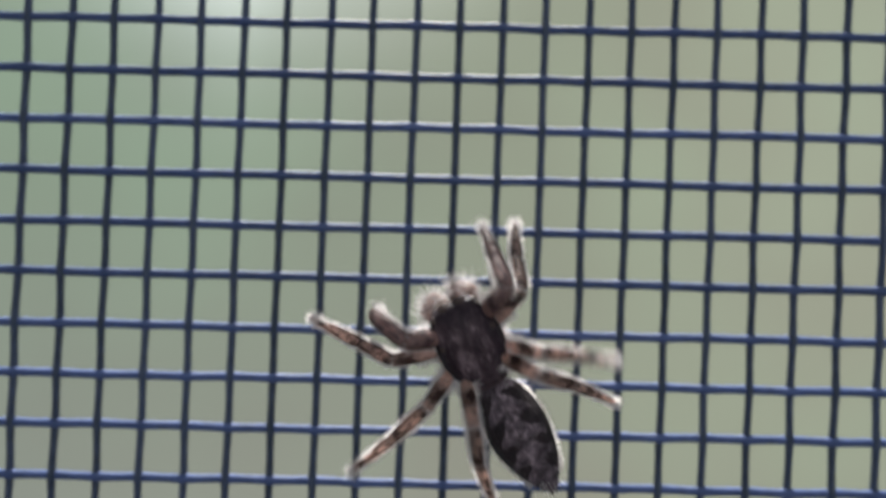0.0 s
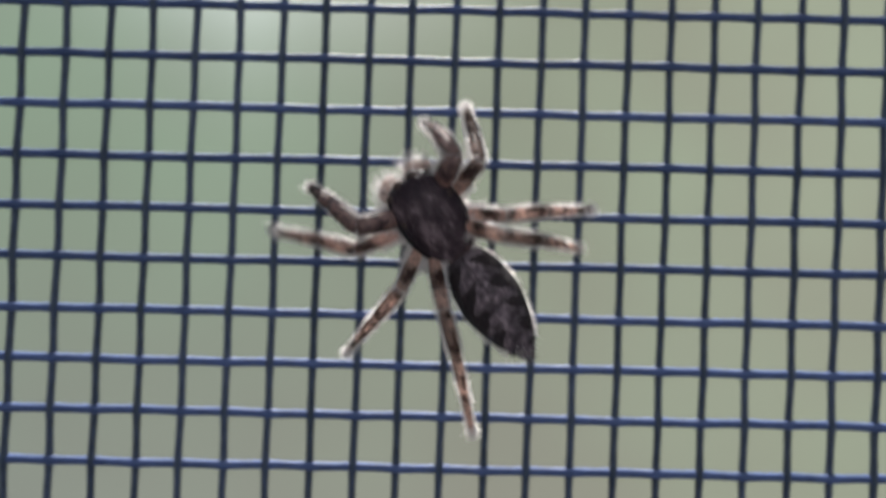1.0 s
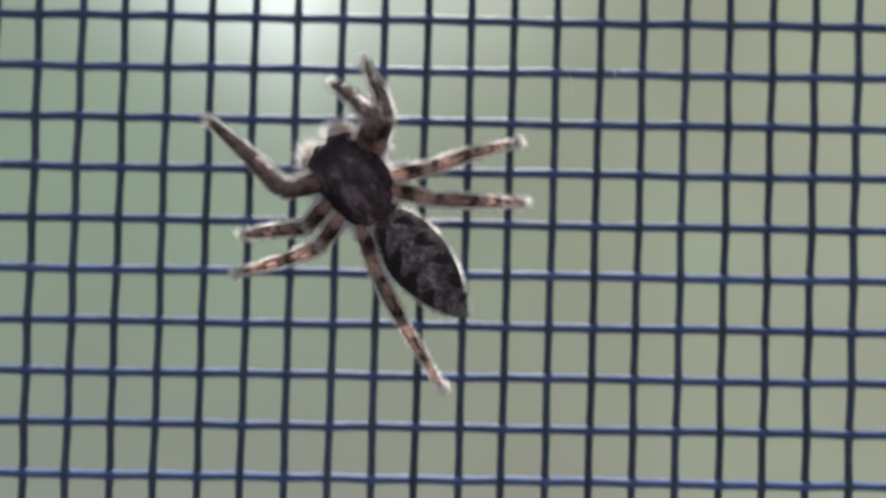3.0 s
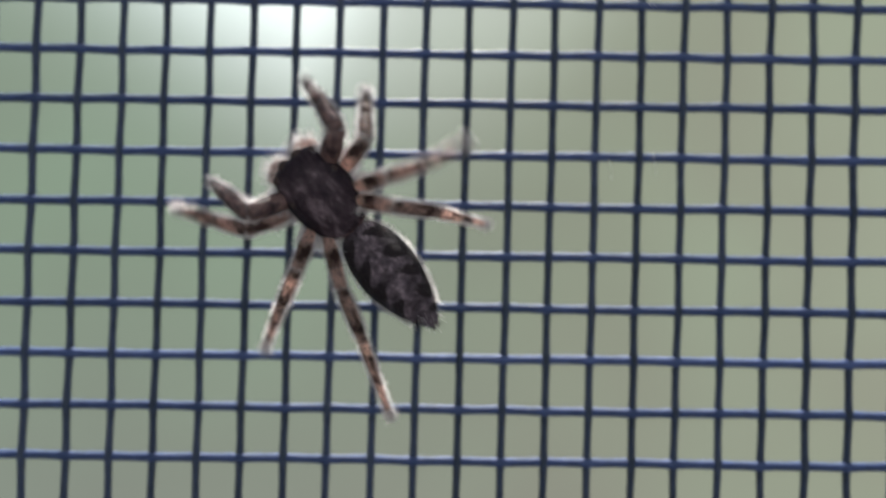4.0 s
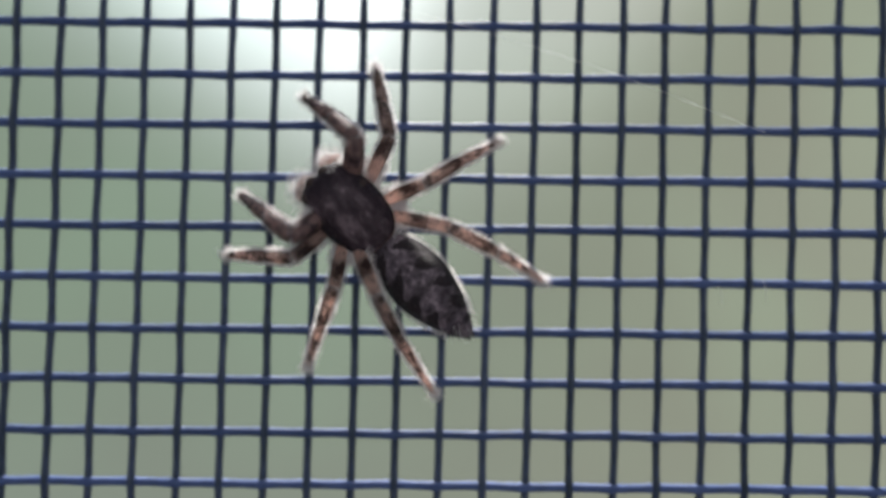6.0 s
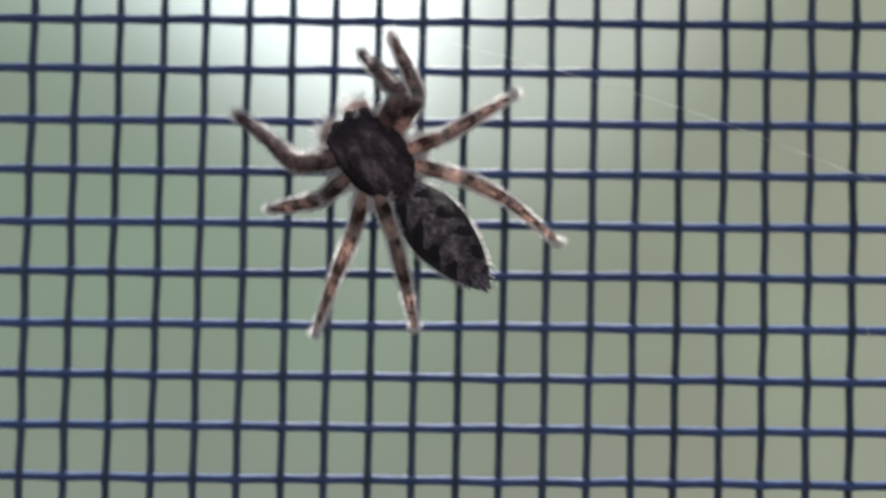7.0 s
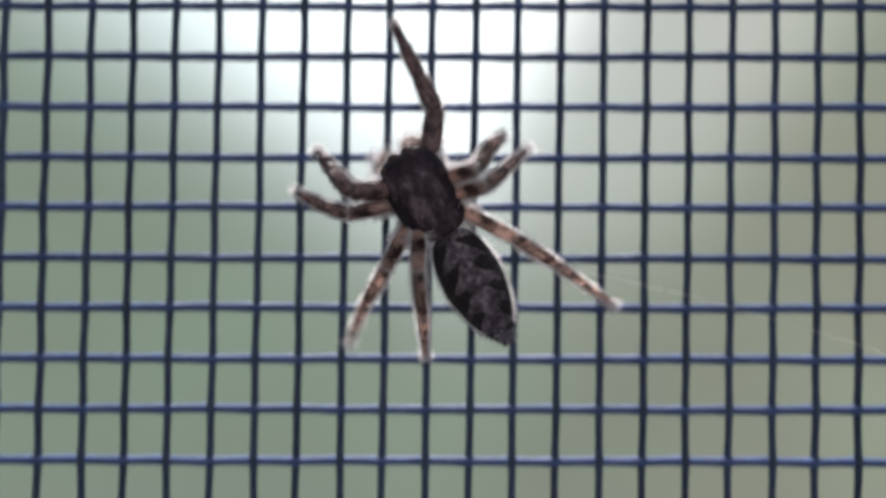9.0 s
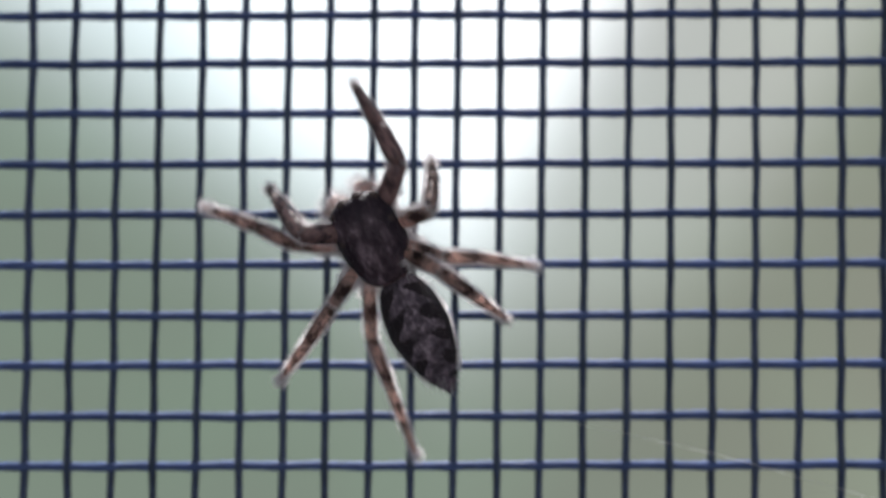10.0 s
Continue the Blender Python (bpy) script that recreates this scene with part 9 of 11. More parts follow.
    walk(foot, [
        (0, pose(0.001893, -0.000022, -0.001577, -17.67, 80.97, -21.3)), (0.133, pose(0.001959, -0.000011, -0.00158, 150.16, 86.1, 151.65)), (0.3, pose(0.002229, -0.000024, -0.001562, 103.12, 77.6, 112.43)),
        (0.4, pose(0.001943, -0.000089, -0.001577, 110.43, 80.17, 116.48)), (0.5, pose(0.001675, -0.000149, -0.001541, 113.43, 81.97, 116.45)), (0.667, pose(0.00176, -0.000074, -0.001561, 115.6, 83.77, 119.09)),
        (0.8, pose(0.001867, 0.00002, -0.001575, 92.69, 86.06, 97.27)), (0.9, pose(0.002059, 0.000075, -0.001577, 17.67, 82.39, 22.03)), (1, pose(0.002268, 0.000131, -0.00155, 2.73, 74.1, 6.79)),
        (1.1, pose(0.001956, 0.000019, -0.00158, 22.73, 71.79, 31.36)), (1.2, pose(0.001703, -0.000077, -0.001552, 26.55, 66.08, 38.53)), (1.333, pose(0.001564, -0.000026, -0.001521, 56.44, 77.42, 68.88)),
        (1.5, pose(0.001429, 0.000025, -0.001477, 127.79, 77.81, 141)), (1.667, pose(0.001822, 0.00015, -0.001564, 162.23, 73.03, 171.67)), (1.8, pose(0.002231, 0.000293, -0.001534, -175.76, 67.16, -169.41)),
        (1.9, pose(0.002535, 0.000238, -0.001464, -166.45, 70.68, -163.79)), (2, pose(0.002815, 0.000141, -0.00134, -152.2, 73.8, -153.52)), (2.1, pose(0.00299, 0.000192, -0.001208, -129.55, 80.71, -130.04)),
        (2.2, pose(0.003153, 0.000238, -0.001043, -65.17, 83.01, -64.8)), (2.333, pose(0.002569, 0.000187, -0.001458, 34.91, 80.03, 43.71)), (2.5, pose(0.001996, 0.00017, -0.001571, 18.46, 64.46, 33.27)),
        (2.667, pose(0.002229, 0.000195, -0.00155, 18.3, 68.92, 30.35)), (2.8, pose(0.002481, 0.00023, -0.001484, 12.23, 72.45, 21.01)), (2.9, pose(0.002525, 0.000238, -0.001467, 7.38, 70.6, 15.14)),
        (3, pose(0.002578, 0.000251, -0.001445, 3.75, 68.05, 10.7)), (3.1, pose(0.002948, 0.000264, -0.001229, 0.25, 63.09, 5.48)), (3.2, pose(0.003249, 0.000246, -0.000922, -2.57, 57.9, 0.37)),
        (3.333, pose(0.002656, 0.000237, -0.001413, 11.59, 63.92, 21.94)), (3.5, pose(0.001996, 0.00017, -0.001571, 18.46, 64.46, 33.27)), (3.6, pose(0.002229, 0.000195, -0.00155, 18.3, 68.92, 30.35)),
        (3.72, pose(0.002481, 0.00023, -0.001484, 12.23, 72.45, 21.01)), (3.8, pose(0.002356, 0.000172, -0.001527, 6.84, 74.29, 12.82)), (3.9, pose(0.002268, 0.000131, -0.00155, 2.73, 74.1, 6.79)),
        (4, pose(0.001956, 0.000019, -0.00158, 22.73, 71.79, 31.36)), (4.08, pose(0.001703, -0.000077, -0.001552, 26.55, 66.08, 38.53)), (4.2, pose(0.002172, 0.000057, -0.001568, 122.6, 77.83, 132.46)),
        (4.3, pose(0.002644, 0.000326, -0.001401, -178.3, 61.09, -171.7)), (4.4, pose(0.003004, 0.000286, -0.001178, -170.32, 70.84, -166.43)), (4.5, pose(0.003296, 0.000184, -0.00087, -146.94, 80.11, -146.45)),
        (4.667, pose(0.002461, 0.000318, -0.001474, 134.71, 76.28, 148.73)), (4.8, pose(0.001512, 0.000195, -0.001493, 101.42, 78.17, 122.97)), (4.9, pose(0.001503, 0.00016, -0.001495, 106.79, 78.73, 126.11)),
        (5, pose(0.001492, 0.000123, -0.001495, 113.42, 79.26, 130.28)), (5.1, pose(0.001469, 0.000117, -0.001487, 132.68, 77.23, 148.69)), (5.2, pose(0.001445, 0.000111, -0.001479, 145.74, 74.24, 160.92)),
        (5.4, pose(0.001445, 0.000111, -0.001479, 145.74, 74.24, 160.92)), (5.6, pose(0.001445, 0.000111, -0.001479, 145.74, 74.24, 160.92)), (5.767, pose(0.001958, 0.000205, -0.001566, 72.69, 83.05, 85.14)),
        (5.95, pose(0.002481, 0.00023, -0.001484, 12.23, 72.45, 21.01)), (6.133, pose(0.00307, 0.000242, -0.001127, 4.45, 75.23, 9.83)), (6.3, pose(0.003469, 0.000189, -0.000522, -17.15, 73.15, -17.53)),
        (6.4, pose(0.003022, 0.000232, -0.001174, -8.37, 71.89, -6.11)), (6.5, pose(0.002315, 0.000206, -0.001532, -1.73, 70.24, 2.75)), (6.667, pose(0.002049, 0.00025, -0.001559, 23.15, 80.63, 33.77)),
        (6.8, pose(0.001874, 0.000231, -0.001559, 82.56, 82.81, 96.79)), (6.9, pose(0.001989, 0.00022, -0.001565, 46.72, 80.6, 59.92)), (7, pose(0.002112, 0.0002, -0.001563, 28.19, 76.33, 40.12)),
        (7.1, pose(0.00234, 0.000289, -0.001513, 26.28, 74.88, 39.59)), (7.2, pose(0.002561, 0.000386, -0.001422, 22.87, 73.27, 37.19)), (7.333, pose(0.002369, 0.00032, -0.0015, 41.46, 75.95, 57.43)),
        (7.5, pose(0.002238, 0.000248, -0.001541, 50.82, 75.69, 67.39)), (7.667, pose(0.001859, 0.000122, -0.00157, 95.91, 78.5, 111.16)), (7.8, pose(0.001517, -0.000008, -0.001507, 132.79, 74.23, 146.05)),
        (7.9, pose(0.001622, 0.00006, -0.001535, 142.27, 75.84, 153.76)), (8, pose(0.001734, 0.000132, -0.001554, 153.12, 77.87, 162.97)), (8.1, pose(0.001779, 0.000183, -0.001555, 153.87, 79.09, 164.44)),
        (8.2, pose(0.001829, 0.000237, -0.001554, 153.87, 80.72, 165.17)), (8.333, pose(0.002085, 0.00021, -0.001563, 143.55, 85.06, 151.84)), (8.5, pose(0.002343, 0.000166, -0.001531, 71.51, 88.1, 77.03)),
        (8.667, pose(0.002296, 0.000184, -0.001539, 29.9, 76.11, 40.98)), (8.8, pose(0.00243, 0.000341, -0.001479, 14.05, 56.09, 31.89)), (8.9, pose(0.001878, 0.000192, -0.001564, 55.34, 79.05, 70.73)),
        (9, pose(0.001347, 0.000059, -0.001442, 158.18, 68.68, 170.86)), (9.1, pose(0.001437, 0.000118, -0.001475, 161.82, 70.97, 173.59)), (9.2, pose(0.001544, 0.00018, -0.001505, 166.49, 74.4, 177.19)),
        (9.333, pose(0.002008, 0.000208, -0.001566, 178.24, 75.66, -175.48)), (9.5, pose(0.002482, 0.000203, -0.001488, -162, 77.2, -159.93)), (9.667, pose(0.003224, 0.000186, -0.000969, -23.98, 75.58, -24.86)),
        (9.8, pose(0.003562, 0.000089, -0.000128, -9.72, 50.35, -15.32)), (9.9, pose(0.003104, 0.000251, -0.001092, -3.63, 53.43, -1.53)), (10, pose(0.002126, 0.000233, -0.001557, 2.61, 56.07, 10.95)),
    ])
    # fourth leg, left side
    thigh, shin, foot = LEGS[4, -1]
    walk(thigh, [
        (0, pose(-0.000524, 0.000813, 0.00115, 3.12, -53.77, -107.75)), (0.133, pose(-0.000524, 0.000813, 0.00115, 0.19, -55.9, -110.88)), (0.3, pose(-0.000524, 0.000813, 0.00115, -2.99, -57.95, -114.37)),
        (0.4, pose(-0.000524, 0.000813, 0.00115, -3.98, -52.87, -116.66)), (0.5, pose(-0.000524, 0.000813, 0.00115, -5.14, -47.75, -118.46)), (0.667, pose(-0.000524, 0.000813, 0.00115, -4.75, -49.25, -115.61)),
        (0.8, pose(-0.000524, 0.000813, 0.00115, -4.77, -50.68, -112.59)), (0.9, pose(-0.000524, 0.000813, 0.00115, -1.72, -43.14, -113.76)), (1, pose(-0.000524, 0.000813, 0.00115, 0.32, -35.6, -114.68)),
        (1.1, pose(-0.000524, 0.000813, 0.00115, 0.34, -28.01, -113.2)), (1.2, pose(-0.000524, 0.000813, 0.00115, 0.33, -20.4, -111.91)), (1.333, pose(-0.000524, 0.000813, 0.00115, -0.19, -36.15, -111.44)),
        (1.5, pose(-0.000524, 0.000813, 0.00115, -1.85, -51.89, -110.72)), (1.667, pose(-0.000524, 0.000813, 0.00115, -0.52, -46.64, -110.44)), (1.8, pose(-0.000524, 0.000813, 0.00115, 0.36, -41.38, -110.21)),
        (1.9, pose(-0.000524, 0.000813, 0.00115, 1.22, -36.81, -109.56)), (2, pose(-0.000524, 0.000813, 0.00115, 1.83, -32.23, -108.99)), (2.1, pose(-0.000524, 0.000813, 0.00115, 0.77, -11.41, -108.85)),
        (2.2, pose(-0.000524, 0.000813, 0.00115, -0.72, 9.41, -108.73)), (2.333, pose(-0.000524, 0.000813, 0.00115, 0.67, -14.85, -107.7)), (2.5, pose(-0.000524, 0.000813, 0.00115, 0.3, -39.11, -106.38)),
        (2.667, pose(-0.000524, 0.000813, 0.00115, 0.37, -38.85, -107.03)), (2.8, pose(-0.000524, 0.000813, 0.00115, 0.45, -38.59, -107.67)), (2.9, pose(-0.000524, 0.000813, 0.00115, 1.62, -31.97, -108.19)),
        (3, pose(-0.000524, 0.000813, 0.00115, 2.19, -25.34, -108.64)), (3.1, pose(-0.000524, 0.000813, 0.00115, 1.78, -21.91, -107.28)), (3.2, pose(-0.000524, 0.000813, 0.00115, 1.4, -18.46, -105.98)),
        (3.333, pose(-0.000524, 0.000813, 0.00115, 1.26, -28.79, -106.16)), (3.5, pose(-0.000524, 0.000813, 0.00115, 0.3, -39.11, -106.38)), (3.6, pose(-0.000524, 0.000813, 0.00115, 0.37, -38.85, -107.03)),
        (3.72, pose(-0.000524, 0.000813, 0.00115, 0.45, -38.59, -107.67)), (3.8, pose(-0.000524, 0.000813, 0.00115, 0.36, -37.15, -111.24)), (3.9, pose(-0.000524, 0.000813, 0.00115, 0.32, -35.6, -114.68)),
        (4, pose(-0.000524, 0.000813, 0.00115, 0.34, -28.01, -113.2)), (4.08, pose(-0.000524, 0.000813, 0.00115, 0.33, -20.4, -111.91)), (4.2, pose(-0.000524, 0.000813, 0.00115, -3.68, -37.99, -109.48)),
        (4.3, pose(-0.000524, 0.000813, 0.00115, -13.98, -55.49, -105.47)), (4.4, pose(-0.000524, 0.000813, 0.00115, -11.46, -49.35, -104.8)), (4.5, pose(-0.000524, 0.000813, 0.00115, -9.23, -43.21, -104.28)),
        (4.667, pose(-0.000524, 0.000813, 0.00115, -6.42, -38.21, -103.57)), (4.8, pose(-0.000524, 0.000813, 0.00115, -4.19, -33.2, -102.95)), (4.9, pose(-0.000524, 0.000813, 0.00115, -2.58, -31.09, -105.34)),
        (5, pose(-0.000524, 0.000813, 0.00115, -1.2, -28.93, -107.63)), (5.1, pose(-0.000524, 0.000813, 0.00115, -1.46, -26.36, -106.78)), (5.2, pose(-0.000524, 0.000813, 0.00115, -1.64, -23.78, -105.96)),
        (5.4, pose(-0.000524, 0.000813, 0.00115, -1.64, -23.78, -105.96)), (5.6, pose(-0.000524, 0.000813, 0.00115, -1.64, -23.78, -105.96)), (5.767, pose(-0.000524, 0.000813, 0.00115, -0.93, -31.19, -106.75)),
        (5.95, pose(-0.000524, 0.000813, 0.00115, 0.45, -38.59, -107.67)), (6.133, pose(-0.000524, 0.000813, 0.00115, 0.1, -33.89, -108.63)), (6.3, pose(-0.000524, 0.000813, 0.00115, -0.22, -29.18, -109.48)),
        (6.4, pose(-0.000524, 0.000813, 0.00115, -0.22, -29.29, -107.44)), (6.5, pose(-0.000524, 0.000813, 0.00115, -0.3, -29.37, -105.39)), (6.667, pose(-0.000524, 0.000813, 0.00115, -1.22, -35.02, -108.05)),
        (6.8, pose(-0.000524, 0.000813, 0.00115, -2.7, -40.6, -111.11)), (6.9, pose(-0.000524, 0.000813, 0.00115, -3.82, -40.91, -110.08)), (7, pose(-0.000524, 0.000813, 0.00115, -4.96, -41.21, -109.05)),
        (7.1, pose(-0.000524, 0.000813, 0.00115, -0.85, -36.84, -112.13)), (7.2, pose(-0.000524, 0.000813, 0.00115, 2.11, -32.39, -114.87)), (7.333, pose(-0.000524, 0.000813, 0.00115, 1.94, -17.61, -112.24)),
        (7.5, pose(-0.000524, 0.000813, 0.00115, 0.41, -2.81, -110.01)), (7.667, pose(-0.000524, 0.000813, 0.00115, 2.84, -22.63, -111.85)), (7.8, pose(-0.000524, 0.000813, 0.00115, 4.39, -42.43, -114.34)),
        (7.9, pose(-0.000524, 0.000813, 0.00115, 3.55, -36.78, -113.26)), (8, pose(-0.000524, 0.000813, 0.00115, 2.81, -31.12, -112.33)), (8.1, pose(-0.000524, 0.000813, 0.00115, 3.5, -31.34, -113.06)),
        (8.2, pose(-0.000524, 0.000813, 0.00115, 4.18, -31.56, -113.79)), (8.333, pose(-0.000524, 0.000813, 0.00115, 3.12, -21.56, -113.68)), (8.5, pose(-0.000524, 0.000813, 0.00115, 1.81, -11.55, -113.59)),
        (8.667, pose(-0.000524, 0.000813, 0.00115, 3.65, -31.69, -117.32)), (8.8, pose(-0.000524, 0.000813, 0.00115, 2.86, -51.66, -123.23)), (8.9, pose(-0.000524, 0.000813, 0.00115, 1.99, -50.75, -121.74)),
        (9, pose(-0.000524, 0.000813, 0.00115, 1.18, -49.83, -120.3)), (9.1, pose(-0.000524, 0.000813, 0.00115, 1.27, -48.78, -116.71)), (9.2, pose(-0.000524, 0.000813, 0.00115, 1.07, -47.62, -113.28)),
        (9.333, pose(-0.000524, 0.000813, 0.00115, 1.76, -14.67, -116.55)), (9.5, pose(-0.000524, 0.000813, 0.00115, -3.67, 18.31, -118.87)), (9.667, pose(-0.000524, 0.000813, 0.00115, -0.62, 3.92, -113.94)),
        (9.8, pose(-0.000524, 0.000813, 0.00115, 1.25, -10.49, -109.18)), (9.9, pose(-0.000524, 0.000813, 0.00115, -0.28, 1.68, -113.86)), (10, pose(-0.000524, 0.000813, 0.00115, -3.02, 13.83, -118.6)),
    ])
    walk(shin, [
        (0, pose(0.00246, 0, 0, -68.58, 85.47, -66.36)), (0.133, pose(0.00246, 0, 0, -65.23, 86.79, -65.14)), (0.3, pose(0.00246, 0, 0, -39.34, 88.46, -41.22)),
        (0.4, pose(0.00246, 0, 0, -25.98, 83.5, -29.13)), (0.5, pose(0.00246, 0, 0, -23.67, 78.3, -28.76)), (0.667, pose(0.00246, 0, 0, -7.18, 77.91, -11.42)),
        (0.8, pose(0.00246, 0, 0, 7.7, 76.29, 4.03)), (0.9, pose(0.00246, 0, 0, 3.96, 67.25, 2.46)), (1, pose(0.00246, 0, 0, 2.73, 58.23, 3.66)),
        (1.1, pose(0.00246, 0, 0, 0.72, 39.42, 1.77)), (1.2, pose(0.00246, 0, 0, 0.01, 20.57, 0.92)), (1.333, pose(0.00246, 0, 0, -1.34, 51.69, -1.97)),
        (1.5, pose(0.00246, 0, 0, -13.69, 82.64, -15.25)), (1.667, pose(0.00246, 0, 0, -6.69, 77.39, -7.34)), (1.8, pose(0.00246, 0, 0, -2.7, 72.06, -2.43)),
        (1.9, pose(0.00246, 0, 0, 0.22, 72.23, 1.86)), (2, pose(0.00246, 0, 0, 4.2, 72.25, 7.32)), (2.1, pose(0.00246, 0, 0, 1.31, 38.27, 5.91)),
        (2.2, pose(0.00246, 0, 0, 0.13, 4.23, 6.04)), (2.333, pose(0.00246, 0, 0, -0.74, 38.66, 1.33)), (2.5, pose(0.00246, 0, 0, -11.6, 72.64, -11.77)),
        (2.667, pose(0.00246, 0, 0, -8.74, 68.98, -8.88)), (2.8, pose(0.00246, 0, 0, -6.65, 65.29, -6.75)), (2.9, pose(0.00246, 0, 0, -2.25, 54.78, -0.16)),
        (3, pose(0.00246, 0, 0, -0.02, 44.13, 4.58)), (3.1, pose(0.00246, 0, 0, 0.51, 31.09, 5.4)), (3.2, pose(0.00246, 0, 0, 0.55, 18.03, 5.96)),
        (3.333, pose(0.00246, 0, 0, -1.01, 45.54, 0.88)), (3.5, pose(0.00246, 0, 0, -11.6, 72.64, -11.77)), (3.6, pose(0.00246, 0, 0, -8.74, 68.98, -8.88)),
        (3.72, pose(0.00246, 0, 0, -6.65, 65.29, -6.75)), (3.8, pose(0.00246, 0, 0, -1.17, 61.89, -0.86)), (3.9, pose(0.00246, 0, 0, 2.73, 58.23, 3.66)),
        (4, pose(0.00246, 0, 0, 0.72, 39.42, 1.77)), (4.08, pose(0.00246, 0, 0, 0.01, 20.57, 0.92)), (4.2, pose(0.00246, 0, 0, -0.88, 58.71, -5.73)),
        (4.3, pose(0.00246, 0, 0, -177.24, 82.54, 173.35)), (4.4, pose(0.00246, 0, 0, 4.86, 84.03, -4.79)), (4.5, pose(0.00246, 0, 0, 3.93, 70.52, -5.53)),
        (4.667, pose(0.00246, 0, 0, -0.97, 63.6, -9.17)), (4.8, pose(0.00246, 0, 0, -3.1, 56.69, -10.07)), (4.9, pose(0.00246, 0, 0, 0.17, 60.16, -4.09)),
        (5, pose(0.00246, 0, 0, 4.51, 63.51, 2.86)), (5.1, pose(0.00246, 0, 0, -0.5, 61, -3.53)), (5.2, pose(0.00246, 0, 0, -4.55, 58.3, -9.06)),
        (5.4, pose(0.00246, 0, 0, -4.55, 58.3, -9.06)), (5.6, pose(0.00246, 0, 0, -4.55, 58.3, -9.06)), (5.767, pose(0.00246, 0, 0, -5.28, 61.8, -7.53)),
        (5.95, pose(0.00246, 0, 0, -6.65, 65.29, -6.75)), (6.133, pose(0.00246, 0, 0, -3.25, 68.75, -3.35)), (6.3, pose(0.00246, 0, 0, 0.9, 72.11, 0.55)),
        (6.4, pose(0.00246, 0, 0, -2.73, 64.01, -3.43)), (6.5, pose(0.00246, 0, 0, -4.6, 55.83, -6.08)), (6.667, pose(0.00246, 0, 0, -3.61, 69.24, -5.61)),
        (6.8, pose(0.00246, 0, 0, 3.25, 82.53, 0.13)), (6.9, pose(0.00246, 0, 0, -2.18, 72.11, -6.68)), (7, pose(0.00246, 0, 0, -3.13, 61.65, -9.2)),
        (7.1, pose(0.00246, 0, 0, -0.95, 62.47, -2.2)), (7.2, pose(0.00246, 0, 0, 2.57, 63.32, 6.2)), (7.333, pose(0.00246, 0, 0, 1.51, 39.59, 8.46)),
        (7.5, pose(0.00246, 0, 0, 0.72, 15.56, 11.04)), (7.667, pose(0.00246, 0, 0, 2.22, 45.87, 9.86)), (7.8, pose(0.00246, 0, 0, 6.56, 75.92, 11.56)),
        (7.9, pose(0.00246, 0, 0, 3.46, 64.38, 8.58)), (8, pose(0.00246, 0, 0, 2.21, 52.81, 7.41)), (8.1, pose(0.00246, 0, 0, 2.03, 47.26, 8.49)),
        (8.2, pose(0.00246, 0, 0, 1.86, 41.7, 9.56)), (8.333, pose(0.00246, 0, 0, 0.8, 19.85, 10.19)), (8.5, pose(0.00246, 0, 0, -0.08, -2.05, 11.01)),
        (8.667, pose(0.00246, 0, 0, -0.08, 44.06, 5.76)), (8.8, pose(0.00246, 0, 0, -57.94, 89.11, -55.68)), (8.9, pose(0.00246, 0, 0, 8.4, 85.94, 10.04)),
        (9, pose(0.00246, 0, 0, 14.17, 82.17, 15.29)), (9.1, pose(0.00246, 0, 0, 0.08, 79.67, 1.19)), (9.2, pose(0.00246, 0, 0, -6.59, 76.74, -5.79)),
        (9.333, pose(0.00246, 0, 0, 0.83, 30.65, 8.31)), (9.5, pose(0.00246, 0, 0, -1.13, -16.17, 14.99)), (9.667, pose(0.00246, 0, 0, -0.59, -10.16, 12.32)),
        (9.8, pose(0.00246, 0, 0, -0.19, -4.28, 9.23)), (9.9, pose(0.00246, 0, 0, -1.11, -11.69, 15.04)), (10, pose(0.00246, 0, 0, -2.86, -19.16, 20.72)),
    ])
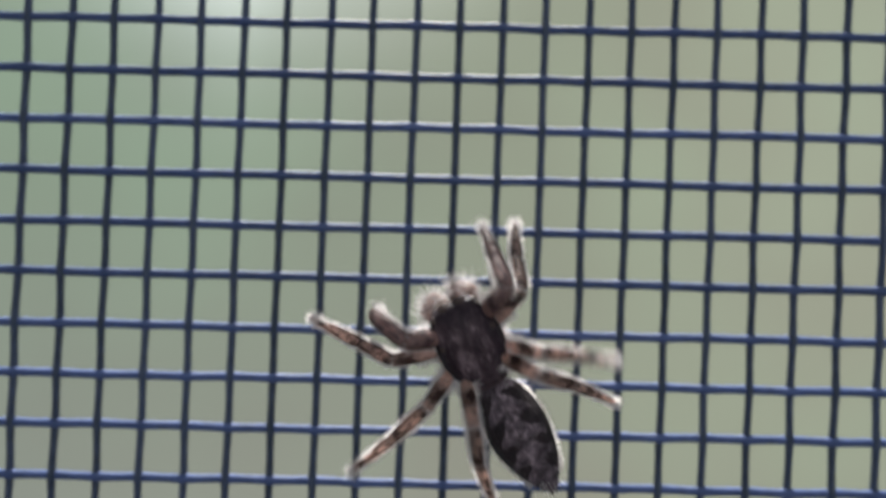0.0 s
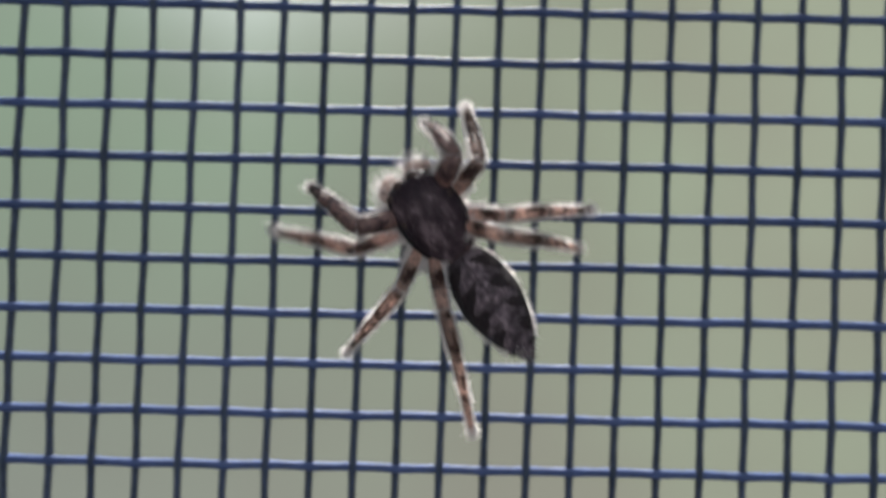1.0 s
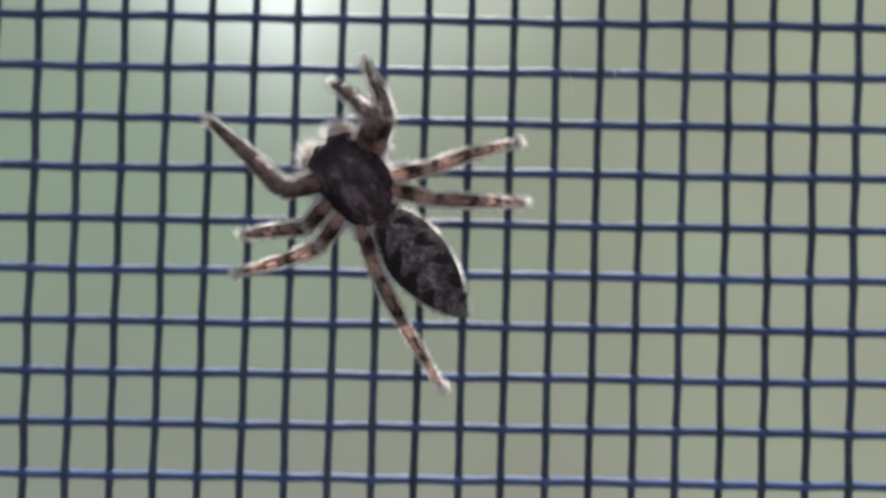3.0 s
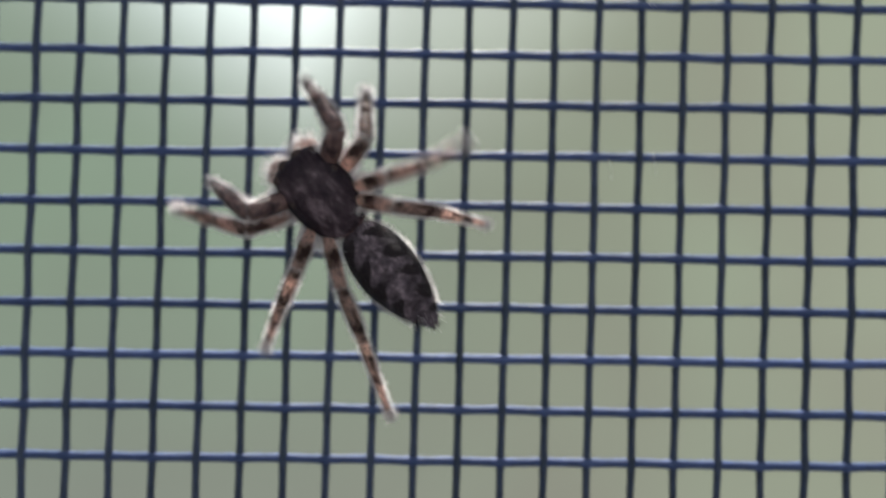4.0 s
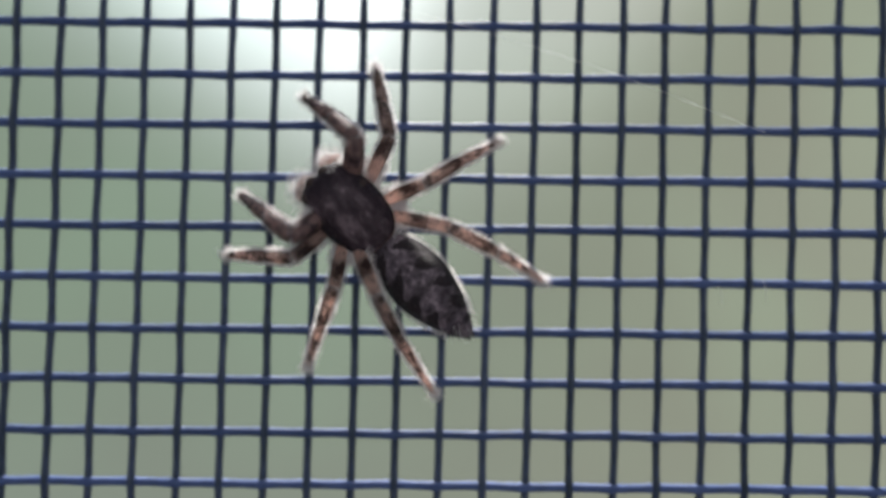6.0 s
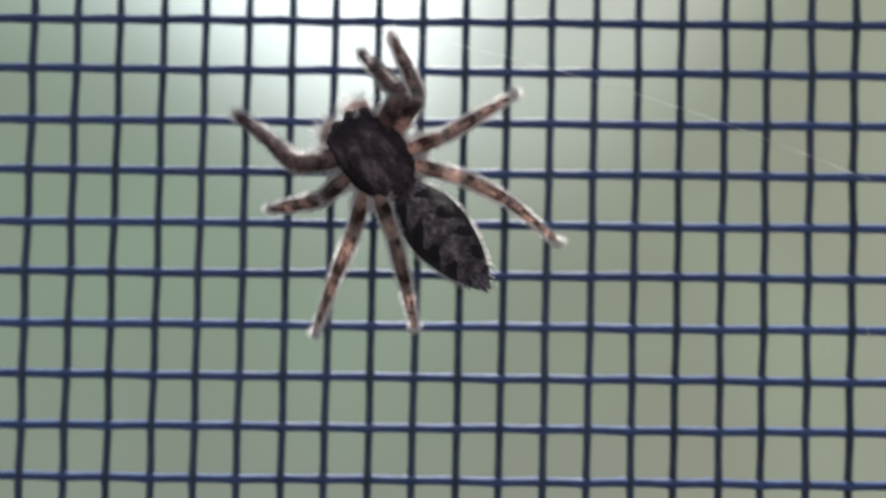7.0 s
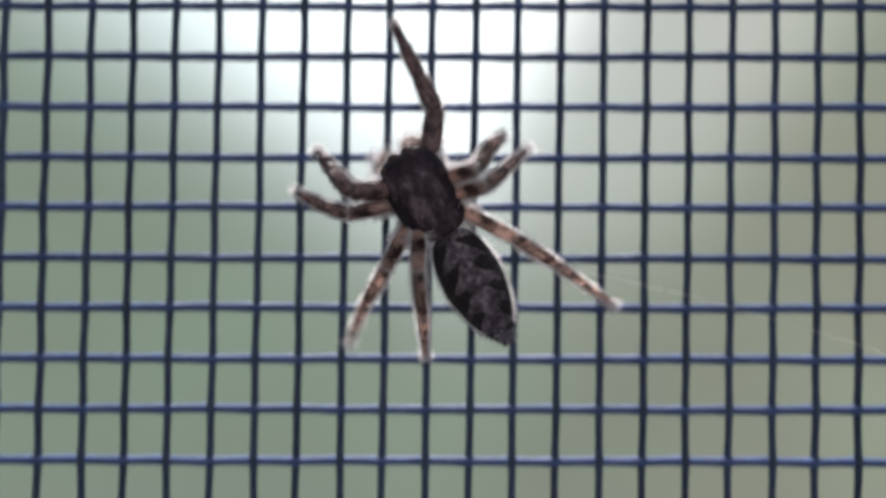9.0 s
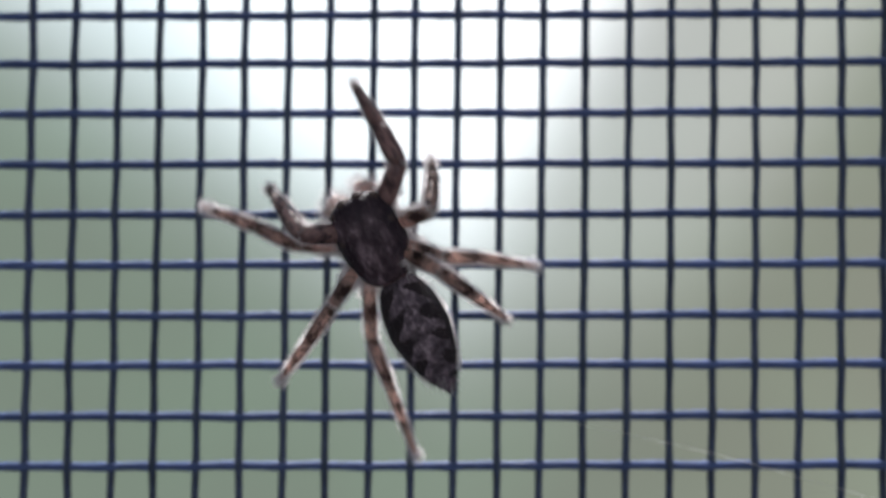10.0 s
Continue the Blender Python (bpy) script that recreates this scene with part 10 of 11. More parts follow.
    walk(foot, [
        (0, pose(0.00251, -0.000115, -0.001585, 113.01, 84.89, 115.21)), (0.133, pose(0.002497, -0.000081, -0.001588, 166.89, 81.75, 166.88)), (0.3, pose(0.002492, -0.000028, -0.001589, -175.06, 76.76, -176.8)),
        (0.4, pose(0.002617, -0.000088, -0.00158, -175.28, 76.99, -178.17)), (0.5, pose(0.002743, -0.000155, -0.001557, -173.4, 77.3, -177.89)), (0.667, pose(0.002786, -0.000066, -0.001555, -139.58, 85.54, -143.57)),
        (0.8, pose(0.002836, 0.000026, -0.001545, -39.1, 82.43, -43.24)), (0.9, pose(0.003074, 0.000026, -0.001466, -6.24, 66.35, -8.64)), (1, pose(0.003295, 0.000053, -0.001352, -0.69, 48.9, -0.46)),
        (1.1, pose(0.003688, 0.000038, -0.00101, 0.05, 33.77, 0.73)), (1.2, pose(0.003948, 0.000024, -0.000559, 0.28, 18.61, 1.78)), (1.333, pose(0.003445, -0.000034, -0.001248, 0.83, 64.8, 0.66)),
        (1.5, pose(0.002657, -0.000054, -0.001577, -179.22, 69, 179.38)), (1.667, pose(0.002804, -0.000044, -0.001552, 172.61, 86.56, 172.1)), (1.8, pose(0.002949, -0.000021, -0.001513, 3.62, 75.77, 4.15)),
        (1.9, pose(0.002945, 0.000016, -0.001514, 2.91, 62.84, 4.9)), (2, pose(0.002941, 0.000062, -0.001514, 2.27, 49.88, 5.88)), (2.1, pose(0.003702, 0.000129, -0.000985, 0.86, 18.64, 6.49)),
        (2.2, pose(0.004037, 0.000167, -0.000117, -0.68, -12.63, 7.42)), (2.333, pose(0.003701, 0.000029, -0.000993, 1.55, 27.94, 5.81)), (2.5, pose(0.002924, -0.000097, -0.001518, 6.41, 68.4, 7.26)),
        (2.667, pose(0.003023, -0.000088, -0.001484, 6.22, 68.35, 7.15)), (2.8, pose(0.00312, -0.000078, -0.001444, 6, 68.29, 7.02)), (2.9, pose(0.003377, -0.000003, -0.001299, 4.58, 53.35, 8.29)),
        (3, pose(0.003598, 0.000091, -0.001107, 3.45, 38.4, 10.17)), (3.1, pose(0.003816, 0.000128, -0.000821, 1.87, 27.25, 8.49)), (3.2, pose(0.003964, 0.000157, -0.000492, 0.83, 16.07, 7.17)),
        (3.333, pose(0.003573, 0.000017, -0.001135, 2.51, 42.27, 6.03)), (3.5, pose(0.002924, -0.000097, -0.001518, 6.41, 68.4, 7.26)), (3.6, pose(0.003023, -0.000088, -0.001484, 6.22, 68.35, 7.15)),
        (3.72, pose(0.00312, -0.000078, -0.001444, 6, 68.29, 7.02)), (3.8, pose(0.003209, -0.000011, -0.001403, 1.35, 58.77, 2.05)), (3.9, pose(0.003295, 0.000053, -0.001352, -0.69, 48.9, -0.46)),
        (4, pose(0.003688, 0.000038, -0.00101, 0.05, 33.77, 0.73)), (4.08, pose(0.003948, 0.000024, -0.000559, 0.28, 18.61, 1.78)), (4.2, pose(0.003282, -0.000082, -0.001359, -8.7, 64.7, -14.3)),
        (4.3, pose(0.002255, 0.000024, -0.001577, -159.4, 66.67, -167.17)), (4.4, pose(0.002625, -0.000014, -0.001581, -148.96, 72.21, -157.39)), (4.5, pose(0.002988, -0.000051, -0.001499, -130.94, 76.93, -139.89)),
        (4.667, pose(0.003158, -0.000113, -0.001424, -21.96, 71.11, -31.16)), (4.8, pose(0.00332, -0.000153, -0.001329, -4.98, 46.36, -13.23)), (4.9, pose(0.003249, -0.000056, -0.001379, -4.29, 46.43, -10.19)),
        (5, pose(0.003168, 0.000035, -0.001423, -3.59, 46.51, -7.12)), (5.1, pose(0.003229, -0.000047, -0.001391, -2.17, 39.84, -6.34)), (5.2, pose(0.003285, -0.000132, -0.001353, -1.17, 33.14, -5.86)),
        (5.4, pose(0.003285, -0.000132, -0.001353, -1.17, 33.14, -5.86)), (5.6, pose(0.003285, -0.000132, -0.001353, -1.17, 33.14, -5.86)), (5.767, pose(0.003205, -0.000098, -0.001401, 0.33, 50.8, -1.12)),
        (5.95, pose(0.00312, -0.000078, -0.001444, 6, 68.29, 7.02)), (6.133, pose(0.003035, -0.000034, -0.001482, 1.7, 62.02, 2.07)), (6.3, pose(0.002948, 0.000005, -0.001513, -0.81, 55.6, -1.37)),
        (6.4, pose(0.003156, -0.000042, -0.001429, 0.47, 47.04, 0.26)), (6.5, pose(0.003348, -0.000095, -0.001316, 1.11, 38.39, 1.25)), (6.667, pose(0.003021, -0.000055, -0.001487, -1.38, 59.58, -3.35)),
        (6.8, pose(0.002667, 0, -0.001577, -18.43, 79.94, -21.84)), (6.9, pose(0.002945, -0.000057, -0.001513, -84.65, 86.28, -89.05)), (7, pose(0.003205, -0.000121, -0.001399, -154.5, 80.18, -159.81)),
        (7.1, pose(0.003194, -0.000028, -0.00141, -8.66, 84.94, -9.83)), (7.2, pose(0.00317, 0.000077, -0.001421, 6.76, 70.91, 10.47)), (7.333, pose(0.003672, 0.00018, -0.001013, 3.88, 40.08, 12.1)),
        (7.5, pose(0.003963, 0.000293, -0.000427, 0.99, 8.91, 14.73)), (7.667, pose(0.003551, 0.00019, -0.001141, 4.6, 42.2, 13.6)), (7.8, pose(0.002839, 0.000077, -0.001542, 13.31, 75.13, 18.55)),
        (7.9, pose(0.00314, 0.000102, -0.001434, 6.59, 62.35, 12.18)), (8, pose(0.003413, 0.000124, -0.001267, 3.91, 49.45, 9.79)), (8.1, pose(0.003527, 0.000159, -0.001168, 3.77, 41.58, 11.4)),
        (8.2, pose(0.003631, 0.000197, -0.001058, 3.4, 33.72, 12.88)), (8.333, pose(0.003932, 0.000265, -0.00054, 2.19, 19.89, 14.26)), (8.5, pose(0.00402, 0.000303, 0.000057, 0.73, 6.04, 15.75)),
        (8.667, pose(0.003597, 0.000115, -0.001106, 8.15, 55.46, 15.74)), (8.8, pose(0.002474, -0.00002, -0.00159, 170.2, 75.18, 172.12)), (8.9, pose(0.002571, 0.00002, -0.001586, 175.61, 75.12, 177.09)),
        (9, pose(0.002669, 0.000057, -0.001575, -179.13, 74.92, -178.11)), (9.1, pose(0.002745, 0.000006, -0.001564, 168.65, 84.77, 169.71)), (9.2, pose(0.002823, -0.000037, -0.001548, 19.79, 84.54, 20.85)),
        (9.333, pose(0.003814, 0.000198, -0.000811, 3.61, 33.54, 13.19)), (9.5, pose(0.003935, 0.000395, 0.000443, -2.6, -18.13, 19.24)), (9.667, pose(0.003989, 0.000334, 0.000281, -0.91, -8.05, 15.5)),
        (9.8, pose(0.004025, 0.000254, 0.000119, 0.17, 1.97, 11.54)), (9.9, pose(0.003964, 0.000404, 0.000322, -0.05, -0.52, 15.27)), (10, pose(0.003865, 0.000531, 0.000522, -0.35, -3.17, 18.43)),
    ])
    # fourth leg, right side
    thigh, shin, foot = LEGS[4, 1]
    walk(thigh, [
        (0, pose(0.000524, 0.000813, 0.00115, -3.46, -60.88, -46.49)), (0.133, pose(0.000524, 0.000813, 0.00115, -7.03, -51.39, -49.08)), (0.3, pose(0.000524, 0.000813, 0.00115, -8.95, -41.86, -50.77)),
        (0.4, pose(0.000524, 0.000813, 0.00115, -7.85, -39.55, -54.43)), (0.5, pose(0.000524, 0.000813, 0.00115, -6.76, -37.13, -57.85)), (0.667, pose(0.000524, 0.000813, 0.00115, -2.5, -12.49, -58.43)),
        (0.8, pose(0.000524, 0.000813, 0.00115, 2.64, 12.15, -58.91)), (0.9, pose(0.000524, 0.000813, 0.00115, -1.58, -22.36, -58.02)), (1, pose(0.000524, 0.000813, 0.00115, 7.6, -56.86, -56.43)),
        (1.1, pose(0.000524, 0.000813, 0.00115, 3.7, -51.74, -56.72)), (1.2, pose(0.000524, 0.000813, 0.00115, 0.78, -46.62, -56.95)), (1.333, pose(0.000524, 0.000813, 0.00115, -1.01, -38.66, -57.06)),
        (1.5, pose(0.000524, 0.000813, 0.00115, -1.93, -30.69, -57.14)), (1.667, pose(0.000524, 0.000813, 0.00115, -1.83, -24.7, -58.24)), (1.8, pose(0.000524, 0.000813, 0.00115, -1.63, -18.7, -59.24)),
        (1.9, pose(0.000524, 0.000813, 0.00115, 1.96, -36.25, -58.31)), (2, pose(0.000524, 0.000813, 0.00115, 12.59, -53.79, -56.81)), (2.1, pose(0.000524, 0.000813, 0.00115, 11.55, -54.32, -57.64)),
        (2.2, pose(0.000524, 0.000813, 0.00115, 10.31, -54.84, -58.5)), (2.333, pose(0.000524, 0.000813, 0.00115, 4.85, -50.96, -58.29)), (2.5, pose(0.000524, 0.000813, 0.00115, 0.73, -47.08, -58.12)),
        (2.667, pose(0.000524, 0.000813, 0.00115, -2.95, -32.77, -57.32)), (2.8, pose(0.000524, 0.000813, 0.00115, -3.37, -18.46, -56.75)), (2.9, pose(0.000524, 0.000813, 0.00115, -0.1, -32.11, -57.14)),
        (3, pose(0.000524, 0.000813, 0.00115, 9.47, -45.75, -57.68)), (3.1, pose(0.000524, 0.000813, 0.00115, 8.51, -48.39, -56.11)), (3.2, pose(0.000524, 0.000813, 0.00115, 7.14, -51, -54.37)),
        (3.333, pose(0.000524, 0.000813, 0.00115, 3.37, -49.06, -56.32)), (3.5, pose(0.000524, 0.000813, 0.00115, 0.73, -47.08, -58.12)), (3.6, pose(0.000524, 0.000813, 0.00115, -2.95, -32.77, -57.32)),
        (3.72, pose(0.000524, 0.000813, 0.00115, -3.37, -18.46, -56.75)), (3.8, pose(0.000524, 0.000813, 0.00115, -1.55, -37.66, -56.63)), (3.9, pose(0.000524, 0.000813, 0.00115, 7.6, -56.86, -56.43)),
        (4, pose(0.000524, 0.000813, 0.00115, 3.7, -51.74, -56.72)), (4.08, pose(0.000524, 0.000813, 0.00115, 0.78, -46.62, -56.95)), (4.2, pose(0.000524, 0.000813, 0.00115, -1.84, -22.7, -59.59)),
        (4.3, pose(0.000524, 0.000813, 0.00115, 0.21, 1.25, -61.4)), (4.4, pose(0.000524, 0.000813, 0.00115, -1.01, -21.95, -59.93)), (4.5, pose(0.000524, 0.000813, 0.00115, 5.94, -45.13, -57.84)),
        (4.667, pose(0.000524, 0.000813, 0.00115, 2.18, -44.32, -57.94)), (4.8, pose(0.000524, 0.000813, 0.00115, -1.06, -43.5, -58.04)), (4.9, pose(0.000524, 0.000813, 0.00115, -2.42, -44.23, -56.36)),
        (5, pose(0.000524, 0.000813, 0.00115, -3.86, -44.94, -54.63)), (5.1, pose(0.000524, 0.000813, 0.00115, -5.02, -43.77, -53.61)), (5.2, pose(0.000524, 0.000813, 0.00115, -6.09, -42.59, -52.62)),
        (5.4, pose(0.000524, 0.000813, 0.00115, -6.09, -42.59, -52.62)), (5.6, pose(0.000524, 0.000813, 0.00115, -6.09, -42.59, -52.62)), (5.767, pose(0.000524, 0.000813, 0.00115, -4.99, -30.54, -54.95)),
        (5.95, pose(0.000524, 0.000813, 0.00115, -3.37, -18.46, -56.75)), (6.133, pose(0.000524, 0.000813, 0.00115, -1.11, -39.73, -58.49)), (6.3, pose(0.000524, 0.000813, 0.00115, 12.24, -60.95, -61.9)),
        (6.4, pose(0.000524, 0.000813, 0.00115, 6.38, -57.76, -59.19)), (6.5, pose(0.000524, 0.000813, 0.00115, 1.63, -54.53, -56.93)), (6.667, pose(0.000524, 0.000813, 0.00115, -1.68, -47.69, -60.06)),
        (6.8, pose(0.000524, 0.000813, 0.00115, -3.65, -40.79, -62.46)), (6.9, pose(0.000524, 0.000813, 0.00115, -4.09, -36.99, -61.23)), (7, pose(0.000524, 0.000813, 0.00115, -4.28, -33.17, -60.12)),
        (7.1, pose(0.000524, 0.000813, 0.00115, 3.9, -43.39, -61.28)), (7.2, pose(0.000524, 0.000813, 0.00115, 19.98, -53.6, -62.91)), (7.333, pose(0.000524, 0.000813, 0.00115, 12.87, -53.57, -62.44)),
        (7.5, pose(0.000524, 0.000813, 0.00115, 6, -53.54, -61.97)), (7.667, pose(0.000524, 0.000813, 0.00115, 2.72, -48.2, -60.63)), (7.8, pose(0.000524, 0.000813, 0.00115, 0.31, -42.85, -59.54)),
        (7.9, pose(0.000524, 0.000813, 0.00115, -0.62, -39.17, -61.39)), (8, pose(0.000524, 0.000813, 0.00115, -1.28, -35.47, -63.05)), (8.1, pose(0.000524, 0.000813, 0.00115, -0.59, -37.62, -63.99)),
        (8.2, pose(0.000524, 0.000813, 0.00115, 0.21, -39.76, -64.99)), (8.333, pose(0.000524, 0.000813, 0.00115, 3.81, -47.06, -63.12)), (8.5, pose(0.000524, 0.000813, 0.00115, 9.44, -54.31, -60.65)),
        (8.667, pose(0.000524, 0.000813, 0.00115, 4.42, -46.71, -60.75)), (8.8, pose(0.000524, 0.000813, 0.00115, 1.11, -39.11, -60.83)), (8.9, pose(0.000524, 0.000813, 0.00115, -0.08, -28.23, -60.64)),
        (9, pose(0.000524, 0.000813, 0.00115, -0.56, -17.35, -60.49)), (9.1, pose(0.000524, 0.000813, 0.00115, -0.31, -24.23, -62.95)), (9.2, pose(0.000524, 0.000813, 0.00115, 0.34, -31.07, -65.69)),
        (9.333, pose(0.000524, 0.000813, 0.00115, 3.47, -44.97, -64.25)), (9.5, pose(0.000524, 0.000813, 0.00115, 10.09, -58.83, -61.86)), (9.667, pose(0.000524, 0.000813, 0.00115, 4.32, -51.52, -60.27)),
        (9.8, pose(0.000524, 0.000813, 0.00115, 0.5, -44.2, -59.12)), (9.9, pose(0.000524, 0.000813, 0.00115, -1.8, -48.71, -58.19)), (10, pose(0.000524, 0.000813, 0.00115, -4.8, -53.22, -57.08)),
    ])
    walk(shin, [
        (0, pose(0.00246, 0, 0, 171.03, 78.73, 168.93)), (0.133, pose(0.00246, 0, 0, -11.69, 83.67, -17.34)), (0.3, pose(0.00246, 0, 0, -10.11, 65.4, -20.95)),
        (0.4, pose(0.00246, 0, 0, -4.59, 62.81, -14.55)), (0.5, pose(0.00246, 0, 0, -0.61, 59.94, -9.54)), (0.667, pose(0.00246, 0, 0, -1.39, 22.07, -14.81)),
        (0.8, pose(0.00246, 0, 0, 1.63, -15.98, -17.99)), (0.9, pose(0.00246, 0, 0, 0.21, 41.96, -3.52)), (1, pose(0.00246, 0, 0, 153.66, 80.64, 158.29)),
        (1.1, pose(0.00246, 0, 0, 102.6, 85.57, 105.48)), (1.2, pose(0.00246, 0, 0, 32.01, 82.33, 32.98)), (1.333, pose(0.00246, 0, 0, 0.75, 68.85, -0.46)),
        (1.5, pose(0.00246, 0, 0, -5.07, 53.85, -9.52)), (1.667, pose(0.00246, 0, 0, -3.3, 48.38, -8.38)), (1.8, pose(0.00246, 0, 0, -2.02, 42.87, -7.77)),
        (1.9, pose(0.00246, 0, 0, 4.84, 69.64, 7.84)), (2, pose(0.00246, 0, 0, 145.2, 83.03, 154.07)), (2.1, pose(0.00246, 0, 0, 93.94, 86.78, 102.11)),
        (2.2, pose(0.00246, 0, 0, 28.14, 83.94, 35.46)), (2.333, pose(0.00246, 0, 0, 18.62, 83.25, 22.66)), (2.5, pose(0.00246, 0, 0, 1.98, 82.46, 2.68)),
        (2.667, pose(0.00246, 0, 0, -4.05, 54.81, -9.53)), (2.8, pose(0.00246, 0, 0, -3.01, 26.84, -16.64)), (2.9, pose(0.00246, 0, 0, -0.2, 51.84, -0.41)),
        (3, pose(0.00246, 0, 0, 17.72, 75.6, 27.36)), (3.1, pose(0.00246, 0, 0, 15.85, 72.43, 24.07)), (3.2, pose(0.00246, 0, 0, 14.85, 69.19, 21.59)),
        (3.333, pose(0.00246, 0, 0, 15.96, 75.85, 19.35)), (3.5, pose(0.00246, 0, 0, 1.98, 82.46, 2.68)), (3.6, pose(0.00246, 0, 0, -4.05, 54.81, -9.53)),
        (3.72, pose(0.00246, 0, 0, -3.01, 26.84, -16.64)), (3.8, pose(0.00246, 0, 0, -0.99, 63.13, -3.13)), (3.9, pose(0.00246, 0, 0, 153.66, 80.64, 158.29)),
        (4, pose(0.00246, 0, 0, 102.6, 85.57, 105.48)), (4.08, pose(0.00246, 0, 0, 32.01, 82.33, 32.98)), (4.2, pose(0.00246, 0, 0, 1.05, 42.73, -2.86)),
        (4.3, pose(0.00246, 0, 0, -0.05, 1.22, -11.64)), (4.4, pose(0.00246, 0, 0, 2.36, 31.07, 2.08)), (4.5, pose(0.00246, 0, 0, 9.81, 60.28, 17.14)),
        (4.667, pose(0.00246, 0, 0, -0.01, 64.57, 2.22)), (4.8, pose(0.00246, 0, 0, -15.48, 67.24, -17.83)), (4.9, pose(0.00246, 0, 0, -18.48, 67.94, -22.31)),
        (5, pose(0.00246, 0, 0, -21.67, 68.58, -26.97)), (5.1, pose(0.00246, 0, 0, -12.79, 67.41, -19.03)), (5.2, pose(0.00246, 0, 0, -5.11, 65.79, -12.18)),
        (5.4, pose(0.00246, 0, 0, -5.11, 65.79, -12.18)), (5.6, pose(0.00246, 0, 0, -5.11, 65.79, -12.18)), (5.767, pose(0.00246, 0, 0, -4.2, 46.41, -14.18)),
        (5.95, pose(0.00246, 0, 0, -3.01, 26.84, -16.64)), (6.133, pose(0.00246, 0, 0, 1.5, 60.19, 0.4)), (6.3, pose(0.00246, 0, 0, 127.12, 84.74, 133.72)),
        (6.4, pose(0.00246, 0, 0, 52.44, 85.41, 56.54)), (6.5, pose(0.00246, 0, 0, 17.98, 80.89, 19.35)), (6.667, pose(0.00246, 0, 0, 14.68, 75.08, 13.64)),
        (6.8, pose(0.00246, 0, 0, 8.77, 69.28, 5.15)), (6.9, pose(0.00246, 0, 0, 6.48, 65.28, 1.73)), (7, pose(0.00246, 0, 0, 4.74, 61.24, -1.11)),
        (7.1, pose(0.00246, 0, 0, 33.07, 78.55, 37.71)), (7.2, pose(0.00246, 0, 0, 136.9, 77.59, 150.36)), (7.333, pose(0.00246, 0, 0, 129.47, 82.95, 138.59)),
        (7.5, pose(0.00246, 0, 0, 80.97, 87, 85.4)), (7.667, pose(0.00246, 0, 0, 1.55, 84.36, 3.98)), (7.8, pose(0.00246, 0, 0, -15.12, 78.73, -15.07)),
        (7.9, pose(0.00246, 0, 0, 1.77, 72.83, 1.09)), (8, pose(0.00246, 0, 0, 8.91, 66.37, 7.92)), (8.1, pose(0.00246, 0, 0, 9.85, 65.51, 10.04)),
        (8.2, pose(0.00246, 0, 0, 10.67, 64.65, 12.02)), (8.333, pose(0.00246, 0, 0, 25.91, 78.72, 29.89)), (8.5, pose(0.00246, 0, 0, 136.39, 83.96, 142.95)),
        (8.667, pose(0.00246, 0, 0, 20.54, 81.87, 24.88)), (8.8, pose(0.00246, 0, 0, 2.76, 70.24, 4.3)), (8.9, pose(0.00246, 0, 0, 1.33, 54.99, 1.46)),
        (9, pose(0.00246, 0, 0, 0.67, 39.72, -0.75)), (9.1, pose(0.00246, 0, 0, -0.79, 41.85, -1.87)), (9.2, pose(0.00246, 0, 0, -2.39, 43.85, -2.89)),
        (9.333, pose(0.00246, 0, 0, 9.89, 71.05, 13.91)), (9.5, pose(0.00246, 0, 0, 137.7, 78.99, 143.22)), (9.667, pose(0.00246, 0, 0, 76.96, 83.72, 80.46)),
        (9.8, pose(0.00246, 0, 0, 20.31, 78.23, 21.23)), (9.9, pose(0.00246, 0, 0, 11.63, 85.45, 10.09)), (10, pose(0.00246, 0, 0, -133.06, 87.05, -136.6)),
    ])
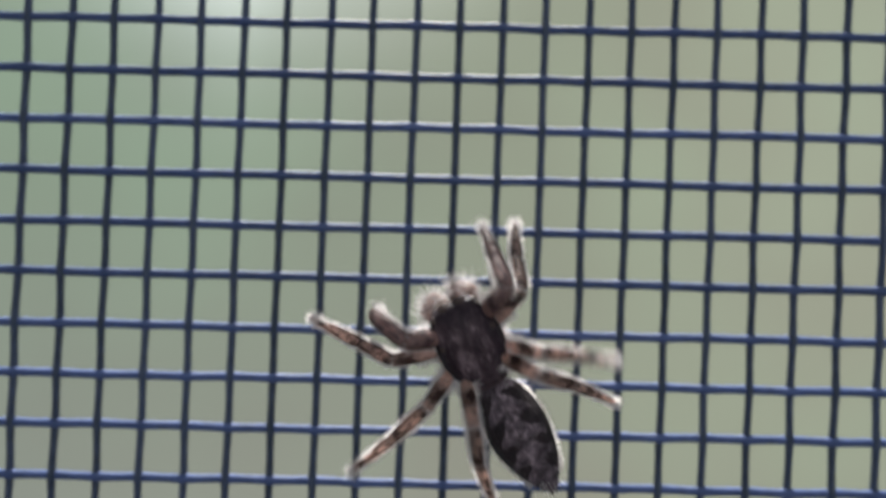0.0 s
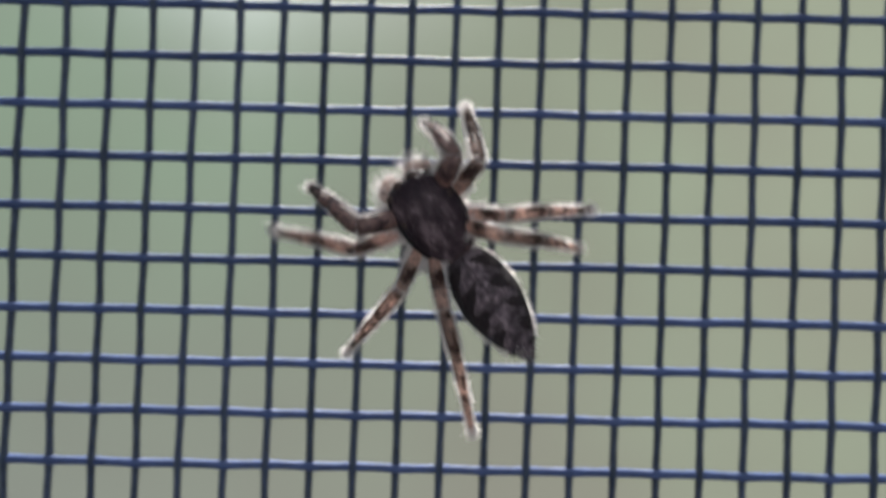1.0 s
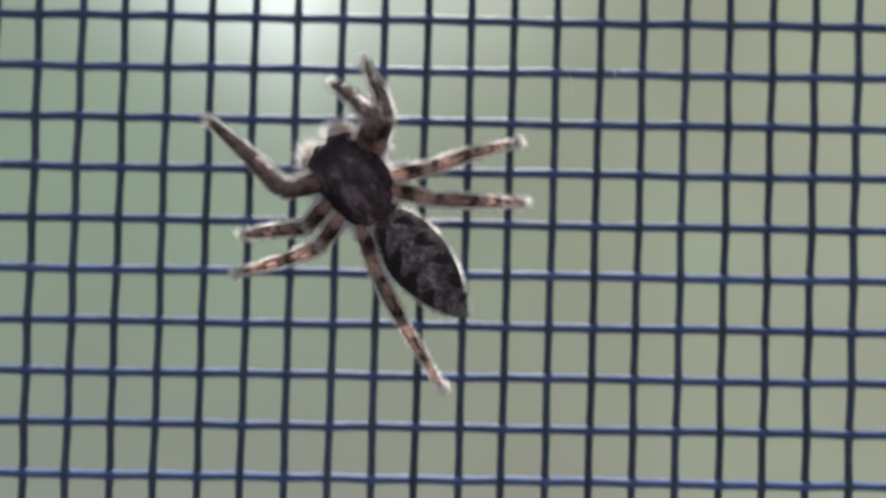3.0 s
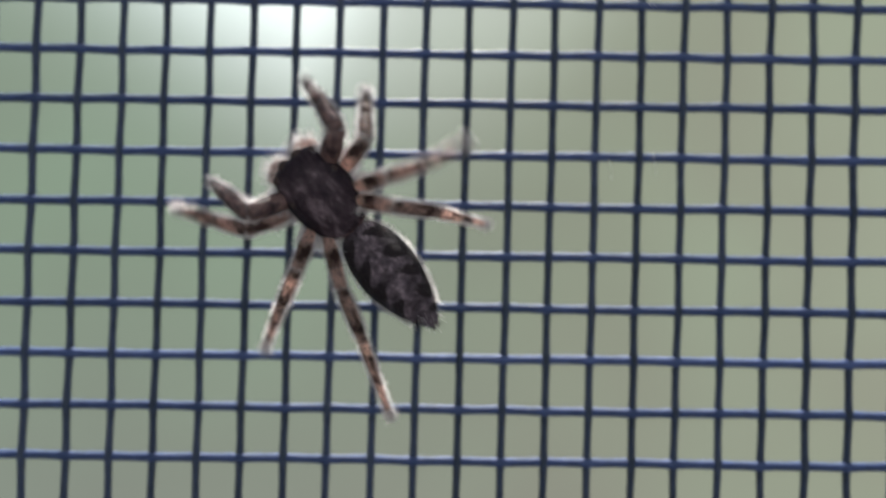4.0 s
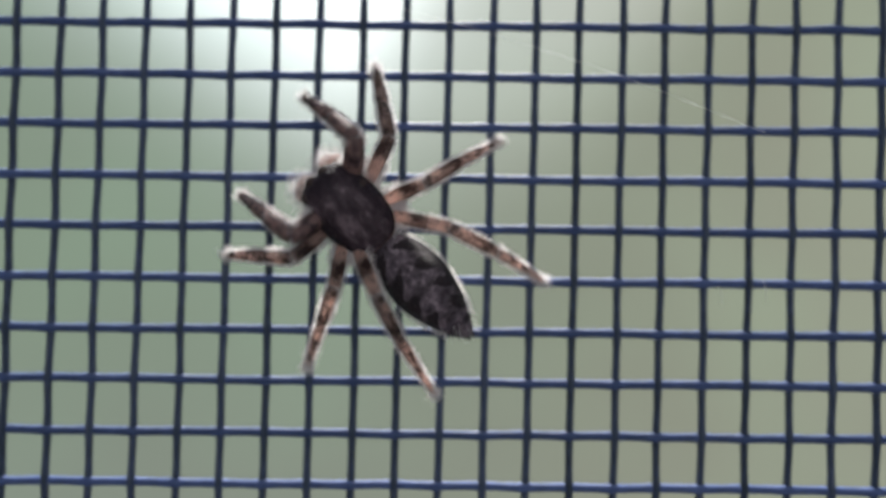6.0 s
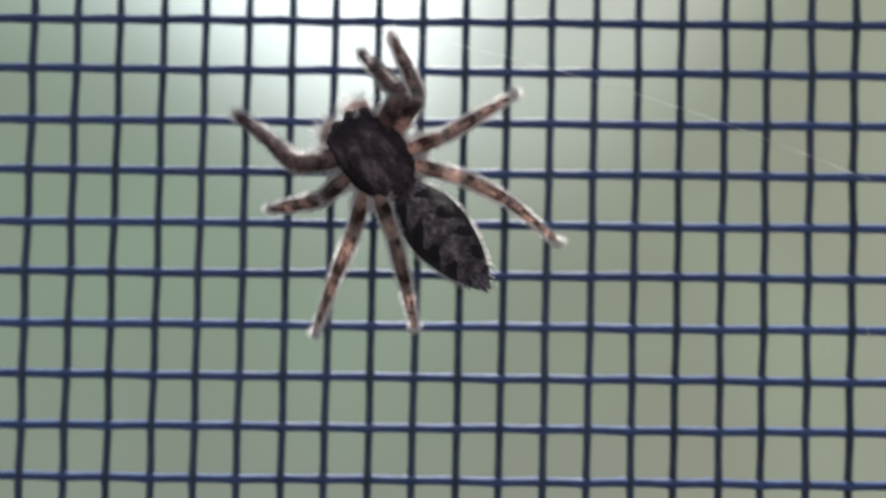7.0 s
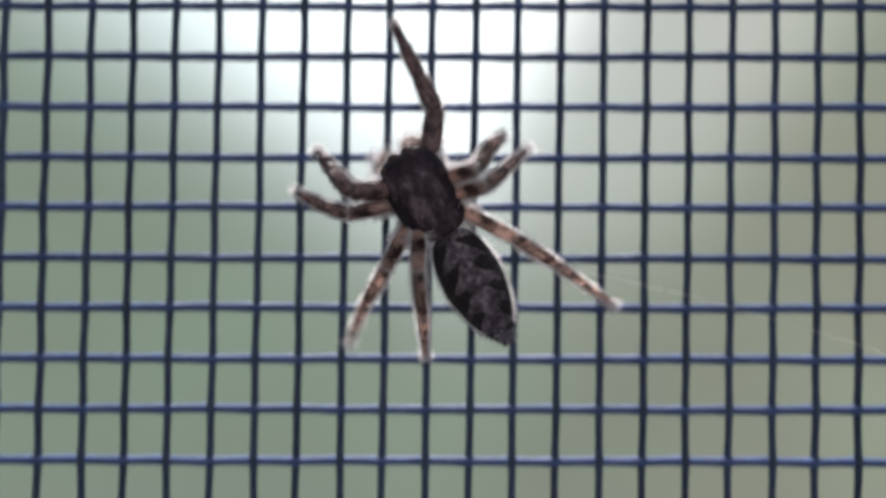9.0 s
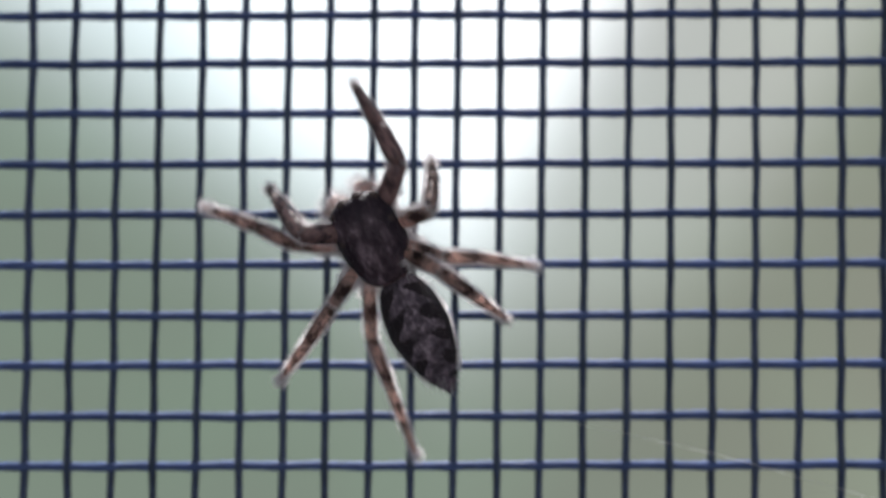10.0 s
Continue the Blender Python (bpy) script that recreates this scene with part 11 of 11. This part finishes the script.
    walk(foot, [
        (0, pose(0.002155, 0.00006, -0.001559, -168.46, 75.85, -170.03)), (0.133, pose(0.002627, -0.000052, -0.00158, -80.89, 85.49, -86.49)), (0.3, pose(0.003078, -0.000237, -0.001446, -21.64, 72.99, -32.39)),
        (0.4, pose(0.003163, -0.000183, -0.001414, -14.02, 61.91, -25.19)), (0.5, pose(0.003245, -0.000132, -0.001376, -9.92, 50.53, -21.6)), (0.667, pose(0.003885, -0.000377, -0.000597, -2.67, 17.64, -19.87)),
        (0.8, pose(0.003914, -0.000472, 0.000438, 2.21, -15.66, -20.21)), (0.9, pose(0.00364, -0.000073, -0.001063, -4.35, 49.22, -9.57)), (1, pose(0.00222, 0.000096, -0.001569, 174.93, 67.58, 179.45)),
        (1.1, pose(0.002427, 0.000118, -0.001585, 179.48, 77.83, -177.62)), (1.2, pose(0.002638, 0.000116, -0.001576, -135.08, 87.48, -134.31)), (1.333, pose(0.003034, -0.000005, -0.001483, -4.3, 72.36, -5.78)),
        (1.5, pose(0.003385, -0.000155, -0.001284, -1.07, 53.06, -4.58)), (1.667, pose(0.003505, -0.000154, -0.001189, -2.36, 50.4, -7.04)), (1.8, pose(0.003615, -0.000158, -0.001082, -3.5, 47.66, -9.54)),
        (1.9, pose(0.003008, 0.000075, -0.001491, 7, 78.5, 9.82)), (2, pose(0.002287, 0.000084, -0.001578, 161.92, 71.08, 170.03)), (2.1, pose(0.002441, 0.000087, -0.001587, 167.78, 64.67, 174.71)),
        (2.2, pose(0.002597, 0.000097, -0.001581, 171.88, 58.25, 177.66)), (2.333, pose(0.002633, 0.000072, -0.001579, 173.32, 70.44, 176.84)), (2.5, pose(0.002668, 0.00001, -0.001576, 176.2, 82.84, 176.84)),
        (2.667, pose(0.003364, -0.000152, -0.001299, -12.13, 78, -16.97)), (2.8, pose(0.003819, -0.000406, -0.000718, -9.4, 58.37, -20.99)), (2.9, pose(0.003442, -0.000007, -0.00125, -0.28, 80.44, -0.43)),
        (3, pose(0.002811, 0.000182, -0.00154, 150.73, 78.24, 159.31)), (3.1, pose(0.002898, 0.000196, -0.001516, 171.13, 65.53, 177.75)), (3.2, pose(0.002985, 0.000208, -0.001486, 177.42, 51.96, -177.53)),
        (3.333, pose(0.002827, 0.000129, -0.001542, 179.21, 67.31, -177.95)), (3.5, pose(0.002668, 0.00001, -0.001576, 176.2, 82.84, 176.84)), (3.6, pose(0.003364, -0.000152, -0.001299, -12.13, 78, -16.97)),
        (3.72, pose(0.003819, -0.000406, -0.000718, -9.4, 58.37, -20.99)), (3.8, pose(0.003177, -0.000039, -0.001418, -22.69, 85.9, -24.76)), (3.9, pose(0.00222, 0.000096, -0.001569, 174.93, 67.58, 179.45)),
        (4, pose(0.002427, 0.000118, -0.001585, 179.48, 77.83, -177.62)), (4.08, pose(0.002638, 0.000116, -0.001576, -135.08, 87.48, -134.31)), (4.2, pose(0.003626, -0.000058, -0.001079, -7.18, 55.99, -13.04)),
        (4.3, pose(0.004017, -0.000321, -0.000034, -2.7, 19.56, -17.49)), (4.4, pose(0.003821, 0.000049, -0.000821, -11.75, 67.92, -15.14)), (4.5, pose(0.003213, 0.000232, -0.001381, 175.41, 64.94, -179.19)),
        (4.667, pose(0.003142, 0.000026, -0.001436, 173.29, 72.6, 175.2)), (4.8, pose(0.003045, -0.000188, -0.001466, 163.86, 79.94, 162.5)), (4.9, pose(0.003012, -0.000227, -0.001474, 169.47, 78.68, 166.78)),
        (5, pose(0.002977, -0.000263, -0.00148, 173.92, 77.33, 169.91)), (5.1, pose(0.003037, -0.000199, -0.001468, -171.4, 78.73, -176.46)), (5.2, pose(0.003097, -0.000138, -0.00145, -153.82, 79.27, -160)),
        (5.4, pose(0.003097, -0.000138, -0.00145, -153.82, 79.27, -160)), (5.6, pose(0.003097, -0.000138, -0.00145, -153.82, 79.27, -160)), (5.767, pose(0.003523, -0.000268, -0.001152, -26.73, 78.04, -35.62)),
        (5.95, pose(0.003819, -0.000406, -0.000718, -9.4, 58.37, -20.99)), (6.133, pose(0.003251, 0.000006, -0.00138, -163.9, 83.63, -165.14)), (6.3, pose(0.002359, 0.000105, -0.001583, 175.9, 47.53, -178.84)),
        (6.4, pose(0.00253, 0.000106, -0.001585, 177.97, 52.64, -178.55)), (6.5, pose(0.002697, 0.000083, -0.00157, -179.01, 57.74, -177.66)), (6.667, pose(0.002858, 0.000097, -0.001536, -167.65, 72.84, -168.62)),
        (6.8, pose(0.00302, 0.00005, -0.001487, -94.57, 84.01, -98.76)), (6.9, pose(0.003125, 0.00002, -0.001444, -29.33, 76.14, -35.46)), (7, pose(0.003225, -0.000015, -0.001394, -16.31, 64.27, -24.51)),
        (7.1, pose(0.00271, 0.000193, -0.001558, 1.14, 87.84, 5.26)), (7.2, pose(0.002163, 0.000169, -0.001553, 156.87, 70.32, 169.74)), (7.333, pose(0.002314, 0.000129, -0.001578, 165.11, 69.69, 173.51)),
        (7.5, pose(0.002467, 0.000083, -0.001588, 173.78, 69.29, 177.77)), (7.667, pose(0.002616, 0.000011, -0.001582, 167.01, 80.37, 169.25)), (7.8, pose(0.00276, -0.000081, -0.001559, 49.92, 87.23, 50.3)),
        (7.9, pose(0.002929, 0.000009, -0.001519, -4.72, 77.48, -5.59)), (8, pose(0.003091, 0.000088, -0.001457, -9.21, 66.19, -11.84)), (8.1, pose(0.003109, 0.000115, -0.001447, -7.14, 64.29, -8.68)),
        (8.2, pose(0.003126, 0.000142, -0.001437, -5.37, 62.37, -5.81)), (8.333, pose(0.00273, 0.000155, -0.001559, 2.52, 83.29, 6.07)), (8.5, pose(0.002327, 0.000101, -0.001581, 164.51, 76.14, 170.79)),
        (8.667, pose(0.002664, 0.000095, -0.001574, 22.42, 84.35, 26.67)), (8.8, pose(0.002996, 0.00004, -0.001496, 1.53, 66.07, 3.03)), (8.9, pose(0.003372, 0.000023, -0.001302, -0.9, 51.75, -1.3)),
        (9, pose(0.003683, -0.000016, -0.001016, -1.67, 37.37, -4.55)), (9.1, pose(0.003644, -0.000039, -0.001061, -0.09, 37.97, -0.83)), (9.2, pose(0.003605, -0.000058, -0.001102, 1.62, 38.5, 3.16)),
        (9.333, pose(0.002961, 0.000124, -0.001504, 6.12, 78.8, 9.7)), (9.5, pose(0.002217, 0.000182, -0.001561, 177.93, 60.89, -176.32)), (9.667, pose(0.002489, 0.000171, -0.00158, -178.24, 74.44, -174.74)),
        (9.8, pose(0.002762, 0.000117, -0.001557, -134.15, 87.18, -133.6)), (9.9, pose(0.002584, 0.000022, -0.001585, -168.01, 80.28, -169.42)), (10, pose(0.002401, -0.000056, -0.001588, -173.37, 72.8, -176.64)),
    ])


motions()
